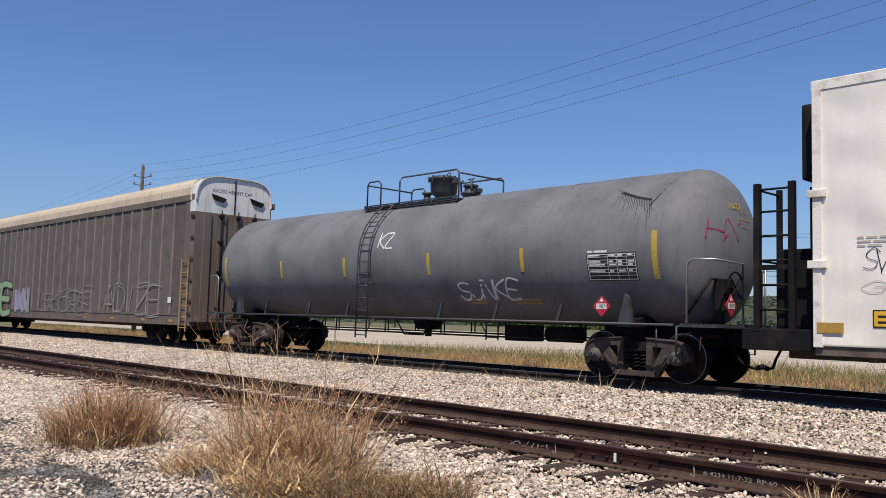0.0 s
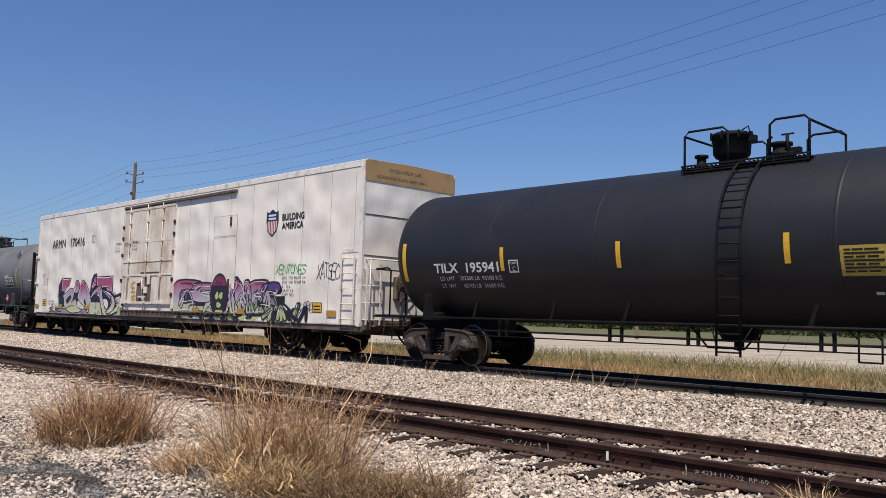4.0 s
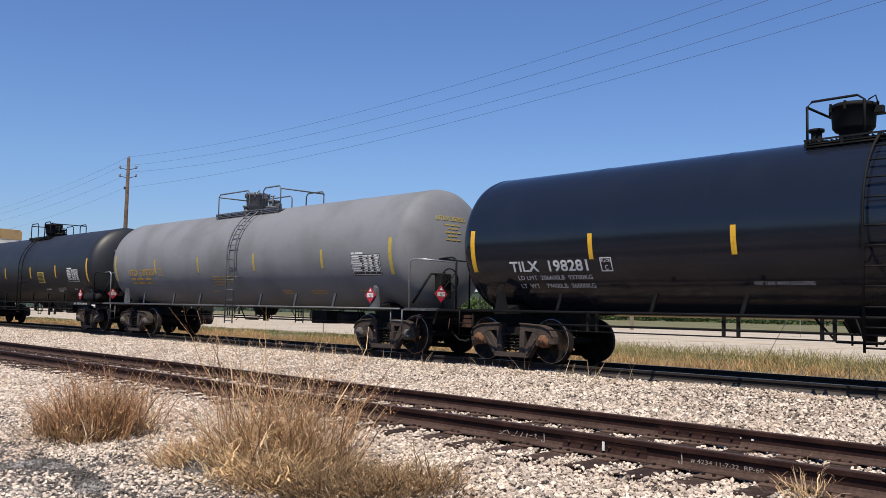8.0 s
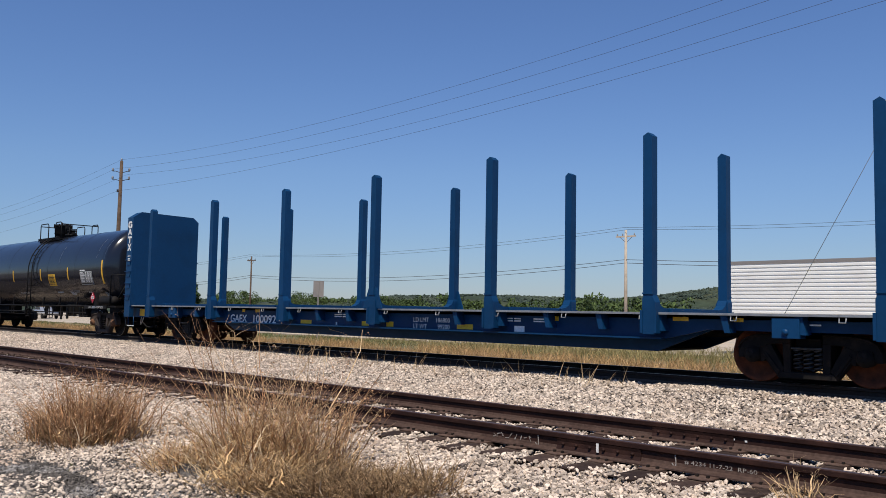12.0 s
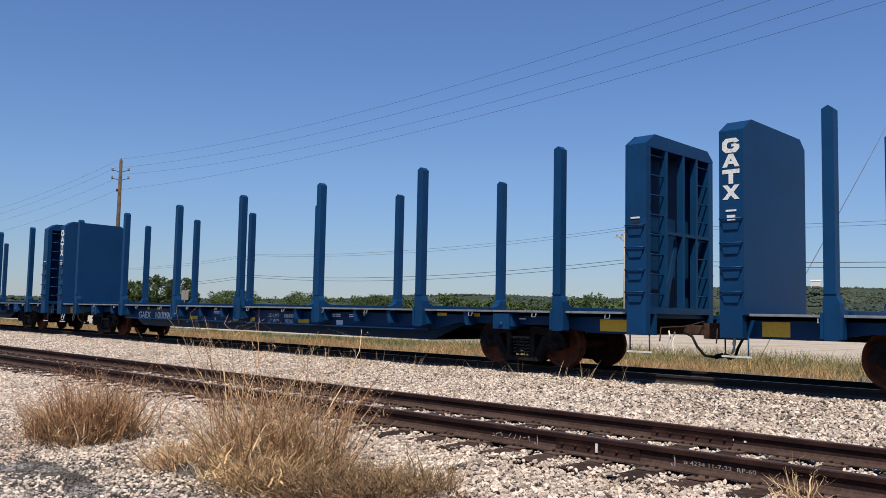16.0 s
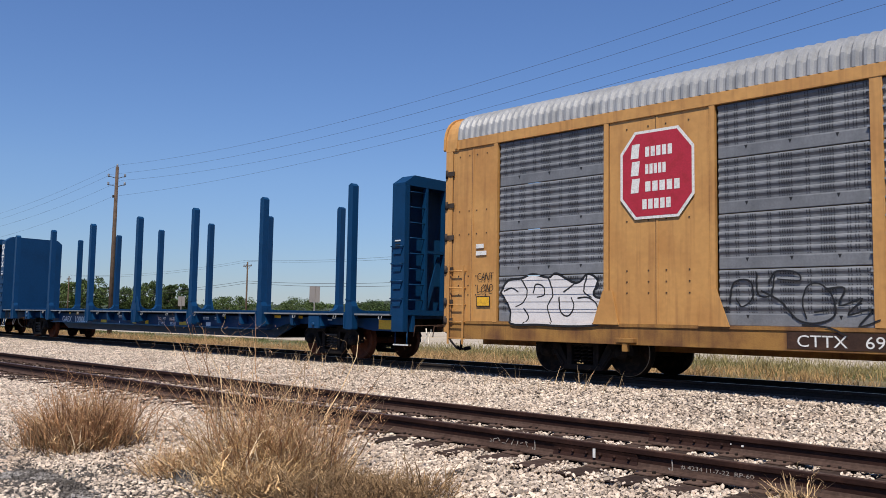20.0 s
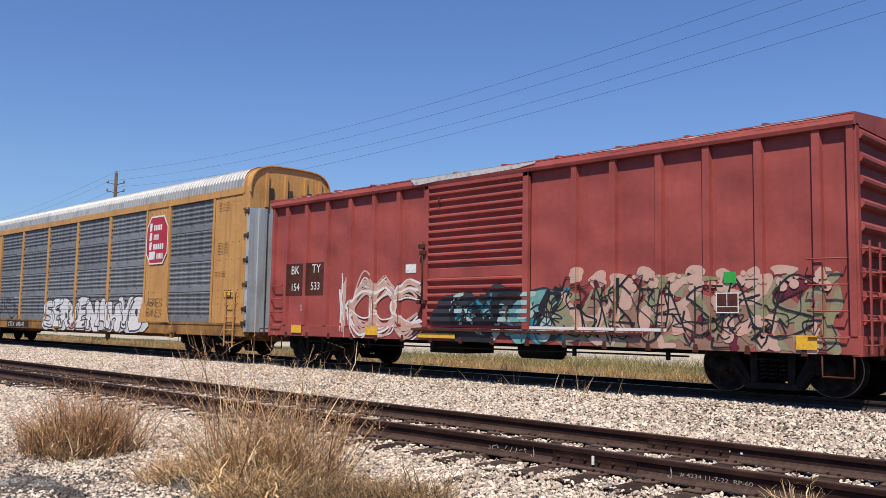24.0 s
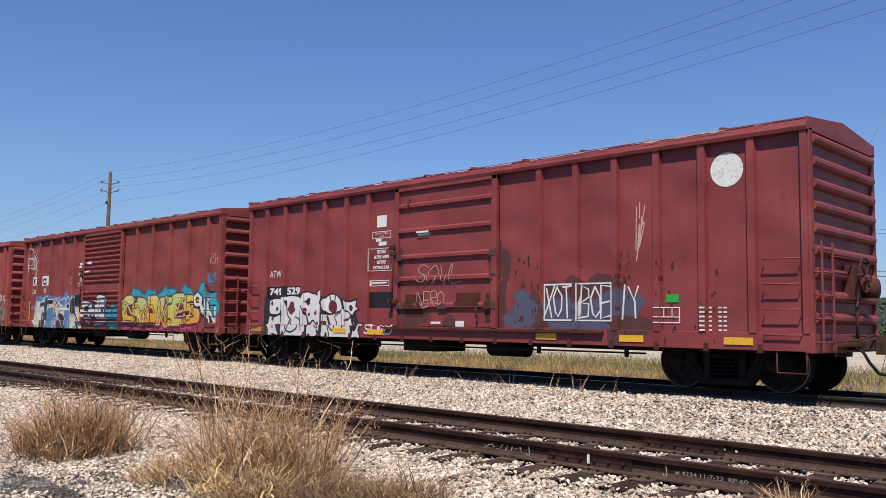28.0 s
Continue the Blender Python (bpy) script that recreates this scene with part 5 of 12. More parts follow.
    tube(bm, [(dome + 0.30, -0.2, top + 0.60), (dome + 0.42, -0.2, top + 0.66), (dome + 0.46, -0.2, top + 0.50)], 0.014, 5)
    part("manway_dome", bm, m_metal, car)
    bm = bmesh.new()
    lathe(bm, [(-0.05, 0.2), (0.05, 0.2), (0.06, 0.25), (0.12, 0.25), (0.13, 0.16), (0.24, 0.15), (0.26, 0.19), (0.31, 0.19), (0.33, 0.0)], "z", 20, (dome + 0.95, 0, top))
    box(bm, dome + 1.05, dome + 1.3, -0.06, 0.06, top + 0.1, top + 0.2, 0.01)
    tube(bm, [(dome + 0.80, -0.16, top + 0.05), (dome + 0.78, -0.18, top + 0.36), (dome + 0.86, -0.18, top + 0.40)], 0.025, 6)
    tube(bm, [(dome + 1.12, -0.14, top + 0.05), (dome + 1.12, -0.16, top + 0.42)], 0.03, 6)
    tube(bm, [(dome + 1.02, -0.16, top + 0.42), (dome + 1.24, -0.16, top + 0.42)], 0.018, 5)
    part("valve_housing", bm, m_metal, car)
    bm = bmesh.new()
    lathe(bm, [(-0.05, 0.14), (0.06, 0.14), (0.07, 0.09), (0.2, 0.09), (0.21, 0.13), (0.26, 0.13), (0.27, 0.0)], "z", 16, (dome - 0.62, 0, top))
    part("relief_valve", bm, m_metal, car)
    # reflectors
    for x in (-7.55, 7.52):
        tank_paint("end_stripe", [rect(x - 0.06, x + 0.06, 1.88, 2.76)], m_mark, car)
    for x in marks:
        tank_paint("reflector", [rect(x - 0.05, x + 0.05, 2.07, 2.56)], m_mark, car)
    # writing
    if number:
        tank_text("reporting_mark", number, 0.30, -6.56, mark_z, m_text, car, bold=0.006, fit=(1.95, 0.215))
        if weights:
            for i, line in enumerate(weights):
                tank_text("weight_stencil", line, 0.11, -6.42, mark_z - 0.16 - 0.16 * i, m_text, car, fit=(1.85, 0.085))
        else:
            tank_paint("weight_stencil", bar_rows(-6.45, mark_z - 0.07, (((0.35, 0.1), (0.5, 0.14), (0.4, 0)), ((0.35, 0.1), (0.5, 0.14), (0.4, 0))), 0.075, 0.06), m_text, car)
        tank_paint("plate_box", rect_frame(-4.32, -4.06, mark_z - 0.02, mark_z + 0.24, 0.022), m_text, car)
        tank_text("plate_letter", "C", 0.13, -4.23, mark_z + 0.01, m_text, car)
        tank_text("plate_word", "PLATE", 0.06, -4.285, mark_z + 0.15, m_text, car, fit=(0.19, 0.05))
    tank_paint("test_panel", [rect(table_x - 0.02, table_x + 1.10, 1.86, 2.38)], M_INK, car, off=0.008)
    lines = [1.955 + 0.058 * k for k in range(7)]
    tank_paint("test_table", rect_frame(table_x, table_x + 1.08, 1.88, 2.36, 0.012) + [rect(table_x, table_x + 1.08, z, z + 0.008) for z in lines] + [rect(x, x + 0.008, 1.88, 2.36) for x in (table_x + 0.46, table_x + 0.66, table_x + 0.88)], M_WHITE, car, off=0.011)
    rng = random.Random(int(mid))
    rows = []
    for z in lines:
        if rng.random() < 0.85:
            rows += [rect(table_x + 0.03, table_x + rng.uniform(0.25, 0.43), z + 0.02, z + 0.046)]
            rows += [rect(table_x + x, table_x + x + rng.uniform(0.08, 0.15), z + 0.016, z + 0.048) for x in (0.49, 0.69, 0.91)]
    tank_paint("test_table_text", rows, M_WHITE, car, off=0.011)
    tank_paint("table_heading", bar_rows(table_x, 2.435, (((0.13, 0.03), (0.3, 0.0)),), 0.045, 0.02), M_WHITE, car)
    for x, n in () if open_rail else ((-1.2, 4), (2.6, 5), (3.9, 8), (6.0, 3)):
        tank_paint("small_stencil", bar_rows(x, 1.52, (tuple((0.07, 0.02) for _ in range(n)),) * (2 if n > 4 else 1), 0.035, 0.03), m_text, car)
    # placards on their brackets
    for s in (-1, 1):
        if s > 0:
            placard(car, s * placard_x, -1.44, 1.38)
            placard(car, s * 8.70, s * -0.95, 1.42, tilt=90 * s)
    brake_wheel(car, 8.58, -0.55, 1.75, 1, M_BLACK)
    bm = bmesh.new()
    tube(bm, [(7.9, -1.1, 1.2), (8.3, -0.9, 1.9), (8.3, -0.5, 1.9)], 0.03, 6)
    tube(bm, [(8.35, -0.55, 1.7), (8.35, -0.55, 1.05)], 0.02, 5)
    part("brake_rod", bm, M_BLACK, car)
    TRAIN.append((mid, car))
    return car


M_TANK_GREY_OLD = material("worn_grey_tank_paint", (0.185, 0.187, 0.198), 0.62, spec=0.12, spots=(0.125, 0.125, 0.13), spot_scale=0.9, spot_amount=0.7, grain=0.05, grain_scale=18, streak=(0.085, 0.086, 0.092), streak_amount=0.3, bump=0.05, bump_scale=9)
M_TANK_GREY = material("light_grey_tank_paint", (0.205, 0.21, 0.222), 0.62, spec=0.12, spots=(0.155, 0.158, 0.163), spot_scale=0.8, spot_amount=0.6, grain=0.03, grain_scale=16, streak=(0.15, 0.15, 0.15), streak_amount=0.15, bump=0.03, bump_scale=8)
M_TANK_BLACK = material("matt_black_tank_paint", (0.013, 0.014, 0.017), 0.5, spots=(0.02, 0.02, 0.022), spot_scale=0.9, spot_amount=0.5, grain=0.05, grain_scale=20, streak=(0.028, 0.027, 0.026), streak_amount=0.3, bump=0.03, bump_scale=10)
M_TANK_GLOSS = material("glossy_black_tank_paint", (0.0095, 0.012, 0.019), 0.17, spots=(0.012, 0.015, 0.022), spot_scale=1.1, spot_amount=0.4, grain=0.04, bump=0.008, bump_scale=3, bump_detail=2.0, spec=0.55)
M_GREY_METAL = material("grey_fittings", (0.10, 0.105, 0.115), 0.5, spots=(0.06, 0.055, 0.05), spot_scale=6, spot_amount=0.5)
M_DARK_METAL = material("dark_grey_fittings", (0.05, 0.053, 0.06), 0.55, spots=(0.03, 0.028, 0.026), spot_scale=6, spot_amount=0.5)
M_OLD_YELLOW = material("old_yellow_reflector", (0.46, 0.335, 0.06), 0.5, spots=(0.3, 0.22, 0.06), spot_scale=14, spot_amount=0.4, bump=0.0)
M_PINK = material("pink_marker_paint", (0.30, 0.05, 0.10), 0.5, bump=0.0)

grey_old = tank_car("weathered dark grey steel tank car with dents and tags", -15.90, M_TANK_GREY_OLD, M_DARK_METAL, M_OLD_YELLOW, M_OCHRE, "", -0.70, "dusty", dented=True, plat=(-1.67, 1.75), dome=0.43, table_x=6.04, placard_x=6.34)
tank_black = tank_car("matt black steel tank car with white lettering", 25.73, M_TANK_BLACK, M_BLACK, M_YELLOW, M_WHITE, "TILX  195941", 0.62, "dusty", open_rail=True, reservoir=True, plat=(-0.68, 1.62), dome=-0.15, mark_z=2.05, head_deep=0.52, weights=("LD LMT    202300 LB  93100 KG", "LT  WT      60700 LB  36600 KG"))
tank_grey = tank_car("light grey steel tank car with faded yellow lettering", 43.43, M_TANK_GREY, M_GREY_METAL, M_OLD_YELLOW, M_OCHRE, "UTLX  207520", 0.52, "dusty", plat=(-1.74, 1.75), dome=-0.72, mark_z=2.03, head_deep=0.56, table_x=6.04, placard_x=6.75, marks=(-4.5, -1.62, 1.57, 4.81))
tank_gloss = tank_car("glossy black steel tank car with white lettering", 61.20, M_TANK_GLOSS, M_BLACK, M_YELLOW, M_WHITE, "TILX  198281", 0.67, "rusty", open_rail=True, placard_x=6.67, table_x=5.56, reservoir=True, plat=(-0.68, 1.62), dome=-0.22, mark_z=1.86, head_deep=0.52, weights=("LD LMT  206600LB  93700KG", "LT  WT    79400LB  36000KG"))
tank_text("vent_stencil", "VENT TANK WHEN UNLOADING", 0.11, -1.40, 1.565, M_WHITE, tank_gloss, fit=(1.0, 0.06))
for one in (tank_gloss, tank_black):
    tank_paint("rule_stencil", bar_rows(2.79, 1.625, (((0.12, 0.04), (0.39, 0.0)),), 0.045, 0.02), M_WHITE, one)
    tank_paint("rule_stencil", bar_rows(4.07, 1.655, (((0.28, 0.03), (0.2, 0.03), (0.36, 0.0)), ((0.3, 0.03), (0.55, 0.0)), ((0.5, 0.0),), ((0.12, 0.03), (0.26, 0.0))), 0.019, 0.025), M_WHITE, one)
    tank_paint("rule_stencil", bar_rows(5.79, 1.615, (((0.1, 0.03), (0.14, 0.0)),), 0.032, 0.02), M_WHITE, one)
    tank_paint("rule_stencil", bar_rows(7.20, 1.575, (((0.2, 0.0),), ((0.24, 0.0),), ((0.3, 0.0),), ((0.2, 0.0),)), 0.022, 0.02), M_WHITE, one)
for one, mat in ((tank_gloss, M_YELLOW), (tank_black, M_OLD_YELLOW)):
    tank_paint("yellow_sign", [rect(2.36, 3.08, 1.86, 2.32)], mat, one)
    tank_paint("yellow_sign_text", bar_rows(2.42, 2.27, (((0.10, 0.02), (0.16, 0.02), (0.2, 0)), ((0.58, 0),), ((0.14, 0.03), (0.14, 0.03), (0.16, 0)), ((0.58, 0),), ((0.14, 0.03), (0.14, 0.03), (0.16, 0)), ((0.58, 0),), ((0.14, 0.03), (0.14, 0.03), (0.16, 0))), 0.028, 0.027), M_INK, one, off=0.010)
head_text("reporting_mark", "TILX 198281", 0.2, -0.55, 3.2, M_WHITE, tank_gloss, (1.05, 0.12), 0.52)
head_text("reporting_mark", "TILX 195941", 0.2, -0.55, 3.2, M_WHITE, tank_black, (1.05, 0.12), 0.52)
head_text("reporting_mark", "UTLX 207520", 0.2, -0.62, 3.22, M_OLD_YELLOW, tank_grey, (0.95, 0.11), 0.56)
for k, (y0, w) in enumerate(((-0.38, 0.5), (-0.28, 0.32), (-0.38, 0.52), (-0.3, 0.3), (-0.36, 0.48))):
    head_paint("head_stencil", [[(y0 + u * w, 3.10 - 0.09 * k), (y0 + (u + 0.28) * w, 3.10 - 0.09 * k), (y0 + (u + 0.28) * w, 3.135 - 0.09 * k), (y0 + u * w, 3.135 - 0.09 * k)] for u in (0.0, 0.36, 0.72)], M_OLD_YELLOW, tank_grey, 0.56)
head_text("reporting_mark", "NATX", 0.14, -0.30, 3.22, M_OLD_YELLOW, grey_old, (0.42, 0.12))
head_text("weight_stencil", "- - - -\n- - - - - -\n- - - - -", 0.14, 0.0, 3.16, M_OLD_YELLOW, grey_old)
head_paint("graffiti_tag", [q for ln in scrawl("HX", -1.02, -0.05, 2.62, 3.0, random.Random(14), lean=0.3, jitter=0.1) for q in ribbon(ln, 0.03)], M_PINK, grey_old)
for one in (tank_gloss, tank_black):
    head_text("weight_stencil", "- - - -   - - -\n- - - -   - - -", 0.14, -0.7, 3.05, M_WHITE, one, None, 0.52)
# sprayed lines, a scratch and painted highlights
for word, x0, x1, z0, z1, w, mat, seed in (("SUNKE", 2.35, 4.15, 1.52, 1.9, 0.042, M_WHITE, 3), ("KZ", -0.3, 0.25, 2.75, 3.1, 0.035, M_WHITE, 5)):
    rng = random.Random(seed)
    tank_paint("graffiti_tag", [q for ln in scrawl(word, x0, x1, z0, z1, rng) for q in ribbon(ln, w)], mat, grey_old)
rng = random.Random(8)
drips = []
for k in range(22):
    u = k / 21
    x, z = 6.45 + 0.85 * u, 3.62 - 0.26 * u
    drips += ribbon([(x, z), (x + 0.03 + 0.05 * u, z - 0.12 - 0.1 * u), (x + 0.02 + 0.1 * u, z - rng.uniform(0.15, 0.3 + 0.4 * u))], 0.014, 0.006)
tank_paint("dark_drip", drips + ribbon([(6.25, 3.82), (6.33, 3.70), (6.45, 3.62), (6.7, 3.52), (7.0, 3.42), (7.3, 3.36)], 0.06, 0.04) + ribbon([(7.32, 3.24), (7.45, 3.45), (7.55, 3.66), (7.66, 3.82)], 0.03, 0.015), M_INK, grey_old)
# pale strokes on the gloss: one scratch, then two highlights painted on
scuffs_and_glints = []
for x, z0, z1 in ((3.46, 2.75, 3.42), (6.95, 2.85, 3.58), (7.6, 3.0, 3.52)):
    scuffs_and_glints += ribbon([(x, z0), (x + 0.004, (z0 + z1) / 2), (x, z1)], 0.006, 0.020)
tank_paint("scuff", scuffs_and_glints, M_GLASS_GREY, tank_gloss)
tank_paint("old_stencil", bar_rows(-0.9, 1.95, (((0.5, 0.1), (0.7, 0.0)), ((0.9, 0.1), (0.2, 0.0)), ((0.3, 0.05), (0.8, 0.0)), ((0.7, 0.0),)), 0.03, 0.05), M_OCHRE, tank_grey)

# ---- refrigerated boxcar; its frame is 23.4 m long, the box leaves room for the machine at one end ----
M_REEFER = material("dirty_white_car_paint", (0.86, 0.80, 0.72), 0.42, spots=(0.80, 0.735, 0.655), spot_scale=0.6, spot_amount=0.5, grain=0.03, grain_scale=12, streak=(0.64, 0.56, 0.47), streak_amount=0.18, bump=1.0, bump_scale=1.3, bump_deep=0.13, bump_detail=0.3)
M_REEFER_DOOR = material("rust_stained_white_paint", (0.76, 0.69, 0.60), 0.5, spots=(0.52, 0.40, 0.30), spot_scale=1.6, spot_amount=0.55, grain=0.06, grain_scale=9, streak=(0.40, 0.27, 0.18), streak_amount=0.5, bump=0.3, bump_scale=3)
M_REEFER_TRIM = material("white_steel_trim", (0.80, 0.75, 0.68), 0.45, spots=(0.5, 0.42, 0.35), spot_scale=4, spot_amount=0.4)
M_REEFER_SILL = material("grimy_grey_sill", (0.15, 0.115, 0.098), 0.7, spots=(0.07, 0.052, 0.045), spot_scale=3, spot_amount=0.6)
M_SEAM = material("grimy_panel_seam", (0.46, 0.41, 0.355), 0.7, spots=(0.55, 0.52, 0.48), spot_scale=2, spot_amount=0.5)
M_TAN = material("tan_end_band", (0.42, 0.27, 0.12), 0.5, spots=(0.32, 0.2, 0.09), spot_scale=2, spot_amount=0.4)

RX = 5.03                       # the frame's middle along the train
BX0, BX1 = -5.50 - RX, 16.68 - RX
RH = 1.58


def reefer_car():
    car = tagged(empty("refrigerator_car"), "dirty white refrigerated boxcar with pink and green graffiti", "boxcar")
    bm = bmesh.new()
    box(bm, BX0, BX1, -RH, RH, 0.80, 4.80, 0.03)
    part("body", bm, M_REEFER, car)
    bm = bmesh.new()
    prism(bm, [(-RH - 0.015, 4.78), (-RH - 0.015, 4.925), (-RH + 0.08, 4.965), (0, 5.0), (RH - 0.08, 4.965), (RH + 0.015, 4.925), (RH + 0.015, 4.78)], "x", BX0 - 0.02, BX1 - 0.004)
    part("roof", bm, M_REEFER_TRIM, car)
    for s in (-1, 1):
        bm = bmesh.new()
        box(bm, BX0, BX1, *sorted((s * (RH - 0.16), s * (RH - 0.04))), 0.66, 0.80)
        part("side_sill", bm, M_REEFER_SILL, car)
    bm = bmesh.new()
    box(bm, -11.5, 11.5, -0.3, 0.3, 0.55, 0.95)
    part("centre_sill", bm, M_REEFER_SILL, car)
    bm = bmesh.new()
    box(bm, -0.06, 0.06, -RH + 0.17, RH - 0.17, 0.58, 0.797)
    me = part("cross_bearer", bm, M_REEFER_SILL, car, m=pose(BX0 + 0.8, 0, 0)).data
    for k in range(1, 14):
        link("cross_bearer", me, None, car, m=pose(BX0 + 0.8 + 1.6 * k, 0, 0))
    faces = [(BX0, BX1, 0.8, 4.9, -RH)]
    # upright seams
    seams = [BX0 + 0.1 + 1.19 * k for k in range(8)] + [6.6 - RX + 1.25 * k for k in range(1, 9)] + [BX1 - 0.32]
    for x in seams:
        if 3.0 - RX < x < 7.0 - RX:
            continue
        bm = bmesh.new()
        box(bm, x - 0.009, x + 0.009, -RH - 0.005, -RH, 0.82, 4.76)
        part("seam", bm, M_SEAM, car)
    for x in (BX0 + 0.06, BX1 - 0.06):
        bm = bmesh.new()
        box(bm, x - 0.07, x + 0.07, -RH - 0.02, -RH + 0.05, 0.78, 4.8, 0.008)
        part("corner_post", bm, M_REEFER_TRIM, car)
    # plug door with locking bars
    d0, d1 = 3.15 - RX, 6.92 - RX
    bm = bmesh.new()
    box(bm, d0, d1, -RH - 0.055, -RH + 0.02, 1.22, 4.60, 0.02)
    door = part("door", bm, M_REEFER_DOOR, car, "white sliding plug door with locking bars")
    doorface = [(d0, d1, 1.2, 4.62, -RH - 0.0555)]
    paint("door_seam", rect_frame(d0 + 0.01, d1 - 0.01, 1.24, 4.59, 0.022) + [rect(d0, d1, z - 0.05, z - 0.036) for z in (2.22, 2.70, 3.40)] + [rect(d0 + 1.80, d0 + 1.815, 1.24, 4.59), rect(d0 + 0.44, d0 + 0.45, 1.24, 4.59), rect(d1 - 0.87, d1 - 0.86, 1.24, 4.59)], doorface, M_SEAM, door, 1)
    for x in (d0 + 0.52, d0 + 1.88, d1 - 0.78):
        bm = bmesh.new()
        tube(bm, [(x, -RH - 0.10, 1.02), (x, -RH - 0.10, 4.66)], 0.019, 8)
        for z in (1.3, 2.2, 2.75, 3.4, 4.1, 4.5):
            box(bm, x - 0.06, x + 0.06, -RH - 0.13, -RH - 0.05, z - 0.05, z + 0.05, 0.01)
        part("locking_bar", bm, M_REEFER_DOOR, door)
    bm = bmesh.new()
    for z in (2.70, 2.22):
        box(bm, d0 + 0.05, d1 - 0.05, -RH - 0.075, -RH - 0.05, z - 0.018, z + 0.018)
    box(bm, d0, d1, -RH - 0.07, -RH - 0.05, 4.50, 4.58)
    box(bm, d0, d1, -RH - 0.07, -RH - 0.05, 1.24, 1.32)
    part("door_stiffener", bm, M_REEFER_DOOR, door)
    bm = bmesh.new()
    box(bm, d0 + 1.22, d0 + 2.3, -RH - 0.062, -RH - 0.054, 1.32, 2.18)
    part("lock_panel", bm, M_REEFER_SILL, door, "rusty grey door lock panel")
    bm = bmesh.new()
    for dx, dz, w, h in ((1.3, 1.95, 0.3, 0.2), (1.7, 1.75, 0.12, 0.5), (1.86, 1.6, 0.2, 0.22), (1.45, 1.45, 0.5, 0.06), (2.1, 1.9, 0.12, 0.3), (1.75, 1.38, 0.16, 0.1)):
        box(bm, d0 + dx, d0 + dx + w, -RH - 0.12, -RH - 0.06, dz, dz + h, 0.01)
    tube(bm, [(d0 + 1.8, -RH - 0.13, 1.5), (d0 + 1.8, -RH - 0.16, 2.1)], 0.02, 6)
    part("door_lock", bm, M_REEFER_TRIM, door)
    bm = bmesh.new()
    box(bm, d0 + 1.62, d0 + 1.72, -RH - 0.125, -RH - 0.12, 1.8, 2.02)
    part("lock_tag", bm, M_RED, door)
    bm = bmesh.new()
    box(bm, d0 - 0.05, 10.7 - RX, -RH - 0.10, -RH, 4.62, 4.70, 0.01)
    part("door_hood", bm, M_REEFER_SILL, car)
    bm = bmesh.new()
    box(bm, d0 - 0.05, 10.8 - RX, -RH - 0.075, -RH, 0.985, 1.03, 0.008)
    box(bm, d0 - 0.05, d1 + 0.1, -RH - 0.045, -RH, 0.80, 0.95, 0.01)
    track_rail = part("door_track", bm, M_REEFER_SILL, car, "grimy steel track below the sliding door")
    bm = bmesh.new()
    box(bm, -0.035, 0.035, -RH - 0.09, -RH - 0.04, 0.93, 1.0, 0.006)
    me = part("track_bracket", bm, M_COUPLER, track_rail, m=pose(d0 + 0.1, 0, 0)).data
    for k in range(1, 26):
        link("track_bracket", me, None, track_rail, m=pose(d0 + 0.1 + 0.3 * k, 0, 0))
    for x in (d0 - 0.06, d1 + 0.02):
        bm = bmesh.new()
        box(bm, x - 0.04, x + 0.04, -RH - 0.05, -RH, 1.1, 4.65)
        part("door_post", bm, M_REEFER_TRIM, car)
        bm = bmesh.new()
        for z in (1.5, 2.0, 2.9, 3.5, 3.9):
            box(bm, x - 0.06, x + 0.05, -RH - 0.09, -RH - 0.05, z, z + 0.12, 0.01)
        part("door_latch", bm, M_COUPLER, car)
    # hatch
    bm = bmesh.new()
    box(bm, 9.45 - RX, 10.75 - RX, -RH - 0.014, -RH, 1.72, 3.95, 0.004)
    hatch = part("side_hatch", bm, M_REEFER, car)
    for z0, z1 in ((1.72, 3.30), (3.32, 3.95)):
        paint("hatch_seam", rect_frame(9.43 - RX, 10.77 - RX, z0, z1, 0.016), [(BX0, BX1, 0.8, 4.9, -RH - 0.0145)], M_SEAM, hatch, 1)
    bm = bmesh.new()
    for z in (1.85, 3.72):
        box(bm, 10.40 - RX, 10.47 - RX, -RH - 0.05, -RH - 0.01, z - 0.10, z + 0.18, 0.01)
    part("hatch_hinge", bm, M_CAST, hatch)
    # ladders, steps and brake gear at the right-hand end
    add_ladder(car, 15.97 - RX, 16.5 - RX, -RH, [0.95 + 0.38 * k for k in range(5)], M_REEFER_TRIM)
    bm = bmesh.new()
    box(bm, 15.9 - RX, 16.55 - RX, -RH - 0.012, -RH, 2.62, 2.72)
    part("ladder_cap", bm, M_REEFER_TRIM, car)
    for y in (-1.3, 1.3):
        end_ladder(car, BX1, y - 0.22, y + 0.22, [0.95 + 0.42 * k for k in range(4)], M_REEFER_TRIM, 0.16)
    bm = bmesh.new()
    tube(bm, [(BX1 + 0.2, -1.45, 0.9), (BX1 + 0.2, -1.45, 2.45), (BX1 + 0.2, 1.45, 2.45), (BX1 + 0.2, 1.45, 0.9)], 0.02, 6)
    tube(bm, [(BX1 + 0.2, -1.45, 2.45), (BX1, -1.45, 2.45)], 0.02, 6)
    part("end_handrail", bm, M_REEFER_TRIM, car)
    brake_wheel(car, BX1 + 0.24, -0.35, 1.9, 1, M_REEFER_SILL)
    bm = bmesh.new()
    tube(bm, [(BX1 + 0.1, -0.35, 1.5), (BX1 + 0.1, -0.35, 0.8)], 0.025, 6)
    box(bm, BX1, BX1 + 0.05, -1.5, 1.5, 0.70, 0.95, 0.01)
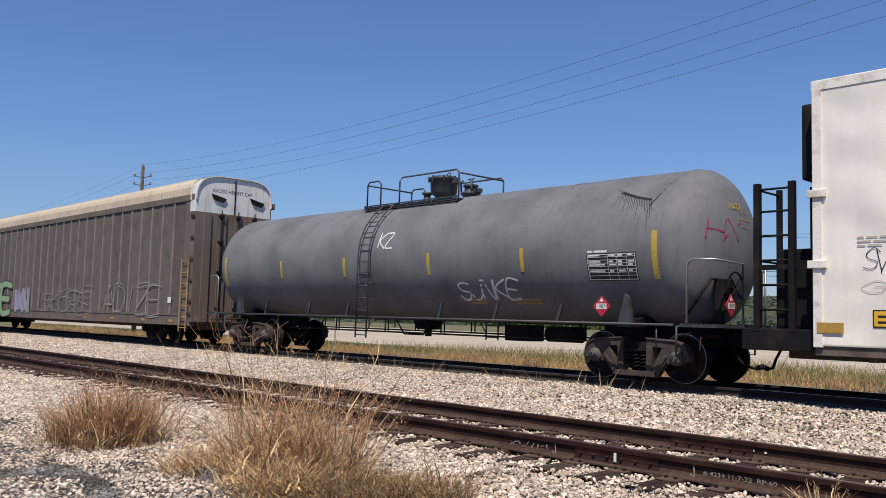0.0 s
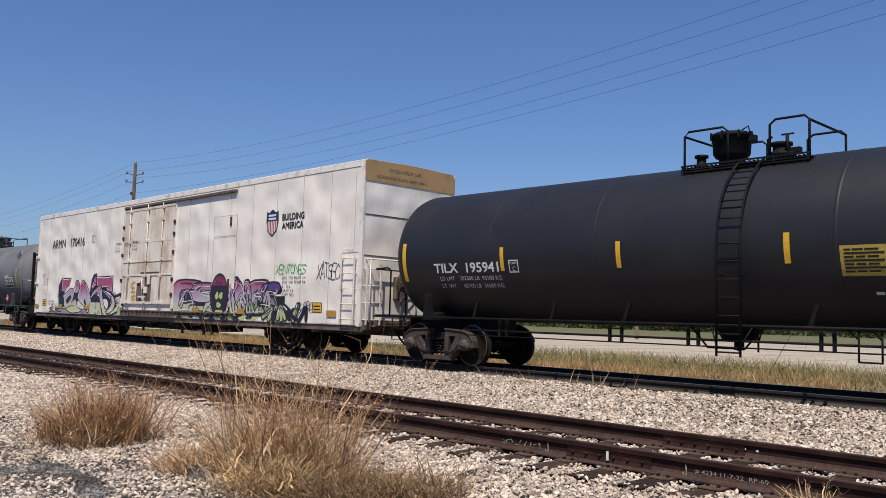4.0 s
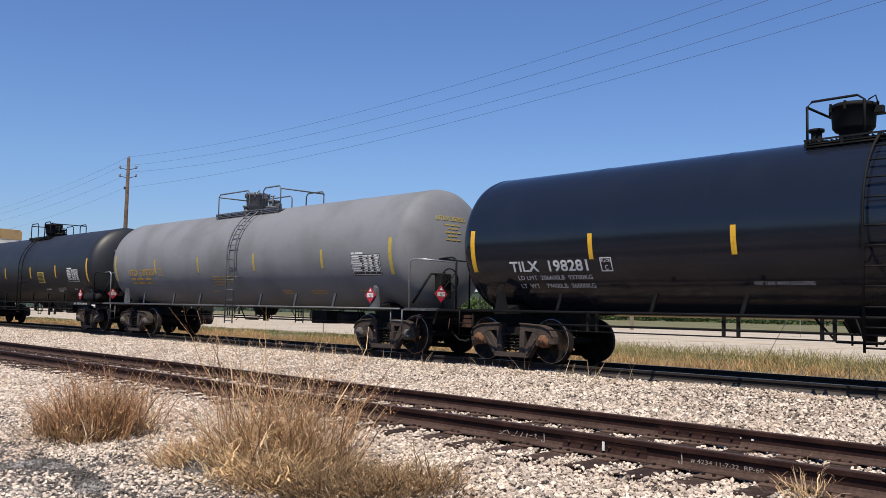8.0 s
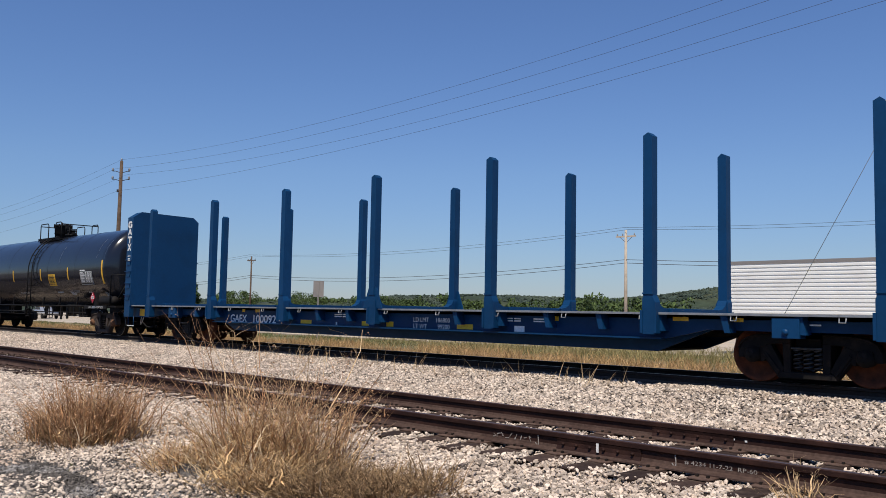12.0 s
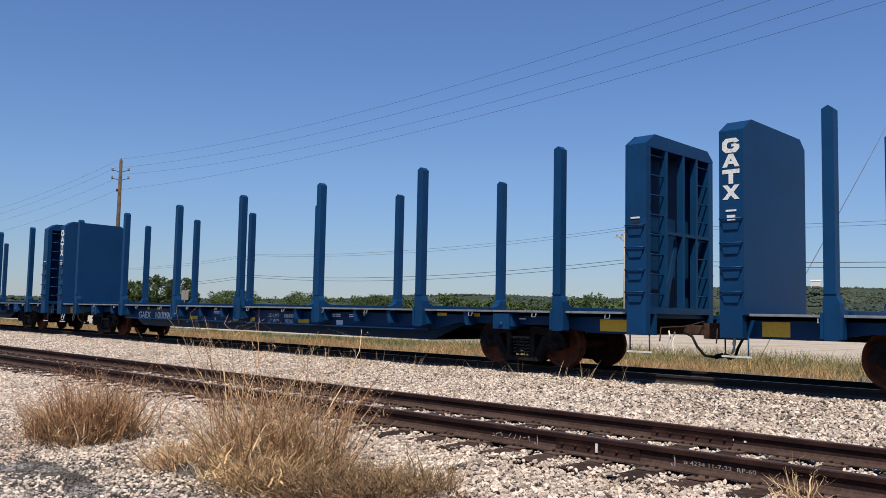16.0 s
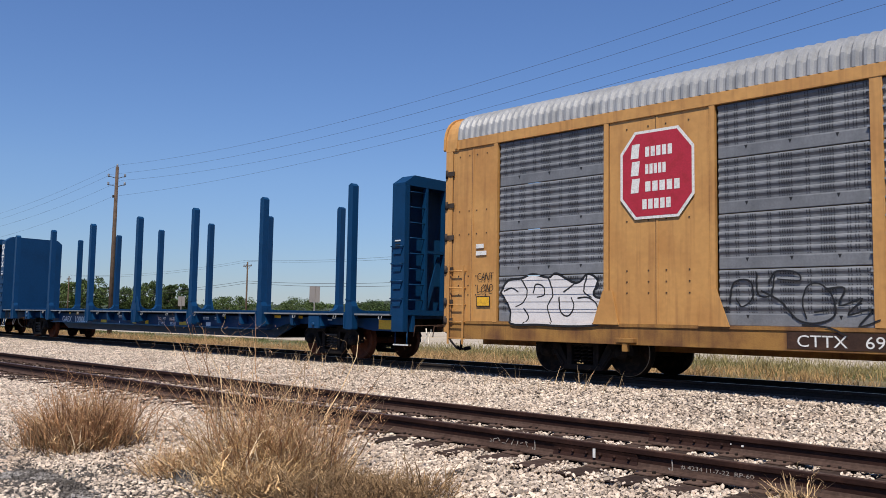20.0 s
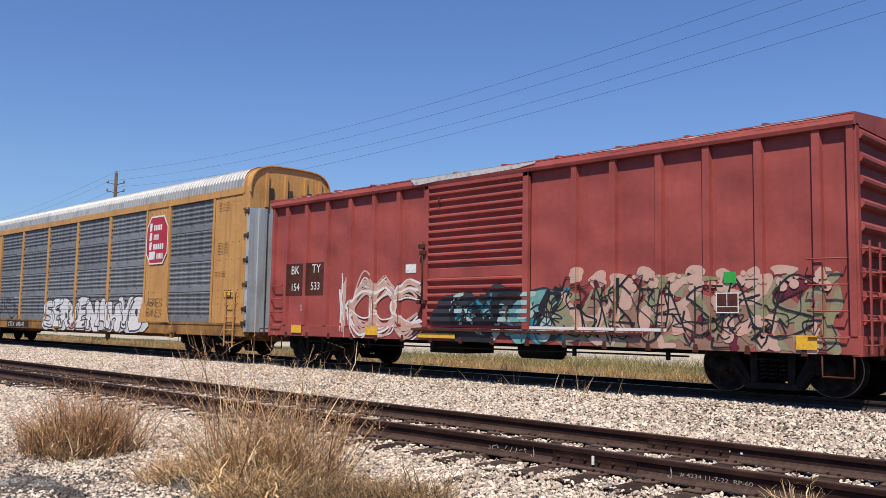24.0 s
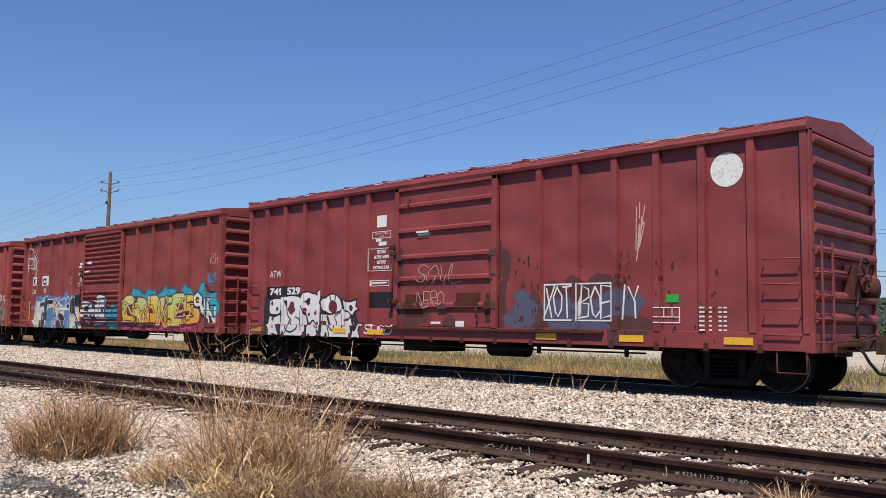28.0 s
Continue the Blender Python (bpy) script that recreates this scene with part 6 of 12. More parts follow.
    box(bm, BX1, BX1 + 0.3, -1.3, 1.3, 0.78, 0.82)
    part("end_sill", bm, M_REEFER_SILL, car)
    bm = bmesh.new()
    prism(bm, [(-RH + 0.01, 4.42), (RH, 4.42), (RH, 4.84), (RH - 0.10, 4.955), (0, 4.99), (-RH + 0.10, 4.955), (-RH + 0.01, 4.90)], "x", BX1 + 0.001, BX1 + 0.014)
    part("end_band", bm, M_TAN, car, "tan painted band across the end top")
    side = Matrix.Rotation(radians(90), 4, "Z")
    lettering("end_stencil", "EXCESS HEIGHT CAR", 0.13, M_INK, car, Matrix.Translation((BX1 + 0.015, -0.8, 4.72)) @ pose(0, 0, 0, 90, 0, 90), wide=0.9)
    lettering("end_stencil", "NO RUNNING BOARD  ARMN 170416", 0.12, M_INK, car, Matrix.Translation((BX1 + 0.015, -1.2, 4.52)) @ pose(0, 0, 0, 90, 0, 90), wide=0.85)
    bm = bmesh.new()
    for z in (3.58, 2.55):
        box(bm, BX1 + 0.001, BX1 + 0.012, -RH + 0.05, RH - 0.05, z - 0.012, z + 0.012)
    part("end_seam", bm, M_REEFER_SILL, car)
    bm = bmesh.new()
    for y0, z, n in ((0.0, 3.15, 2), (0.0, 2.75, 4), (0.0, 2.35, 5)):
        for k in range(n):
            box(bm, BX1 + 0.002, BX1 + 0.005, y0 - 0.05, y0 + 0.75, z - 0.07 * k - 0.03, z - 0.07 * k)
    part("end_text", bm, M_REEFER_SILL, car)
    # machine frame at the left-hand end
    bm = bmesh.new()
    box(bm, -6.75 - RX, BX0, -1.45, 1.45, 0.70, 1.05, 0.02)
    box(bm, BX0 - 0.80, BX0, -1.15, 1.3, 1.05, 2.35, 0.05)
    box(bm, BX0 - 0.35, BX0, -1.2, 1.2, 3.45, 4.7, 0.05)
    for x in (-11.52, -10.94):
        box(bm, x - 0.05, x + 0.05, -1.46, -1.36, 1.0, 3.42)
        box(bm, x - 0.04, x + 0.04, -0.64, -0.56, 1.0, 3.42)
    for z in (1.35, 1.75, 2.15, 2.55, 2.95, 3.32):
        tube(bm, [(-11.52, -1.41, z), (-10.94, -1.41, z)], 0.02, 5)
    for z in (2.15, 3.32):
        tube(bm, [(-11.52, -1.41, z), (-11.52, -0.6, z)], 0.02, 5)
    box(bm, -11.5, BX0, -1.40, -1.34, 2.0, 2.08)
    part("cooling_unit", bm, M_BLACK, car, "black refrigeration unit with ladder frame")
    bm = bmesh.new()
    for z in (2.05, 3.15):
        box(bm, BX0 - 0.08, BX0 + 0.2, -RH - 0.06, -RH, z - 0.06, z + 0.06, 0.01)
    part("unit_bracket", bm, M_REEFER_TRIM, car)
    # under-floor gear
    bm = bmesh.new()
    for x, w in ((1.6, 1.1), (3.6, 1.2), (5.2, 1.6), (8.2, 0.9)):
        box(bm, x - RX, x + w - RX, -1.2, -0.2, 0.42, 0.66, 0.03)
    for x in (2.6, 3.3, 4.6, 7.4, 8.8, 9.3):
        box(bm, x - RX - 0.03, x - RX + 0.03, -1.45, -1.38, 0.32, 0.66)
    tube(bm, [(1.0 - RX, -1.4, 0.50), (9.6 - RX, -1.4, 0.42)], 0.018, 5)
    tube(bm, [(9.6 - RX, -1.4, 0.42), (10.8 - RX, -1.3, 0.60)], 0.018, 5)
    part("floor_gear", bm, M_BLACK, car)
    add_truck(car, -2.77 - RX, "black")
    add_truck(car, 12.80 - RX, "black")
    add_coupler(car, -1, 12.0)
    add_coupler(car, 1, 12.0)
    # paint and writing
    y = -RH - 0.013
    lettering("reporting_mark", "ARMN   170416", 0.44, M_INK, car, on_side(-8.91, 3.47, y), bold=0.004, fit=(3.33, 0.345))
    lettering("slogan", "BUILDING", 0.36, M_INK, car, on_side(8.10, 3.61, y), bold=0.008, fit=(1.05, 0.19))
    lettering("slogan", "AMERICA", 0.36, M_INK, car, on_side(8.10, 3.37, y), bold=0.008, fit=(1.02, 0.19))
    # striped shield emblem
    sx, sz = 7.61, 3.585
    shield = [(0.85 * a, 0.82 * b) for a, b in [(-0.34, 0.40), (-0.2, 0.34), (0, 0.46), (0.2, 0.34), (0.34, 0.40), (0.36, 0.05), (0.28, -0.28), (0.10, -0.42), (0, -0.48), (-0.10, -0.42), (-0.28, -0.28), (-0.36, 0.05)]]
    paint("emblem_edge", [[(sx + a, sz + b) for a, b in shield]], faces, M_NAVY, car, 5)
    paint("emblem_field", [[(sx + a * 0.88, sz + b * 0.9) for a, b in shield[4:] if b <= 0.06] + []], faces, M_WHITE, car, 6)
    paint("emblem_stripe", [clip([(sx + a * 0.88, sz + b * 0.9) for a, b in shield[5:]], 0, sx - 0.26 + 0.082 * k, -1) and
                            clip(clip([(sx + a * 0.88, sz + b * 0.9) for a, b in shield[5:]], 0, sx - 0.26 + 0.082 * k, -1), 0, sx - 0.22 + 0.082 * k, 1) for k in range(7)], faces, M_RED, car, 7)
    bars("emblem_bar", sx - 0.19, sz + 0.23, (((0.38, 0),), ((0.38, 0),)), 0.055, 0.04, faces, M_WHITE, car, 7)
    lettering("door_size", "OPENING\nH 11-3\nW 12-0", 0.13, M_INK, car, on_side(2.32 - RX, 3.36, y), wide=0.9)
    lettering("door_size", "OPENING\nH 11-3\nW 12-0", 0.13, M_INK, door, on_side(d0 + 0.68, 3.36, -RH - 0.062), wide=0.9)
    paint("plate_box", rect_frame(0.16 - RX, 0.42 - RX, 3.56, 3.82, 0.018), faces, M_INK, car, 5)
    lettering("plate_letter", "F", 0.1, M_INK, car, on_side(0.26 - RX, 3.6, y))
    lettering("size_table", "EXH   17-0  EXHW  7-4\nEXW  10-8  EXWH  5-6\nIL    72-2\nFLR HT  4-3\nCU FT  7653", 0.115, M_INK, car, on_side(13.25 - RX, 1.98, y), wide=0.95)
    lettering("weight_stencil", "LD LMT 162000\nLT WT  104000", 0.11, M_INK, car, on_side(-4.05 - RX, 1.24, y), wide=0.9)
    for x, mat in ((14.72, M_YELLOW), (-4.62, M_YELLOW)):
        paint("yellow_label", [rect(x - RX - 0.02, x - RX + 0.40, 1.1, 1.36)], faces, M_INK, car, 5)
        paint("yellow_label", [rect(x - RX, x - RX + 0.38, 1.12, 1.34)], faces, mat, car, 6)
        bars("label_text", x - RX + 0.05, 1.28, (((0.28, 0),), ((0.28, 0),)), 0.035, 0.05, faces, M_INK, car, 7)
    for x in (-5.25, -2.6, 0.1, 8.55, 11.2, 15.55):
        paint("reflector", [rect(x - RX - 0.2, x - RX + 0.2, 1.0, 1.16)], faces, M_AMBER, car, 12)
    bars("small_stencil", -4.85 - RX, 2.45, (((0.1, 0.03), (0.16, 0.03), (0.12, 0.0)), ((0.2, 0.03), (0.2, 0.0)), ((0.12, 0.03), (0.2, 0.0))), 0.022, 0.04, faces, M_SEAM, car, 5)
    paint("black_box", [rect(12.98 - RX, 13.42 - RX, 1.25, 1.52)], faces, M_INK, car, 5)
    bars("fine_rows", 3.0 - RX + 1.6, 2.33, (((0.12, 0.03),) * 10,), 0.05, 0.02, [(d0, d1, 1, 4.6, -RH - 0.058)], M_INK, door, 2)
    # graffiti
    pink = spray("spray_pink_to_lime", (0.52, 0.55, 0.34), (0.36, 0.075, 0.17), 1.05, 1.92, (0.43, 0.36, 0.48))
    violet = spray("spray_violet_to_lime", (0.40, 0.48, 0.22), (0.10, 0.05, 0.20), 1.05, 1.6)
    rose = spray("spray_rose", (0.42, 0.06, 0.14))
    dark = spray("spray_black_violet", (0.02, 0.015, 0.03))
    shine = spray("spray_white", (0.75, 0.70, 0.72))
    navy = spray("spray_navy", (0.02, 0.022, 0.05))
    maroon_dome = spray("spray_dark_maroon", (0.13, 0.025, 0.07))
    low = spray("spray_lilac_grey", (0.30, 0.26, 0.30))
    for x0, n in ((2.3, 8),):
        paint("graffiti_halo", [blob(random.Random(30 + k), x0 + 0.74 * k, 1.22, 0.46, 0.44) for k in range(n)], faces, navy, car, 1)
        paint("graffiti_halo", [blob(random.Random(60 + k), x0 - 0.2 + 0.68 * k, 0.98, 0.34, 0.14) for k in range(n + 1)], faces, spray("spray_lime_low", (0.47, 0.54, 0.24)), car, 1.4)
    # first piece: a row of leaning shapes, pink above, lilac, lime below
    for k, (fill, sharp, outline) in enumerate((
            (navy, True, [(-7.95, 1.60), (-7.96, 1.90), (-7.77, 2.13), (-7.60, 2.22), (-7.55, 1.71), (-7.15, 1.55), (-6.40, 1.75), (-6.28, 1.62), (-5.87, 1.62), (-5.81, 1.38), (-6.15, 1.18), (-7.34, 1.08), (-7.85, 1.10)]),
            (navy, True, [(-4.79, 1.62), (-4.67, 2.13), (-4.51, 2.31), (-4.23, 2.35), (-4.21, 1.89), (-3.72, 1.88), (-3.03, 1.70), (-2.50, 1.49), (-2.23, 1.13), (-2.52, 0.90), (-3.48, 1.10), (-4.66, 1.32)]),
            (navy, True, [(-2.56, 1.51), (-2.27, 1.56), (-1.74, 1.54), (-1.72, 1.26), (-2.03, 1.07), (-2.23, 1.13)]),
            (low, False, [(-8.40, 0.76), (-7.88, 1.02), (-6.51, 0.95), (-4.71, 1.02), (-3.03, 0.94), (-2.27, 1.09), (-1.61, 0.99), (-1.46, 0.82), (-2.20, 0.77), (-4.97, 0.73)]),
            (pink, True, [(-7.64, 2.22), (-6.69, 2.21), (-6.89, 1.93), (-7.13, 1.86), (-7.32, 1.68), (-7.64, 1.68)]),
            (pink, False, [(-7.45, 1.51), (-7.09, 1.65), (-6.71, 1.79), (-6.39, 1.77), (-6.35, 1.48), (-6.52, 1.25), (-6.10, 1.37), (-5.95, 1.09), (-5.49, 0.93), (-6.39, 0.83), (-6.98, 0.94), (-7.24, 1.11), (-7.31, 1.36)]),
            (navy, False, [(-7.10, 1.33), (-6.71, 1.51), (-6.59, 1.43), (-6.94, 1.21)]),
            (pink, False, [(-6.30, 1.83), (-6.20, 2.07), (-5.96, 2.10), (-5.81, 1.91), (-5.87, 1.70), (-6.07, 1.61)]),
            (pink, False, [(-5.95, 1.43), (-5.84, 1.70), (-5.61, 2.03), (-5.45, 2.12), (-5.06, 1.90), (-4.76, 1.57), (-4.63, 1.28), (-4.89, 0.86), (-5.19, 1.06), (-5.63, 1.26)]),
            (navy, True, [(-5.30, 1.31), (-5.19, 1.38), (-4.97, 0.95), (-5.05, 0.92)]),
            (pink, True, [(-4.64, 1.83), (-4.51, 2.03), (-4.25, 2.32), (-4.23, 1.93), (-4.51, 1.77)]),
            (pink, True, [(-4.22, 2.22), (-2.75, 2.24), (-2.74, 1.66), (-3.10, 1.68), (-3.13, 1.84), (-3.66, 1.81), (-4.17, 1.89)]),
            (pink, False, [(-4.70, 1.38), (-4.45, 1.64), (-4.11, 1.82), (-3.72, 1.88), (-3.82, 1.54), (-4.01, 1.48), (-4.08, 1.64), (-4.35, 1.55)]),
            (pink, True, [(-4.76, 1.15), (-4.65, 1.28), (-3.72, 1.28), (-3.57, 0.79), (-4.68, 0.80)]),
            (pink, False, [(-3.66, 1.73), (-3.03, 1.66), (-2.58, 1.45), (-2.46, 1.18), (-2.65, 0.97), (-3.04, 0.85), (-3.15, 0.94), (-2.78, 1.19), (-2.82, 1.43), (-3.19, 1.59)]),
            (shine, False, [(-3.53, 1.39), (-3.23, 1.41), (-3.02, 1.24), (-3.10, 1.02), (-3.35, 1.12)]),
            (pink, False, [(-3.74, 1.82), (-3.55, 1.39), (-3.15, 0.76), (-3.37, 0.79), (-3.66, 1.12), (-3.85, 1.49)]),
            (pink, False, [(-2.48, 1.45), (-2.19, 1.50), (-1.76, 1.53), (-1.92, 1.25), (-2.17, 0.98), (-2.65, 0.85), (-3.01, 0.81), (-2.52, 1.03), (-2.23, 1.23)]),
            (violet, False, [(-2.17, 1.04), (-1.95, 1.18), (-1.75, 1.13), (-1.86, 0.99), (-1.63, 0.86), (-2.18, 0.80)]))):
        sprayed(car, outline, faces, fill, dark, shine if fill in (pink, violet) else None, 2.0 + 0.42 * k, 0.04, sharp)
    for x0, z0, x1, z1 in ((-7.1, 1.0, -6.2, 1.12), (-6.1, 1.55, -6.0, 1.3), (-5.62, 1.95, -5.6, 1.55), (-4.35, 1.35, -3.8, 1.37), (-4.2, 1.3, -4.15, 1.0), (-3.75, 1.3, -3.7, 0.95), (-3.1, 1.0, -2.7, 1.25), (-2.4, 1.2, -2.05, 1.22)):
        paint("graffiti_line", ribbon(curve_through([(x0, z0), ((x0 + x1) / 2 + 0.05, (z0 + z1) / 2 + 0.06), (x1, z1)], 4), 0.028, 0.014), faces, dark, car, 10.4)
    for k, curl in enumerate(([(-8.73, 0.87), (-8.52, 1.14), (-8.44, 0.87), (-8.23, 1.20), (-8.12, 0.94), (-7.99, 1.15)], [(-5.48, 0.72), (-5.40, 0.89), (-5.24, 0.73), (-5.10, 0.80), (-5.18, 0.87)], [(-4.25, 0.77), (-4.15, 0.88), (-4.00, 0.75), (-3.81, 0.94), (-3.67, 0.77)], [(-2.99, 0.82), (-2.90, 0.88), (-2.78, 0.78), (-2.65, 0.85), (-2.59, 0.77)])):
        paint("graffiti_line", ribbon(curve_through(curl, 4), 0.03, 0.015), faces, dark, car, 11 + 0.2 * k)
    letter_piece(car, "CS", 2.05, 4.62, 0.90, 2.08, 13, faces, [pink, pink], dark, shine, 1.8, rim=0.06, swell=1.3, extra=10, busy=True)
    letter_piece(car, "KNES", 5.2, 7.95, 0.88, 2.04, 14, faces, [pink, pink, pink, violet], dark, shine, 1.8, rim=0.06, swell=1.3, extra=10, busy=True)
    tag_words("graffiti_line", "SUSC", -8.9, -7.6, 0.84, 1.02, 0.035, faces, dark, car, 22, layer=4, gap=-0.1)
    # round dark figure in the middle of the piece
    cx, cz = 4.9, 1.55
    disc = [(cx + 0.52 * math.cos(math.tau * k / 28), cz + 0.66 * math.sin(math.tau * k / 28)) for k in range(28)]
    paint("graffiti_fill", [disc], faces, dark, car, 12)
    paint("graffiti_fill", [[(cx + 0.4 * math.cos(math.pi * k / 12), cz + 0.28 + 0.3 * math.sin(math.pi * k / 12)) for k in range(13)]], faces, maroon_dome, car, 13)
    paint("graffiti_line", [q for k in range(7) for q in ribbon([(cx + 0.26 * math.cos(math.pi * (k + 0.5) / 7), cz + 0.28 + 0.16 * math.sin(math.pi * (k + 0.5) / 7)), (cx + 0.38 * math.cos(math.pi * (k + 0.5) / 7), cz + 0.28 + 0.27 * math.sin(math.pi * (k + 0.5) / 7))], 0.03)], faces, rose, car, 14)
    paint("graffiti_fill", [blob(random.Random(5), cx - 0.11, cz - 0.02, 0.10, 0.11), blob(random.Random(6), cx + 0.13, cz - 0.02, 0.10, 0.11), blob(random.Random(7), cx, cz - 0.30, 0.13, 0.09), blob(random.Random(8), cx + 0.02, cz - 0.5, 0.22, 0.06)], faces, spray("spray_lime", (0.45, 0.55, 0.2)), car, 13)
    wild_piece(car, 12.5 - RX, 14.4 - RX, 0.85, 1.3, 15, faces, [violet, dark], dark, shine, 6, layer=6, wide=0.16)
    tag_words("graffiti_tag", "XENTONES", 7.88, 9.31, 2.14, 2.38, 0.02, faces, spray("spray_green", (0.05, 0.42, 0.08)), car, 16, layer=5, gap=-0.05)
    tag_words("graffiti_tag", "XATSEO", 9.82, 10.77, 1.98, 2.36, 0.02, faces, dark, car, 17, layer=5, gap=-0.1)
    tag_words("graffiti_tag", "CLORO", 14.05 - RX, 14.75 - RX, 1.14, 1.36, 0.022, faces, dark, car, 18, layer=12)
    tag_words("graffiti_tag", "SVUT", -4.75 - RX, -4.15 - RX, 1.95, 2.25, 0.012, faces, dark, car, 19, layer=5, gap=-0.3)
    tag_words("graffiti_tag", "GC", -4.8 - RX, -4.1 - RX, 1.6, 1.78, 0.010, faces, M_SEAM, car, 23, layer=5)
    tag_words("graffiti_tag", "NASCK", -2.92 - RX, -2.50 - RX, 1.46, 1.62, 0.02, faces, dark, car, 24, layer=5, gap=-0.15)
    tag_words("graffiti_tag", "LTS", 2.22 - RX, 2.62 - RX, 1.5, 1.62, 0.02, faces, dark, car, 25, layer=12)
    lettering("small_stencil", "50K", 0.13, M_INK, car, on_side(2.72 - RX, 1.50, -RH - 0.013))
    lettering("small_stencil", "AUTOMATIC\nDOOR SEAL", 0.09, M_INK, door, on_side(d0 + 0.06, 3.35, -RH - 0.062), wide=0.8)
    for x0, z0, z1 in ((d0 + 0.75, 1.62, 1.95), (d0 + 0.8, 1.3, 1.5)):
        tag_words("graffiti_tag", "SE", x0, x0 + 0.35, z0, z1, 0.05, [(d0, d1, 1.2, 4.6, -RH - 0.058)], M_OCHRE, door, 26, layer=2)
    TRAIN.append((RX, car))
    return car


reefer_car()

# ---- log flat cars with stakes and end bulkheads ----
M_BLUE = material("fresh_blue_car_paint", (0.0042, 0.043, 0.122), 0.42, spec=0.22, spots=(0.004, 0.035, 0.097), spot_scale=1.5, spot_amount=0.5, grain=0.06, grain_scale=14, bump=0.04, bump_scale=12, random_tint=0.08)
# White and yellow raised so marks on the shaded sill look sunlit.
M_LIT_WHITE = material("lit_white_lettering", (0.88, 0.88, 0.87), 0.5, bump=0.0)
M_LIT_YELLOW = material("lit_yellow_reflector", (0.86, 0.52, 0.035), 0.4, bump=0.0)
M_DECK = material("galvanised_deck_edge", (0.30, 0.32, 0.34), 0.5, 0.4, spots=(0.2, 0.21, 0.23), spot_scale=5, spot_amount=0.5)
FHALF = 13.27
STAKES_AT = (-11.46, -7.54, -3.80, -0.045, 3.68, 7.46, 11.34)


def stake_mesh(flared):
    bm = bmesh.new()
    prism(bm, [(-0.135, 0.74), (0.12, 0.74), (0.12, 1.30), (0.062, 1.42), (0.062, 4.26), (-0.02, 4.33), (-0.118, 4.28), (-0.118, 1.40), (-0.135, 1.35)], "y", -1.46, -1.28)
    box(bm, -0.17, -0.12, -1.48, -1.30, 0.76, 1.16)
    box(bm, 0.11, 0.16, -1.48, -1.30, 0.76, 1.16)
    box(bm, -0.125, 0.08, -1.475, -1.45, 1.44, 1.47)
    if flared:
        prism(bm, [(-0.34, 1.12), (0.34, 1.12), (0.14, 1.62), (-0.14, 1.62)], "y", -1.44, -1.41)
    # curved foot on the inner side
    prism(bm, [(-1.30, 1.12), (-1.30, 1.42), (-1.22, 1.28), (-1.10, 1.21), (-0.85, 1.18), (-0.85, 1.12)], "x", -0.118, 0.072)
    me = bpy.data.meshes.new("stake")
    bm.to_mesh(me)
    bm.free()
    me.materials.append(M_BLUE)
    return me


STAKE, STAKE_FLARED = stake_mesh(False), stake_mesh(True)


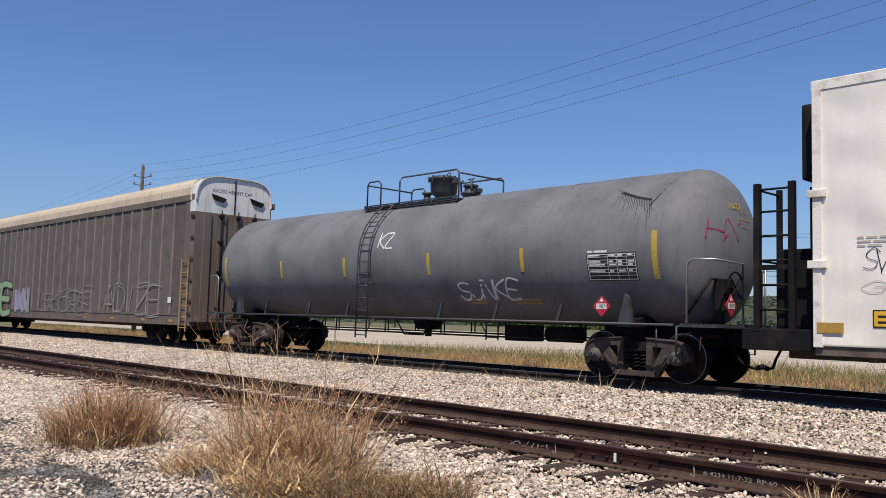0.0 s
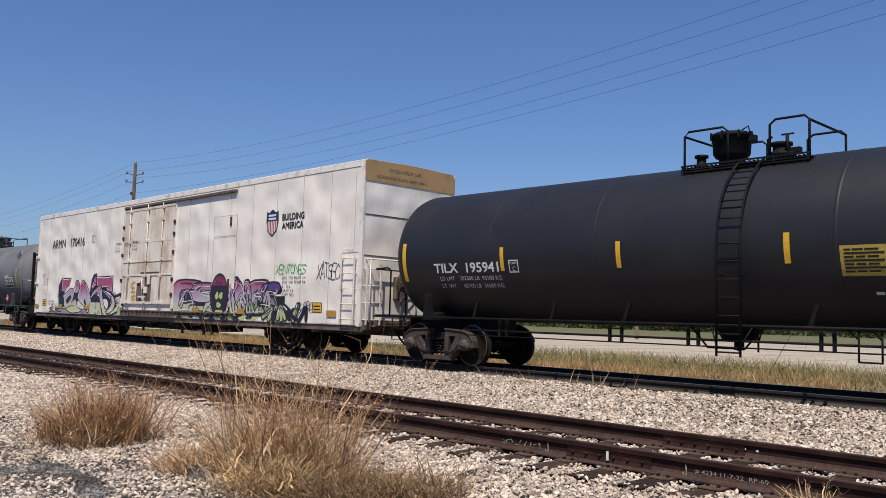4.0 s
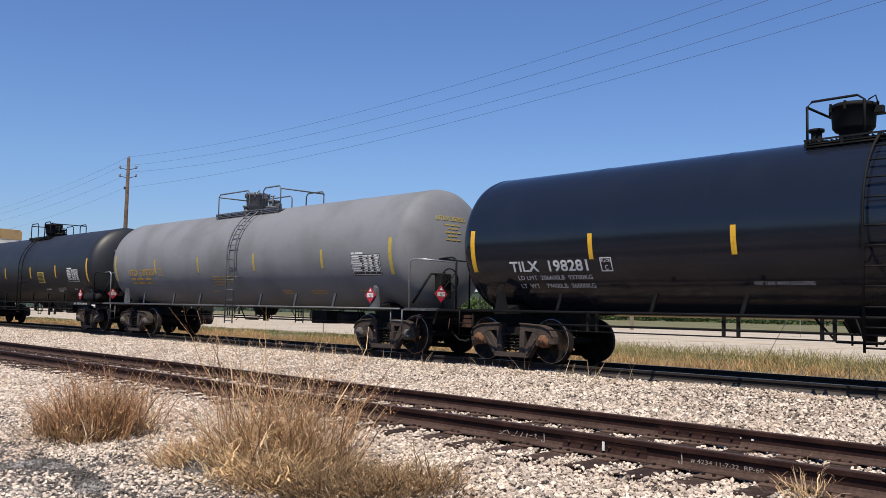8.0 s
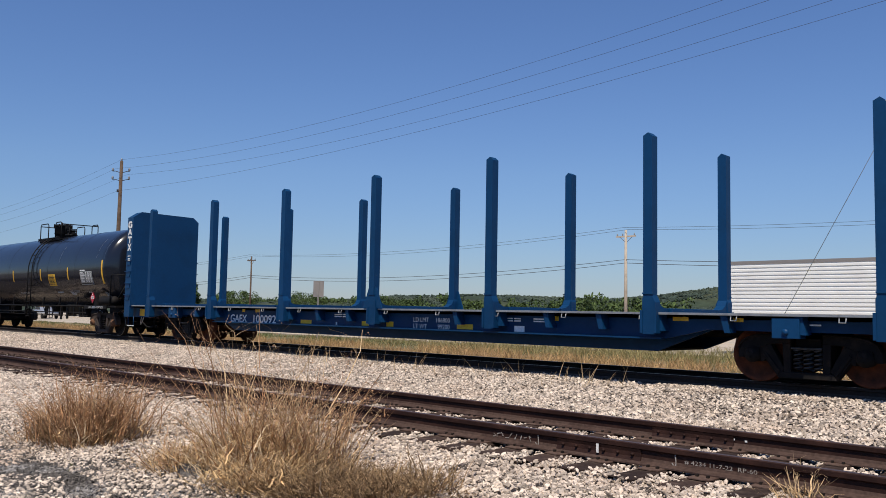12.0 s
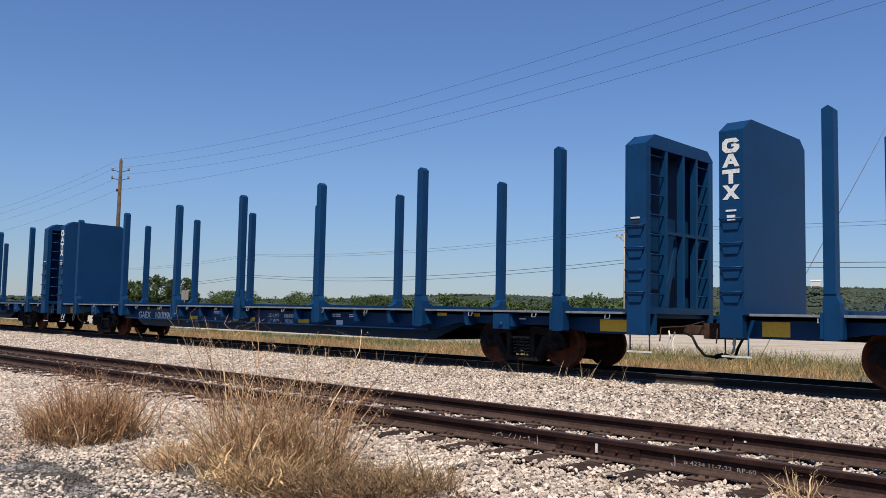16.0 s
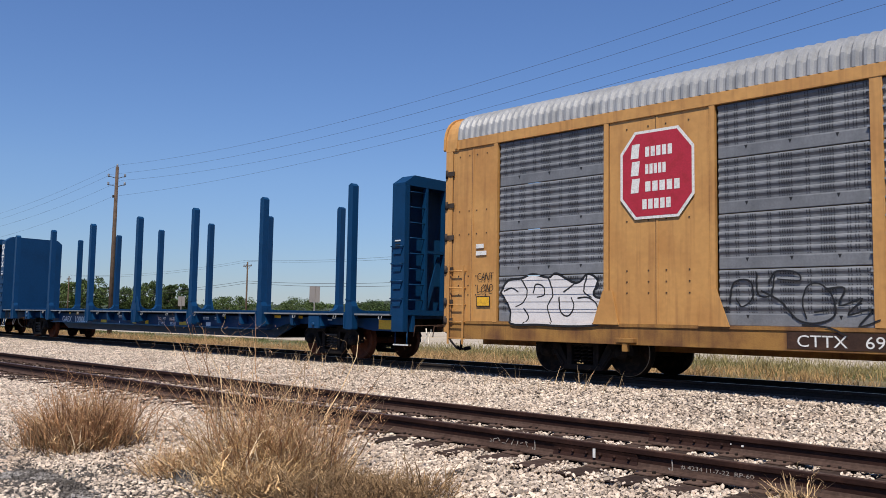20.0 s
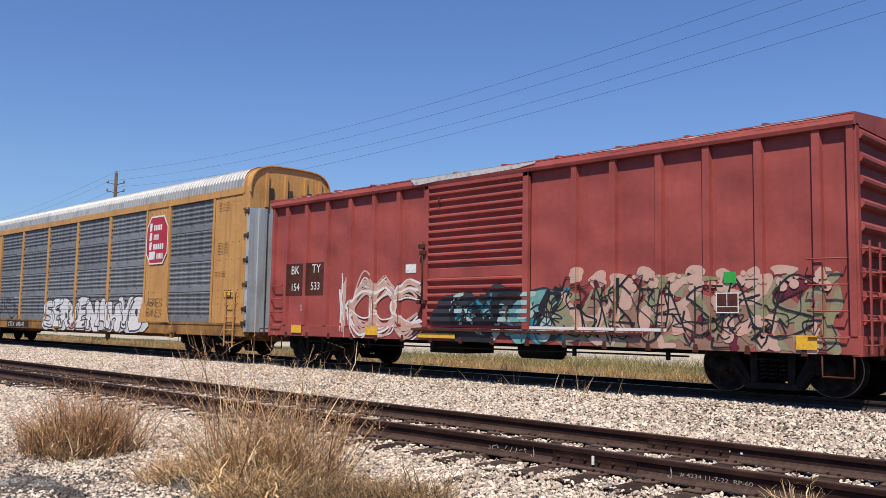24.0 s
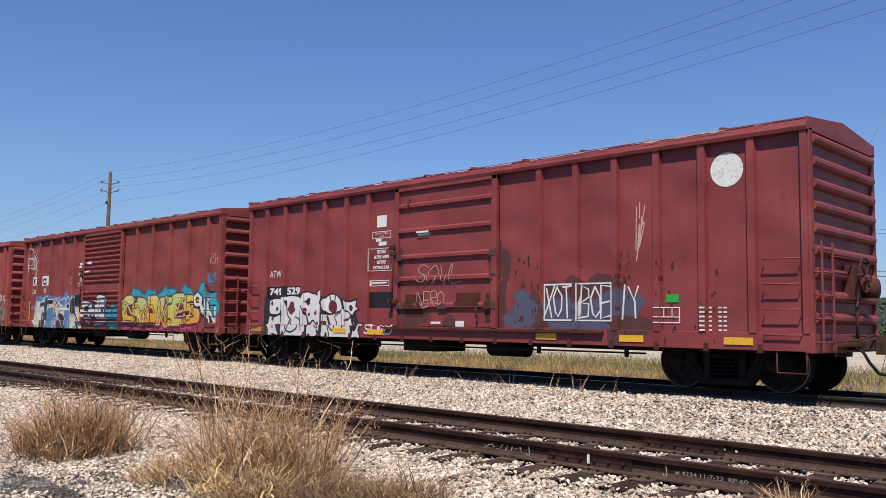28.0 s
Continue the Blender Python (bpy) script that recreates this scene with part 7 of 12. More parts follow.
def bulkhead(car, s):
    """End wall: smooth plate towards the load, open frame with rungs towards the coupler."""
    out, inn = s * FHALF, s * (FHALF - 0.43)
    bm = bmesh.new()
    wall = [(-1.60, 1.10), (0.87, 1.10), (0.87, 4.16), (0.66, 4.33), (-1.30, 4.36), (-1.60, 4.16)]
    prism(bm, wall, "x", *sorted((inn, inn + s * 0.035)))
    w = part("bulkhead", bm, M_BLUE, car, "tall blue steel end bulkhead")
    bm = bmesh.new()
    x0, x1 = sorted((inn + s * 0.037, out))
    lip = sorted((out - s * 0.13, out - s * 0.004))
    for y in (-1.60, 0.71):
        box(bm, x0, x1, y, y + 0.16, 0.72, 4.10, 0.01)
    for y in (-0.92, -0.30, 0.20):
        box(bm, *lip, y, y + 0.07, 1.224, 4.098)
    prism(bm, [(-1.597, 4.102), (0.867, 4.102), (0.867, 4.158), (0.657, 4.325), (-1.303, 4.355), (-1.597, 4.158)], "x", x0, x1)
    box(bm, lip[0] + 0.01, lip[1] - 0.004, -0.848, 0.708, 2.56, 2.62)
    box(bm, x0, x1, -1.438, 0.708, 1.10, 1.22)
    prism(bm, [(-0.84, 1.25), (-0.72, 1.25), (-0.31, 2.5), (-0.43, 2.5)], "x", lip[0] + 0.02, lip[0] + 0.05)
    part("bulkhead_frame", bm, M_BLUE, w)
    for y0, y1 in ((-1.44, -0.90), (0.30, 0.71)):
        for k in range(8):
            z = 1.45 + 0.36 * k
            bm = bmesh.new()
            tube(bm, [(out - s * 0.05, y0, z), (out - s * 0.05, y1, z)], 0.015, 5)
            part("rung", bm, M_BLUE, w)
    for k in range(4):
        z = 1.28 + 0.40 * k
        for y in (-1.60, 0.87):
            bm = bmesh.new()
            d = -1 if y < 0 else 1
            c = (out + inn) / 2
            tube(bm, [(c - 0.19, y, z + 0.2), (c - 0.19, y + d * 0.05, z + 0.2), (c + 0.19, y + d * 0.05, z + 0.2), (c + 0.19, y, z + 0.2)], 0.013, 5)
            prism(bm, [(c - 0.17, z + 0.17), (c + 0.17, z + 0.17), (c + 0.12, z + 0.02), (c - 0.12, z + 0.02)], "y", *sorted((y, y + d * 0.025)))
            part("side_step", bm, M_BLUE, w)
    c = (out + inn) / 2
    bm = bmesh.new()
    box(bm, c - 0.07, c + 0.07, -1.615, -1.60, 2.56, 2.74)
    part("lift_label", bm, M_WHITE if s < 0 else M_INK, w)
    bm = bmesh.new()
    box(bm, c - 0.09, c + 0.09, -1.615, -1.60, 2.80, 2.83)
    part("lift_text", bm, M_WHITE, w)
    if s < 0:
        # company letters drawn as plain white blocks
        polys = []
        for i, z in enumerate((4.02, 3.76, 3.50, 3.24)):
            w0 = 0.15
            if i == 0:
                polys += [[(c - 0.09, z), (c + 0.09, z), (c + w0, z - 0.06), (c + w0 - 0.08, z - 0.08), (c + 0.04, z - 0.065), (c - 0.04, z - 0.065)],
                          [(c - 0.09, z), (c - 0.04, z - 0.065), (c - 0.065, z - 0.09), (c - 0.065, z - 0.15), (c - 0.04, z - 0.165), (c - 0.09, z - 0.24), (c - w0, z - 0.18), (c - w0, z - 0.06)],
                          [(c - 0.09, z - 0.24), (c - 0.04, z - 0.175), (c + 0.04, z - 0.175), (c + 0.09, z - 0.24)], [(c + 0.09, z - 0.24), (c + 0.04, z - 0.175), (c + 0.07, z - 0.11), (c + w0, z - 0.11), (c + w0, z - 0.18)], rect(c + 0.01, c + 0.10, z - 0.14, z - 0.095)]
            elif i == 1:
                polys += [[(c - 0.04, z), (c + 0.04, z), (c + w0, z - 0.22), (c + w0 - 0.08, z - 0.22)], [(c + 0.04, z), (c - 0.04, z), (c - w0, z - 0.22), (c - w0 + 0.08, z - 0.22)], rect(c - 0.09, c + 0.09, z - 0.17, z - 0.12)]
            elif i == 2:
                polys += [rect(c - w0, c + w0, z - 0.07, z), rect(c - 0.04, c + 0.04, z - 0.24, z)]
            else:
                polys += [[(c - w0, z), (c - w0 + 0.09, z), (c + w0, z - 0.24), (c + w0 - 0.09, z - 0.24)], [(c + w0, z), (c + w0 - 0.09, z), (c - w0, z - 0.24), (c - w0 + 0.09, z - 0.24)]]
        paint("emblem_blocks", polys, [(c - 1, c + 1, 1, 5, -1.602)], M_WHITE, w, 2)
    return w


def flat_car(mid, number, label):
    car = tagged(empty("flat_car"), label, "flat car", "log flat cars of the freight train")
    bm = bmesh.new()
    box(bm, -FHALF + 0.1, FHALF - 0.1, -1.30, 1.30, 1.02, 1.10)
    part("deck", bm, M_BLUE, car)
    for s in (-1, 1):
        bm = bmesh.new()
        y0, y1 = sorted((s * 1.22, s * 1.30))
        prism(bm, [(-FHALF, 1.09), (-FHALF, 0.72), (-11.9, 0.72), (-11.0, 0.84), (-8.4, 0.84), (-7.6, 0.66), (7.6, 0.66), (8.4, 0.84), (11.0, 0.84), (11.9, 0.72), (FHALF, 0.72), (FHALF, 1.09)], "y", y0, y1)
        box(bm, -7.6, 7.6, *sorted((s * 1.30, s * 1.46)), 0.655, 0.68)
        part("side_sill", bm, M_BLUE, car)
        bm = bmesh.new()
        box(bm, -FHALF + 0.5, FHALF - 0.5, *sorted((s * 1.301, s * 1.57))[0:2], 1.085, 1.125, 0.004)
        part("deck_edge", bm, M_DECK, car)
        k = -9.8
        while k < 10.2:
            if not (-7.0 < k < -4.3 or 0.9 < k < 2.4):
                bm = bmesh.new()
                prism(bm, [(k - 0.06, 1.08), (k + 0.06, 1.08), (k + 0.12, 0.80), (k + 0.02, 0.80)], "y", *sorted((s * 1.30, s * 1.52)))
                part("sill_gusset", bm, M_BLUE, car)
            k += 1.24
    for y in (-0.9, 0.84):
        bm = bmesh.new()
        prism(bm, [(-8.6, 0.95), (-7.2, 0.42), (7.2, 0.42), (8.6, 0.95)], "y", y, y + 0.06)
        part("fish_belly", bm, M_BLUE, car)
    # belly plate and centre sill in black: shade under the blue car, painted in
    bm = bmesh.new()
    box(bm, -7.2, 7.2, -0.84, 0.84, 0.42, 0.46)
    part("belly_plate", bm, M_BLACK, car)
    for x in (-10.0, 9.75):
        bm = bmesh.new()
        box(bm, x - 0.2, x + 0.2, -1.3, 1.3, 0.78, 1.02)
        part("body_bolster", bm, M_BLUE, car)
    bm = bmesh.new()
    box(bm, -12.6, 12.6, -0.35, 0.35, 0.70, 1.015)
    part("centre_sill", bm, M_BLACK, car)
    for i, x in enumerate(STAKES_AT):
        me = STAKE_FLARED if i == 3 else STAKE
        link("stake", me, None, car, m=pose(x, -0.16, 0))
        link("stake", me, None, car, m=pose(x, -0.23, 0, 0, 0, 180))
        bm = bmesh.new()
        box(bm, x - 0.118, x + 0.118, -1.05, 0.70, 1.10, 1.20, 0.006)
        part("stake_bolster", bm, M_BLUE, car)
    bulkhead(car, -1)
    bulkhead(car, 1)
    # jacking pads, brackets, hooks
    for x in (-9.95, 9.85):
        bm = bmesh.new()
        box(bm, x - 0.22, x + 0.22, -1.55, -1.301, 0.74, 1.06, 0.01)
        lathe(bm, [(-1.58, 0.0), (-1.58, 0.05), (-1.55, 0.05)], "y", 12, (x, 0, 0.84))
        part("jacking_pad", bm, M_BLUE, car)
    for k in range(-7, 8):
        bm = bmesh.new()
        x = 1.72 * k + 0.4
        tube(bm, [(x - 0.05, -1.545, 1.09), (x - 0.05, -1.57, 1.0), (x + 0.05, -1.57, 1.0), (x + 0.05, -1.545, 1.09)], 0.012, 5)
        part("tie_hook", bm, M_DECK, car)
    for s in (-1, 1):
        bm = bmesh.new()
        tube(bm, [(s * (FHALF - 0.42), -1.44, 0.74), (s * (FHALF - 0.42), -1.44, 0.42), (s * (FHALF - 0.02), -1.44, 0.42), (s * (FHALF - 0.02), -1.44, 0.74)], 0.016, 5)
        part("stirrup_step", bm, M_BLUE, car)
        bm = bmesh.new()
        box(bm, s * (FHALF - 0.22) - 0.26, s * (FHALF - 0.22) + 0.26, -1.455, -1.45, 0.405, 0.435)
        part("step_edge", bm, M_WHITE, car)
        add_truck(car, s * 9.98, "new")
        add_coupler(car, s, 13.85)
        bm = bmesh.new()
        rng = random.Random(20 + s)
        tube(bm, [(s * (FHALF + 0.05), -0.9, 0.80), (s * (FHALF + 0.1), -0.92, 0.62), (s * (FHALF + 0.05), -0.95, 0.50), (s * (FHALF + 0.14), -0.9, 0.44), (s * (FHALF + 0.1), -0.85, 0.60), (s * (FHALF + 0.12), -0.8, 0.78)], 0.016, 5)
        part("safety_chain", bm, M_REEFER_TRIM, car)
    # reflectors and writing
    side = [(-FHALF, FHALF, 0.4, 1.09, -1.30)]
    for x, w, z, h in ((-12.45, 0.46, 0.76, 0.24), (12.4, 0.58, 0.76, 0.22), (-7.95, 0.26, 0.98, 0.07), (-7.4, 0.22, 0.98, 0.07), (-6.12, 0.16, 0.97, 0.08), (-5.4, 0.2, 0.97, 0.08), (-3.07, 0.48, 0.70, 0.10),
                       (-0.63, 0.28, 0.70, 0.11), (0.27, 0.25, 0.70, 0.12), (2.72, 0.48, 0.70, 0.11), (5.13, 0.24, 0.93, 0.09), (7.9, 0.30, 0.98, 0.07), (8.9, 0.30, 0.98, 0.07)):
        paint("reflector", [rect(x - w / 2, x + w / 2, z, z + h)], side, M_LIT_YELLOW, car, 3)
    lettering("reporting_mark", "GAEX", 0.27, M_LIT_WHITE, car, on_side(-6.81, 0.672, -1.308), bold=0.004, fit=(0.88, 0.225))
    lettering("car_number", number, 0.27, M_LIT_WHITE, car, on_side(-5.59, 0.672, -1.308), bold=0.004, fit=(1.13, 0.225))
    lettering("weight_stencil", "LD LMT     186800\nLT WT        99200", 0.135, M_LIT_WHITE, car, on_side(1.09, 0.685, -1.308), fit=(1.17, 0.25))
    for x, rows in ((-9.0, 4), (-1.86, 2), (3.78, 2), (4.62, 2), (-4.2, 1), (9.8, 1)):
        bars("small_stencil", x, 0.97, (((0.3, 0.03), (0.18, 0)),) * rows, 0.026, 0.022, side, M_LIT_WHITE, car, 3)
    paint("white_label", [rect(4.12, 4.39, 0.69, 0.81)], side, M_LIT_WHITE, car, 3)
    paint("orange_arrow", [rect(-1.80, -1.74, 0.69, 0.77)], side, M_LIT_WHITE, car, 3)
    TRAIN.append((mid, car))
    return car


flat_car(84.15, "100092", "empty blue steel log flat car with tall stakes")
flat_car(111.98, "100090", "empty blue steel log flat car with tall stakes")
flat_car(139.91, "100089", "empty blue steel log flat car with tall stakes")

# ---- car carriers ----
M_KCS_YELLOW = material("faded_yellow_car_paint", (0.545, 0.287, 0.09), 0.55, spots=(0.45, 0.22, 0.066), spot_scale=1.2, spot_amount=0.6, grain=0.07, grain_scale=10, streak=(0.25, 0.11, 0.04), streak_amount=0.5, bump=0.05, bump_scale=9)
M_BOARD = material("black_brown_number_board", (0.045, 0.026, 0.02), 0.7, spots=(0.075, 0.04, 0.027), spot_scale=4, spot_amount=0.5)
M_KCS_SILL = material("rusty_yellow_sill", (0.34, 0.18, 0.055), 0.7, spots=(0.15, 0.07, 0.035), spot_scale=2.2, spot_amount=0.75, grain=0.1, streak=(0.12, 0.06, 0.035), streak_amount=0.6)
M_SCREEN = material("grey_galvanised_screen", (0.205, 0.214, 0.23), 0.5, 0.1, spots=(0.155, 0.162, 0.175), spot_scale=2.5, spot_amount=0.6, grain=0.1, grain_scale=25, streak=(0.12, 0.125, 0.135), streak_amount=0.4, random_tint=0.12)
M_ROOF_ZINC = material("zinc_roof_sheet", (0.36, 0.365, 0.37), 0.5, 0.25, spots=(0.26, 0.265, 0.27), spot_scale=3, spot_amount=0.6, grain=0.08, random_tint=0.1)
M_DOOR_GREY = material("grey_end_door_paint", (0.38, 0.42, 0.46), 0.5, spots=(0.28, 0.31, 0.34), spot_scale=2, spot_amount=0.5, streak=(0.2, 0.15, 0.12), streak_amount=0.5)
M_DOOR_WHITE = material("white_end_door_paint", (0.68, 0.68, 0.67), 0.5, spots=(0.5, 0.48, 0.45), spot_scale=2, spot_amount=0.5, streak=(0.35, 0.26, 0.2), streak_amount=0.5)
M_BROWN = material("brown_grey_car_paint", (0.165, 0.13, 0.11), 0.6, spots=(0.12, 0.092, 0.078), spot_scale=1.2, spot_amount=0.6, grain=0.08, streak=(0.08, 0.063, 0.055), streak_amount=0.5)
# Car's brown made lighter for the posts: their sunlit edges as a colour.
M_BROWN_LIT_POST = material("lit_brown_post", (0.24, 0.20, 0.175), 0.6, spots=(0.17, 0.137, 0.118), spot_scale=2, spot_amount=0.5, grain=0.1)
M_BROWN_SCREEN = material("brown_grey_screen", (0.135, 0.112, 0.098), 0.6, spots=(0.10, 0.083, 0.073), spot_scale=2, spot_amount=0.6, grain=0.15, grain_scale=60, random_tint=0.1)
M_BEIGE_ROOF = material("beige_roof_sheet", (0.46, 0.38, 0.29), 0.55, spots=(0.36, 0.30, 0.23), spot_scale=3, spot_amount=0.5, random_tint=0.06)
AH = 1.50


def roof_sheet_mesh(length, pitch, depth):
    """A sheet of arched roof, corrugated across."""
    arch = []
    for k in range(15):
        a = math.pi * k / 14
        c, s = math.cos(a), math.sin(a)
        arch.append((-math.copysign(abs(c) ** 0.62, c) * (AH + 0.0), 4.93 + 0.68 * abs(s) ** 0.72))
    bm = bmesh.new()
    n = int(round(length / pitch)) * 4
    rows = []
    for i in range(n + 1):
        x = length * i / n
        d = depth * (1, 1, 0, 0)[i % 4]
        rows.append([bm.verts.new((x, y * (1 + d / 1.5), z + d * (1 if 0 < k < 14 else 0))) for k, (y, z) in enumerate(arch)])
    for a, b in zip(rows, rows[1:]):
        for k in range(len(arch) - 1):
            bm.faces.new((a[k], a[k + 1], b[k + 1], b[k]))
    me = bpy.data.meshes.new("roof_sheet")
    bm.to_mesh(me)
    bm.free()
    return me


def screen_mesh(width, height, ribs):
    """A side screen: folded sheet with rows of holes cut as recesses along its ribs."""
    bm = bmesh.new()
    flat = 0.22 * height
    step = (height - flat) / ribs
    prof = [(0.0, 0.0), (-0.004, 0.01), (-0.004, flat - 0.02)]
    for k in range(ribs):
        z = flat + k * step
        prof += [(0.002, z), (0.002, z + 0.25 * step), (-0.008, z + 0.42 * step), (-0.020, z + 0.58 * step), (-0.022, z + 0.74 * step), (-0.014, z + 0.90 * step)]
    prof += [(0.0, height), (0.03, height), (0.03, 0.0)]
    prism(bm, prof, "x", 0.0, width)
    me = bpy.data.meshes.new("screen")
    bm.to_mesh(me)
    bm.free()
    me.materials.append(M_SCREEN)
    # dark perforations
    return me


def holes_mesh(width, height, ribs):
    bm = bmesh.new()
    flat = 0.22 * height
    step = (height - flat) / ribs
    rng = random.Random(9)
    lines = [x + dx for x in (0.12, 0.30, 0.52, 0.60, 0.86, 1.06, 1.14, 1.22, 1.50, 1.72, 1.80, 1.88, 2.12, 2.24, 2.40) for dx in (0.0, 0.045)]
    for k in range(ribs):
        for x in lines:
            for u, y in ((0.12, -0.002), (0.44, -0.014), (0.60, -0.025), (0.76, -0.026)):
                z = flat + (k + u) * step
                v = [bm.verts.new(p) for p in ((x, y, z - 0.008), (x + 0.017, y, z - 0.008), (x + 0.017, y, z + 0.008), (x, y, z + 0.008))]
                bm.faces.new(v)
    for x in (0.5, 1.25, 2.0):
        v = [bm.verts.new(p) for p in ((x - 0.03, -0.007, flat - 0.02), (x, -0.007, flat - 0.09), (x + 0.03, -0.007, flat - 0.02))]
        bm.faces.new(v)
    me = bpy.data.meshes.new("holes")
    bm.to_mesh(me)
    bm.free()
    me.materials.append(M_INK)
    return me


def autorack_frame(car, m_paint, m_sill, m_roof, half, pitch, depth):
    for s in (-1, 1):
        bm = bmesh.new()
        box(bm, -half, half, *sorted((s * AH, s * (AH - 0.18))), 0.62, 0.98, 0.01)
        box(bm, -half, half, *sorted((s * (AH + 0.02), s * (AH - 0.1))), 0.94, 1.0)
        part("side_sill", bm, m_sill, car)
    bm = bmesh.new()
    box(bm, -half, half, -0.35, 0.35, 0.48, 0.89)
    part("centre_sill", bm, m_sill, car)
    bm = bmesh.new()
    box(bm, -half + 0.1, half - 0.1, -1.4, 1.4, 0.90, 0.98)
    part("floor_deck", bm, m_sill, car)
    bm = bmesh.new()
    for s in (-1, 1):
        box(bm, -half, half, *sorted((s * (AH + 0.03), s * (AH - 0.12))), 4.72, 4.93, 0.01)
    part("top_chord", bm, m_paint, car)
    n = 9
    length = (2 * half - 0.5) / n
    me = roof_sheet_mesh(length, pitch, depth)
    for k in range(n):
        link("roof_sheet", me, m_roof, car, m=pose(-half + 0.25 + length * k, 0, 0))
    # inner deck floors keep daylight from passing straight through
    bm = bmesh.new()
    for z in (1.02, 2.45, 3.75):
        box(bm, -half + 0.3, half - 0.3, -AH + 0.12, AH - 0.12, z, z + 0.05)
    part("car_decks", bm, M_BLACK, car)
    bm = bmesh.new()
    box(bm, -half + 0.2, half - 0.2, AH - 0.06, AH, 1.0, 4.75)
    part("far_side", bm, m_paint, car)


def rack_end(car, s, half, m_side, m_low, m_top, split, ribs=(-1.0, -0.35, 0.35, 0.9)):
    """Folding end doors under a rounded top."""
    x0, x1 = sorted((s * (half - 0.27), s * (half + 0.10)))
    far = AH - 0.22
    arch = []
    for k in range(21):
        c = -math.copysign(abs(math.cos(math.pi * k / 20)) ** 0.5, math.cos(math.pi * k / 20))
        arch.append((c * (AH + 0.03) if c < 0 else c * far, 4.72 + 0.86 * abs(math.sin(math.pi * k / 20)) ** 0.7))
    bm = bmesh.new()
    prism(bm, [(-AH - 0.03, split)] + arch + [(far, split)], "x", x0, x1)
    hood = part("end_hood", bm, m_top, car)
    # door track rims, brackets and slots on the hood
    for d0, d1, grow in ((0.10, 0.16, 0.03), (-0.25, -0.19, 0.025)):
        bm = bmesh.new()
        rim = [(y * (1 + grow / AH), z + grow) for y, z in arch]
        prism(bm, rim + arch[::-1], "x", *sorted((s * (half + d0), s * (half + d1))))
        part("hood_rim", bm, m_top, hood)
    for y in ribs:
        bm = bmesh.new()
        box(bm, *sorted((s * (half + 0.101), s * (half + 0.17))), y - 0.05, y + 0.05, split + 0.05, 5.34, 0.008)
        part("hood_rib", bm, m_top, hood)
        bm = bmesh.new()
        box(bm, *sorted((s * (half + 0.101), s * (half + 0.15))), y + 0.12, y + 0.24, split + 0.3, split + 0.62, 0.01)
        part("hood_bracket", bm, M_CAST, hood)
    n = 10
    w = (AH + 0.03 + far) / n
    door = empty("end_door")
    door.parent = car
    for k in range(n):
        y = -AH - 0.03 + w * k
        d = 0.06 if k % 2 else 0.0
        bm = bmesh.new()
        box(bm, *sorted((s * (half - 0.02 + d), s * (half + 0.10 + d))), y, y + w - 0.003, 0.75, split - 0.004, 0.008)
        part("door_panel", bm, m_low, door, "folding end door panel of a car carrier")
    for y in (-0.62, 0.0, 0.62):
        bm = bmesh.new()
        tube(bm, [(s * (half + 0.2), y, 0.8), (s * (half + 0.2), y, split + 0.1)], 0.025, 6)
        for z in (1.2, 2.4, 3.4, split - 0.1):
            box(bm, *sorted((s * (half + 0.1), s * (half + 0.25))), y - 0.07, y + 0.07, z - 0.04, z + 0.04)
        part("door_bar", bm, M_BLACK if s > 0 else m_side, door)
    for z in (1.0, 1.4, 2.1, 2.8, 3.5, 4.2):
        bm = bmesh.new()
        lathe(bm, [(-0.09, 0.0), (-0.09, 0.035), (0.09, 0.035), (0.09, 0.0)], "z", 8, (s * (half + 0.06), -AH - 0.03, z))
        box(bm, *sorted((s * (half - 0.16), s * (half + 0.05))), -AH - 0.045, -AH - 0.02, z - 0.05, z + 0.05)
        part("door_hinge", bm, M_CAST, door)


def octagon(x, z, w, h, cut):
    return [(x - w + cut, z - h), (x + w - cut, z - h), (x + w, z - h + cut * 1.25), (x + w, z + h - cut * 1.25), (x + w - cut, z + h), (x - w + cut, z + h), (x - w, z + h - cut * 1.25), (x - w, z - h + cut * 1.25)]


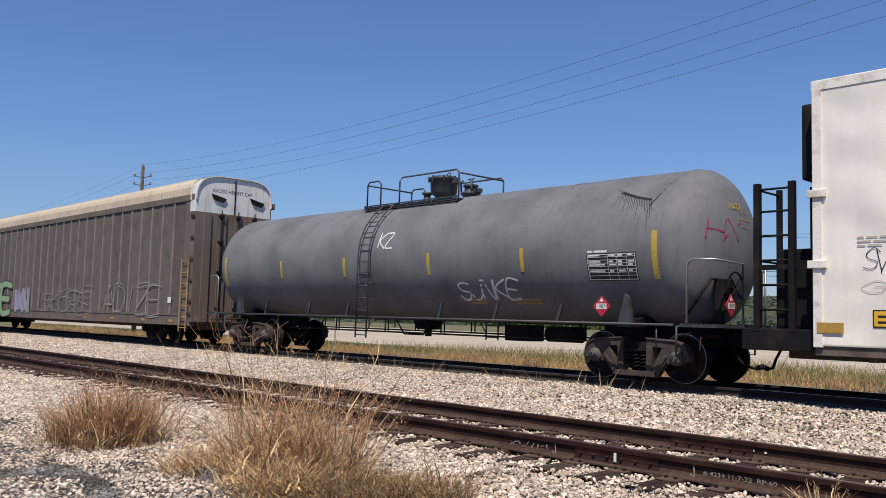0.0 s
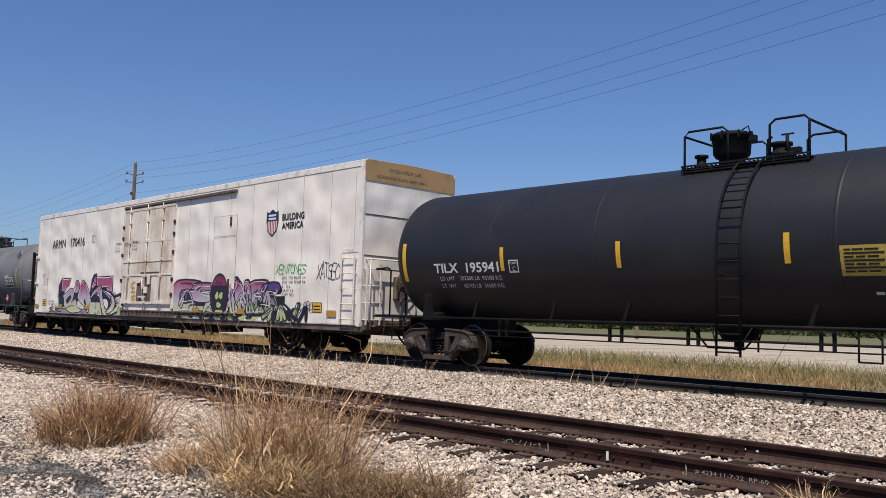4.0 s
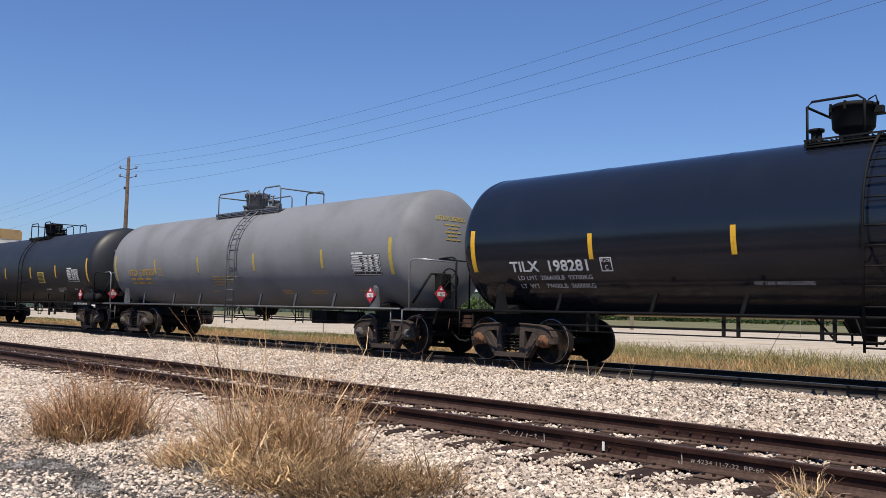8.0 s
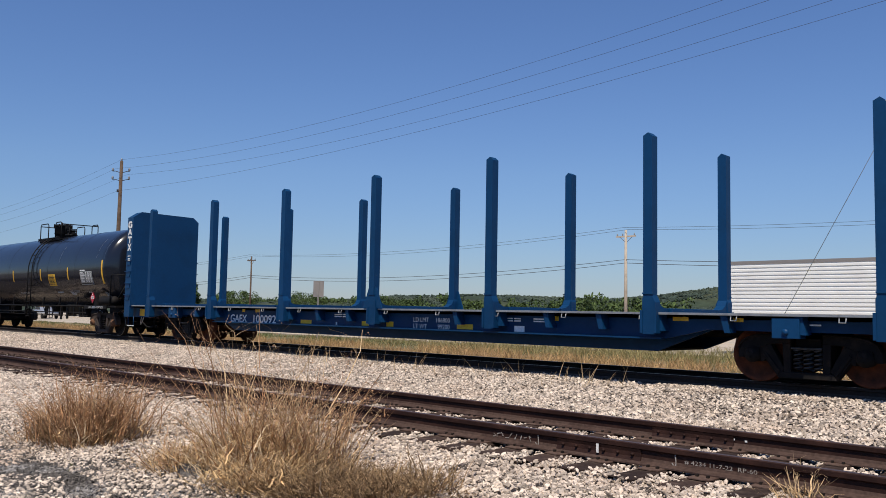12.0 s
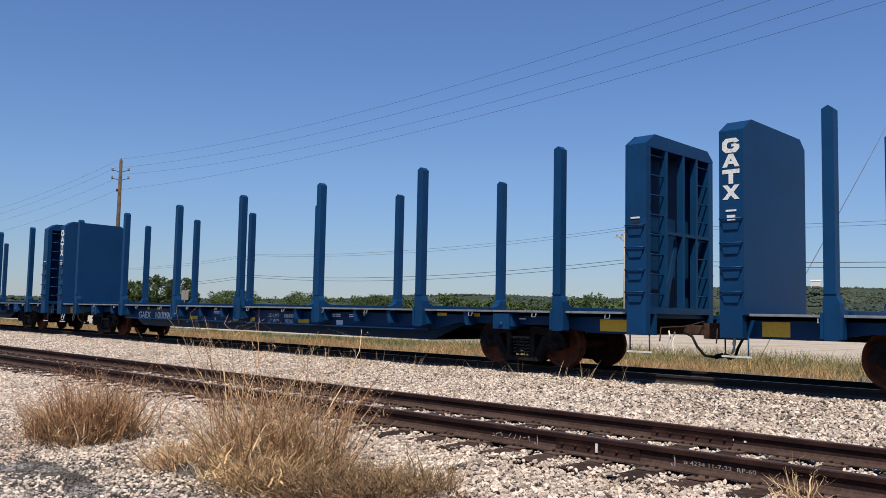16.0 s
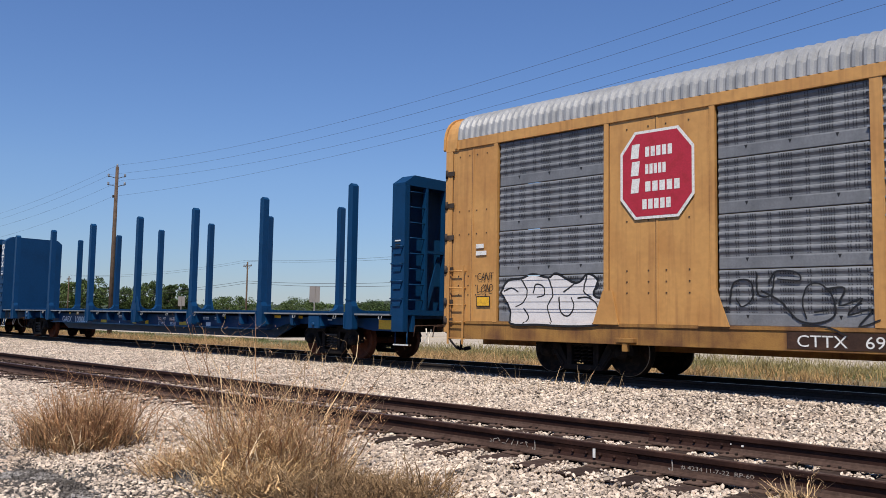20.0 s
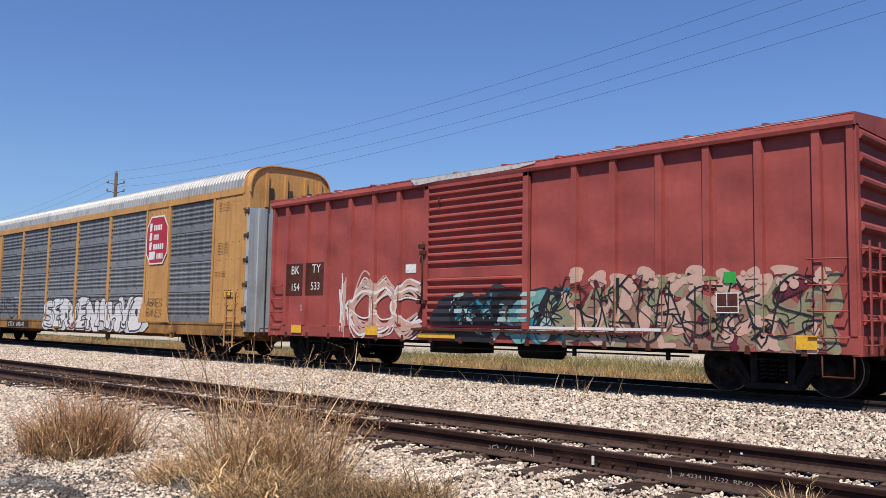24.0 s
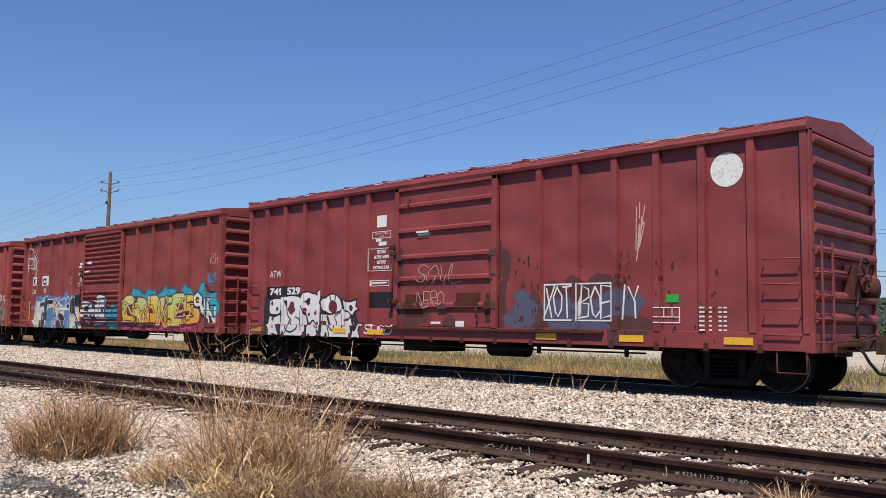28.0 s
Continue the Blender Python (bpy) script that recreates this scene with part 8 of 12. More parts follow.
def kcs_autorack(mid):
    half = 13.12
    car = tagged(empty("autorack"), "yellow car carrier with grey screens and graffiti", "car carrier")
    autorack_frame(car, M_KCS_YELLOW, M_KCS_SILL, M_ROOF_ZINC, half, 0.165, 0.035)
    screens = [(155.87, 158.42), (160.72, 163.15), (163.33, 165.95), (166.16, 168.78), (168.98, 171.60), (171.80, 174.42), (176.15, 178.72)]
    sm = screen_mesh(2.5, 0.915, 5)
    hm = holes_mesh(2.5, 0.915, 5)
    for a, b in screens:
        for k in range(4):
            p = link("screen", sm, None, car, m=pose(a - 167.55, -AH + 0.035, 1.0 + 0.932 * k) @ Matrix.Diagonal(((b - a) / 2.5, 1, 1, 1)))
            tagged(link("perforation", hm, None, p), kind="stuff")
    # solid panels and posts
    solids = [(154.43, 155.83), (158.46, 160.68), (174.46, 176.11), (178.76, 180.67)]
    for a, b in solids:
        a, b = a - 167.55, b - 167.55
        bm = bmesh.new()
        box(bm, a, b, -AH, -AH + 0.06, 0.98, 4.73, 0.006)
        part("side_panel", bm, M_KCS_YELLOW, car)
        bm = bmesh.new()
        c = (a + b) / 2
        box(bm, c - 0.02, c + 0.02, -AH - 0.008, -AH, 1.0, 4.72)
        for x in (a + 0.05, b - 0.05):
            box(bm, x - 0.05, x + 0.05, -AH - 0.025, -AH, 0.98, 4.73)
        part("panel_rib", bm, M_KCS_YELLOW, car)
        for x in (c - 0.027, a + 0.107, b - 0.107):
            paint("panel_seam", [rect(x - 0.007, x + 0.007, 1.0, 4.71)], [(a, b, 0.98, 4.73, -AH)], M_CAST, car, 1)
        bm = bmesh.new()
        for i in (0.22, 0.42, 0.58, 0.78):
            for z in (1.55, 1.75, 1.95, 2.85, 3.35, 4.55):
                x = a + (b - a) * i
                box(bm, x - 0.012, x + 0.012, -AH - 0.010, -AH, z - 0.012, z + 0.012)
        part("rivets", bm, M_CAST, car)
    for x in (163.24, 166.055, 168.88, 171.70):
        bm = bmesh.new()
        box(bm, x - 167.55 - 0.09, x - 167.55 + 0.09, -AH - 0.02, -AH + 0.08, 0.98, 4.73, 0.006)
        part("side_post", bm, M_KCS_YELLOW, car)
        bm = bmesh.new()
        for k in range(13):
            for d in (-0.11, 0.11):
                z = 1.3 + 0.27 * k
                box(bm, x - 167.55 + d - 0.02, x - 167.55 + d + 0.02, -AH - 0.015, -AH + 0.03, z - 0.015, z + 0.015)
        tagged(part("screen_clip", bm, M_DECK, car), kind="stuff")
    for x in (158.55, 160.6, 174.55, 176.0):
        bm = bmesh.new()
        d = 0.32 if x in (158.55, 174.55) else -0.32
        prism(bm, [(x - 167.55 - d, 0.98), (x - 167.55 + d * 0.75, 0.98), (x - 167.55 + d * 0.3, 1.6), (x - 167.55 - d * 0.3, 1.6)], "y", -AH - 0.045, -AH - 0.02)
        part("corner_gusset", bm, M_KCS_YELLOW, car)
    rack_end(car, -1, half, M_KCS_YELLOW, M_KCS_YELLOW, M_KCS_YELLOW, 4.70)
    rack_end(car, 1, half, M_KCS_YELLOW, M_DOOR_GREY, M_KCS_YELLOW, 4.30)
    for s in (-1, 1):
        add_truck(car, s * 9.88, "black")
        add_coupler(car, s, 14.1)
    add_ladder(car, 154.52 - 167.55, 154.95 - 167.55, -AH, [0.62 + 0.36 * k for k in range(5)], M_KCS_YELLOW)
    add_ladder(car, 179.75 - 167.55, 180.2 - 167.55, -AH, [0.45 + 0.36 * k for k in range(5)], M_KCS_YELLOW)
    bm = bmesh.new()
    for x in (158.95, 176.6, 167.4):
        box(bm, x - 167.55 - 0.2, x - 167.55 + 0.2, -AH - 0.12, -AH, 0.66, 0.74, 0.01)
        box(bm, x - 167.55 - 0.05, x - 167.55 + 0.05, -AH - 0.1, -AH, 0.5, 0.7, 0.01)
    part("jack_bracket", bm, M_KCS_SILL, car)
    flat = [(-half, half, 0.6, 4.9, -AH - 0.010)]
    # red octagon emblems: plain white bars stand for their lettering
    for x, rows in ((159.57, ((0.30, 0.06, 0.52), (0.30, 0.06, 0.40), (0.30, 0.06, 0.66), (0.0, 0.3, 0.55))), (175.29, ((0.30, 0.06, 0.52), (0.30, 0.06, 0.32), (0.30, 0.06, 0.66), (0.55, 0.06, 0.40)))):
        x -= 167.55
        paint("emblem_edge", [octagon(x, 3.67, 0.74, 0.80, 0.30)], flat, M_WHITE, car, 8)
        paint("emblem_field", [octagon(x, 3.67, 0.69, 0.75, 0.28)], flat, M_RED, car, 9)
        polys = []
        for i, (a, g, b) in enumerate(rows):
            z = 4.24 - 0.315 * i
            if a:
                polys.append([(x - 0.52, z - 0.26), (x - 0.66 + a, z - 0.26), (x - 0.63 + a, z), (x - 0.49, z)])
            polys += [rect(x - 0.58 + a + g + j * (b / 4.6), x - 0.58 + a + g + (j + 0.74) * (b / 4.6), z - 0.25, z - 0.07) for j in range(5)]
        paint("emblem_bars", polys, flat, M_WHITE, car, 10)
    paint("number_board", [rect(161.85 - 167.55, 164.35 - 167.55, 0.66, 0.92)], [(-half, half, 0.6, 0.98, -AH - 0.004)], M_BOARD, car, 2)
    lettering("reporting_mark", "CTTX   695141", 0.26, M_WHITE, car, on_side(162.0 - 167.55, 0.695, -AH - 0.014), wide=1.12)
    for x, z in ((155.3, 1.32), (179.55, 1.75)):
        paint("yellow_label", [rect(x - 167.55 - 0.02, x - 167.55 + 0.36, z - 0.02, z + 0.20)], flat, M_INK, car, 6)
        paint("yellow_label", [rect(x - 167.55, x - 167.55 + 0.34, z, z + 0.18)], flat, M_YELLOW, car, 7)
    bars("small_stencil", 155.25 - 167.55, 2.62, (((0.22, 0),), ((0.3, 0),)), 0.09, 0.06, flat, M_WHITE, car, 6)
    for x, z, n in ((179.1, 4.55, 3), (179.1, 3.35, 4), (179.0, 2.5, 2)):
        bars("small_stencil", x - 167.55, z, (((0.16, 0.05), (0.10, 0.05), (0.2, 0)),) * n, 0.022, 0.07, flat, M_KCS_SILL, car, 6)
    tag_words("graffiti_tag", "CANT", 155.3 - 167.55, 155.75 - 167.55, 1.86, 2.0, 0.016, flat, M_INK, car, 30, layer=6)
    tag_words("graffiti_tag", "LOAD", 155.3 - 167.55, 155.75 - 167.55, 1.62, 1.76, 0.016, flat, M_INK, car, 31, layer=6)
    # graffiti over screens
    face = []
    step = 0.915 * 0.78 / 5
    for a, b in screens:
        for k in range(4):
            z = 1.0 + 0.932 * k
            face.append((a - 167.55, b - 167.55, z, z + 0.2, -AH + 0.026))
            for r in range(5):
                q = z + 0.2 + r * step
                face.append((a - 167.55, b - 167.55, q, q + 0.42 * step, -AH + 0.018))
                face.append((a - 167.55, b - 167.55, q + 0.42 * step, q + 0.95 * step, -AH + 0.009))
                face.append((a - 167.55, b - 167.55, q + 0.95 * step, q + step, -AH + 0.018))
    for x in (163.24, 166.055, 168.88, 171.70):
        face.append((x - 167.55 - 0.09, x - 167.55 + 0.09, 1.0, 4.7, -AH - 0.022))
    face += [(a - 167.55, b - 167.55, 1.0, 4.7, -AH - 0.010) for a, b in solids]
    face += [(-half, half, 0.6, 1.0, -AH - 0.022)]
    silver = spray("spray_silver", (0.60, 0.60, 0.62))
    dark = spray("spray_black", (0.015, 0.015, 0.016))
    chalk = spray("spray_chalk_white", (0.72, 0.70, 0.70))
    shade = spray("spray_grey_shade", (0.05, 0.048, 0.048))
    letter_piece(car, "SERVE", -1.45, 2.45, 0.66, 1.84, 41, face, [chalk], shade, None, 3.0, rim=0.055, swell=1.25, extra=2, under=silver)
    letter_piece(car, "NAHYO", 2.55, 6.9, 0.66, 1.84, 42, face, [chalk], shade, None, 3.0, rim=0.055, swell=1.25, extra=2, under=silver)
    paint("graffiti_halo", [blob(random.Random(80 + k), -1.2 + 0.8 * k, 0.86, 0.52, 0.24) for k in range(11)], face, silver, car, 1)
    sprayed(car, [(-11.61, 1.59), (-11.43, 1.83), (-11.06, 1.87), (-10.79, 1.95), (-10.39, 1.87), (-10.20, 1.95), (-9.73, 1.75), (-9.46, 1.92), (-9.24, 1.79), (-9.33, 1.52), (-9.04, 1.41), (-9.04, 1.14), (-9.22, 0.97), (-9.88, 0.93), (-10.64, 0.95), (-11.32, 0.96), (-11.37, 1.26)], face, chalk, dark, None, 3.0, 0.05)
    for k, stroke in enumerate(([(-11.06, 1.83), (-10.92, 1.61), (-11.01, 1.40), (-11.21, 1.30)],
                                [(-11.00, 1.26), (-10.89, 1.09), (-11.00, 0.97)],
                                [(-10.76, 1.58), (-10.70, 1.74), (-10.52, 1.70), (-10.49, 1.54), (-10.67, 1.49)],
                                [(-10.39, 1.87), (-10.28, 1.54), (-10.41, 1.30), (-10.31, 0.98)],
                                [(-10.13, 1.48), (-10.09, 1.20), (-9.92, 1.13), (-9.78, 1.30), (-9.84, 1.48)],
                                [(-9.68, 1.47), (-9.43, 1.47), (-9.24, 1.30), (-9.33, 0.99)],
                                [(-9.48, 1.88), (-9.55, 1.60), (-9.38, 1.48)],
                                [(-10.01, 1.59), (-9.72, 1.77)],
                                [(-11.52, 1.62), (-11.33, 1.68), (-11.15, 1.60)])):
        paint("graffiti_line", ribbon(curve_through(stroke, 5), 0.034, 0.022), face, dark, car, 3.6 + 0.1 * k)
    for k, stroke in enumerate(([(-6.64, 1.38), (-6.57, 1.70), (-6.30, 1.73), (-6.25, 1.46), (-6.43, 1.31), (-6.53, 1.44)],
                                [(-6.18, 1.85), (-6.16, 1.51), (-5.95, 1.50), (-5.89, 1.81)],
                                [(-5.98, 1.69), (-5.86, 1.87), (-5.55, 1.85), (-5.49, 1.72), (-5.84, 1.75)],
                                [(-6.10, 1.56), (-5.79, 1.39), (-5.54, 1.11), (-5.24, 1.06), (-4.98, 1.18), (-5.00, 1.47), (-5.18, 1.66), (-5.37, 1.63), (-5.45, 1.39), (-5.40, 1.13)],
                                [(-5.08, 1.58), (-4.82, 1.59), (-4.90, 1.33), (-4.57, 1.43), (-4.78, 1.19), (-4.43, 1.28), (-4.63, 1.02), (-4.32, 1.12)],
                                [(-5.27, 1.23), (-5.07, 1.26)],
                                [(-5.46, 1.03), (-5.04, 0.99), (-4.78, 0.87)],
                                [(-6.66, 1.29), (-6.89, 1.27), (-6.98, 1.15), (-6.91, 1.06), (-6.76, 1.13)])):
        paint("graffiti_tag", ribbon(curve_through(stroke, 5), 0.034, 0.022), face, dark, car, 3.0 + 0.1 * k)
    tag_words("graffiti_tag", "ABRES", 174.75 - 167.55, 175.8 - 167.55, 1.5, 1.72, 0.016, face, dark, car, 45)
    tag_words("graffiti_tag", "BANES", 174.75 - 167.55, 175.8 - 167.55, 1.18, 1.4, 0.016, face, dark, car, 46)
    tag_words("graffiti_tag", "NTX", 168.6 - 167.55, 169.3 - 167.55, 0.7, 0.9, 0.03, face, spray("spray_orange", (0.35, 0.1, 0.03)), car, 47, layer=8)
    TRAIN.append((mid, car))


def brown_autorack(mid):
    half = 13.12
    car = tagged(empty("autorack"), "dull brown car carrier with pale roof and tags", "car carrier")
    autorack_frame(car, M_BROWN, M_BROWN, M_BEIGE_ROOF, half, 0.215, 0.03)
    n = 30
    w = (2 * half - 1.2) / n
    for k in range(n):
        x = -half + 0.6 + w * k
        bm = bmesh.new()
        box(bm, x + 0.07, x + w - 0.004, -AH + 0.02, -AH + 0.06, 1.0, 4.72)
        part("screen", bm, M_BROWN_SCREEN, car)
        bm = bmesh.new()
        box(bm, x - 0.035, x + 0.065, -AH - 0.015, -AH + 0.06, 0.98, 4.74)
        part("side_post", bm, M_BROWN_LIT_POST, car)
    for s in (-1, 1):
        bm = bmesh.new()
        box(bm, *sorted((s * (half - 0.6), s * half)), -AH - 0.01, -AH + 0.08, 0.98, 4.74, 0.01)
        part("corner_panel", bm, M_BROWN, car)
        rack_end(car, s, half, M_BROWN, M_BROWN, M_DOOR_WHITE, 4.35, ())
        bm = bmesh.new()
        box(bm, *sorted((s * (half + 0.101), s * (half + 0.13))), -0.13, -0.10, 4.36, 5.5)
        part("hood_seam", bm, M_BLACK, car)
        add_truck(car, s * 9.88, "black")
        add_coupler(car, s, 14.1)
    lettering("end_stencil", "EXCESS HEIGHT CAR", 0.16, M_INK, car, Matrix.Translation((half + 0.104, -0.95, 5.05)) @ pose(0, 0, 0, 90, 0, 90), wide=1.0)
    bm = bmesh.new()
    for y in (-1.0, 0.45):
        prism(bm, [(y, 4.98), (y + 0.55, 4.86), (y + 0.45, 4.72), (y + 0.1, 4.80)], "x", half + 0.10, half + 0.16)
    part("hood_latch", bm, M_BLACK, car)
    add_ladder(car, half - 0.55, half - 0.1, -AH, [0.55 + 0.36 * k for k in range(7)], M_TAN)
    face = [(-half, half, 0.6, 4.7, -AH - 0.018)]
    grey = spray("spray_pale_grey", (0.30, 0.28, 0.265))
    lime = spray("spray_pale_green", (0.25, 0.36, 0.2))
    dim = spray("spray_dim_grey", (0.20, 0.18, 0.17))
    black_line = spray("spray_dark_line", (0.03, 0.035, 0.03))
    violet = spray("spray_pale_violet", (0.30, 0.29, 0.42))
    block_piece(car, "BE", half - 20.4, half - 17.5, 0.95, 2.1, 53, face, lime, black_line, None, None, 0.26, 0.05)
    wild_piece(car, half - 17.0, half - 15.1, 0.9, 2.0, 57, face, [violet, grey], violet, None, 6, layer=2, wide=0.2)
    tag_words("graffiti_tag", "LHGRE", half - 13.9, half - 8.1, 1.0, 1.85, 0.03, face, dim, car, 52, gap=-0.1, jitter=0.1)
    tag_words("graffiti_tag", "SKORE", half - 13.6, half - 8.4, 0.9, 1.7, 0.025, face, grey, car, 54, layer=4, gap=-0.2, jitter=0.12)
    for k in range(2):
        tag_words("graffiti_tag", "ADIZE", half - 6.9 + 0.1 * k, half - 2.2, 0.95 + 0.05 * k, 1.95 - 0.06 * k, 0.03, face, grey, car, 51 + 7 * k, layer=3 + k, gap=0.0, jitter=0.05)
    for x in (-1.3, -3.4, -6.0, -8.6):
        paint("reflector", [rect(half + x - 0.15, half + x + 0.15, 0.72, 0.80)], [(-half, half, 0.6, 1, -AH - 0.004)], M_AMBER, car, 2)
    paint("white_label", [rect(half - 1.55, half - 1.3, 1.35, 1.55)], face, M_WHITE, car, 3)
    TRAIN.append((mid, car))


brown_autorack(-38.75)
kcs_autorack(167.64)

# ---- red boxcars ----
M_OXIDE = material("oxide_red_car_paint", (0.255, 0.060, 0.053), 0.6, spots=(0.21, 0.051, 0.045), spot_scale=0.9, spot_amount=0.7, grain=0.06, grain_scale=10, streak=(0.19, 0.045, 0.037), streak_amount=0.45, bump=1.0, bump_scale=1.25, bump_deep=0.11, bump_detail=0.5)
M_OXIDE_DEEP = material("deep_red_car_paint", (0.245, 0.043, 0.043), 0.58, spots=(0.190, 0.035, 0.036), spot_scale=0.9, spot_amount=0.7, grain=0.06, grain_scale=10, streak=(0.16, 0.038, 0.036), streak_amount=0.5, bump=1.0, bump_scale=1.25, bump_deep=0.11, bump_detail=0.5)
M_OXIDE_PALE = material("faded_red_car_paint", (0.33, 0.076, 0.066), 0.62, spots=(0.275, 0.064, 0.057), spot_scale=0.9, spot_amount=0.7, grain=0.06, grain_scale=10, streak=(0.23, 0.055, 0.047), streak_amount=0.3, bump=1.0, bump_scale=1.25, bump_deep=0.11, bump_detail=0.5)
M_ROOF_WORN = material("peeling_roof_sheet", (0.42, 0.40, 0.39), 0.6, 0.2, spots=(0.18, 0.05, 0.045), spot_scale=1.6, spot_amount=0.6, grain=0.1)
M_RUST_RED = material("rusted_red_fittings", (0.09, 0.03, 0.022), 0.7, spots=(0.05, 0.02, 0.016), spot_scale=6, spot_amount=0.6)
M_FLECK = material("bare_galvanised_flecks", (0.62, 0.58, 0.56), 0.55, 0.2, spots=(0.4, 0.3, 0.27), spot_scale=8, spot_amount=0.5)
PANEL_Y, RIB_Y = -1.425, -1.52


def boxcar(label, mid, half, paint_mat, door, ribs, louvres, roof_patches=()):
    """Boxcar body: sheets between posts, door, ends with ridges, roof, gear. Returns the car and its paintable faces."""
    car = tagged(empty("boxcar"), label, "boxcar", "red boxcars of the freight train")
    d0, d1 = door
    faces = []
    bm = bmesh.new()
    box(bm, -half + 0.05, half - 0.05, -0.4, 0.4, 0.60, 1.0)
    box(bm, -half + 0.05, half - 0.05, -1.38, 1.38, 0.98, 1.10)
    box(bm, -half + 0.05, half - 0.05, 1.40, 1.46, 0.7, 4.2)
    for k in range(9):
        x = -half + 0.9 + (2 * half - 1.8) * k / 8
        box(bm, x - 0.08, x + 0.08, -1.42, 1.42, 0.74, 1.0)
    part("underframe", bm, M_BLACK, car)
    # sheets between the posts
    edges = sorted([-half] + list(ribs) + [d0, d1, half])
    for a, b in zip(edges, edges[1:]):
        if (a, b) == (d0, d1):
            continue
        bm = bmesh.new()
        box(bm, a, b, PANEL_Y, PANEL_Y + 0.05, 0.98, 4.20)
        part("side_sheet", bm, paint_mat, car)
    posts = list(ribs) + [-half + 0.06, half - 0.06]
    marks = []
    for x in posts:
        w = 0.062 if abs(abs(x) - half) > 0.2 else 0.05
        bm = bmesh.new()
        prism(bm, [(x - w - 0.018, PANEL_Y), (x - w, RIB_Y), (x + w, RIB_Y), (x + w + 0.018, PANEL_Y)], "z", 0.98, 4.18)
        part("side_post", bm, paint_mat, car)
        faces.append((x - w, x + w, 0.98, 4.18, RIB_Y))
        faces.append((x + w, x + w + 0.018, 0.98, 4.18, RIB_Y, PANEL_Y))
        marks.append((x - w, x + w))
    marks.sort()
    cuts = [-half] + [v for m in marks for v in m] + [half]
    for a, b in zip(cuts[::2], cuts[1::2]):
        for lo, hi in ((a, min(b, d0)), (max(a, d1), b)):
            if hi - lo > 0.02:
                faces.append((lo, hi, 0.98, 4.18, PANEL_Y))
    bm = bmesh.new()
    for s in (-1, 1):
        box(bm, -half, half, *sorted((s * 1.505, s * 1.38))[0:2], 0.70, 0.985, 0.008)
    part("side_sill", bm, paint_mat, car)
    faces.append((-half, half, 0.70, 0.98, -1.506))
    bm = bmesh.new()
    for s in (-1, 1):
        prism(bm, [(s * 1.40, 4.16), (s * 1.545, 4.16), (s * 1.565, 4.22), (s * 1.53, 4.34), (s * 1.40, 4.34)], "x", -half - 0.02, half + 0.02)
    part("top_chord", bm, paint_mat, car)
    # roof sheets with raised seams
    n = 11
    w = (2 * half + 0.04) / n
    for k in range(n):
        bm = bmesh.new()
        x = -half - 0.02 + w * k
        prism(bm, [(-1.54, 4.335), (0, 4.50), (1.54, 4.335), (1.54, 4.36), (0, 4.525), (-1.54, 4.36)], "x", x, x + w)
        prism(bm, [(-1.55, 4.35), (0, 4.52), (1.55, 4.35), (1.55, 4.39), (0, 4.56), (-1.55, 4.39)], "x", x - 0.03, x + 0.03)
        part("roof_sheet", bm, M_ROOF_WORN if k in roof_patches else paint_mat, car)
    # ends with horizontal ridges
    for s in (-1, 1):
        bm = bmesh.new()
        prof = [(s * (half - 0.08), 0.75), (s * (half - 0.02), 0.75)]
        rows = 9
        for k in range(rows):
            z = 0.98 + 3.18 * k / rows
            h = 3.18 / rows
            for u, d in ((0.08, 0.0), (0.42, 0.0), (0.50, 0.07), (0.62, 0.10), (0.76, 0.10), (0.88, 0.07), (0.96, 0.0)):
                prof.append((s * (half - 0.02 + d), z + h * u))
        prof += [(s * (half - 0.02), 4.18), (s * (half - 0.08), 4.18)]
        prism(bm, prof, "y", -1.36, 1.36)
        part("end_wall", bm, paint_mat, car, "ridged steel end wall")
        bm = bmesh.new()
        for y in (-1.49, 1.36):
            box(bm, *sorted((s * (half - 0.1), s * (half + 0.03))), y, y + 0.13, 0.70, 4.2, 0.008)
        prism(bm, [(-1.53, 4.16), (1.53, 4.16), (1.53, 4.36), (0, 4.52), (-1.53, 4.36)], "x", *sorted((s * (half - 0.05), s * (half + 0.03))))
        box(bm, *sorted((s * (half - 0.1), s * (half + 0.05))), -1.5, 1.5, 0.68, 0.98, 0.008)
        part("end_post", bm, paint_mat, car)
        end_ladder(car, s * (half + 0.02), *((-1.42, -0.98) if s > 0 else (0.98, 1.42)), [0.85 + 0.36 * k for k in range(5)], paint_mat, s * 0.14)
        bm = bmesh.new()
        tube(bm, [(s * (half + 0.04), -0.8, 2.2), (s * (half + 0.16), -0.8, 2.2), (s * (half + 0.16), 0.8, 2.2), (s * (half + 0.04), 0.8, 2.2)], 0.014, 5)
        tube(bm, [(s * (half + 0.04), 0.1, 0.95), (s * (half + 0.16), 0.1, 0.95), (s * (half + 0.16), 1.4, 0.95), (s * (half + 0.04), 1.4, 0.95)], 0.014, 5)
        part("grab_iron", bm, M_RUST_RED, car)
        add_truck(car, s * 6.13, "black")
        add_coupler(car, s, 8.5)
        bm = bmesh.new()
        tube(bm, [(s * (half - 0.55), -1.47, 0.72), (s * (half - 0.55), -1.47, 0.36), (s * (half - 0.08), -1.47, 0.36), (s * (half - 0.08), -1.47, 0.72)], 0.018, 5)
        part("stirrup_step", bm, M_RUST_RED, car)
    brake_wheel(car, half + 0.28, 0.1, 1.95, 1, M_RUST_RED)
    bm = bmesh.new()
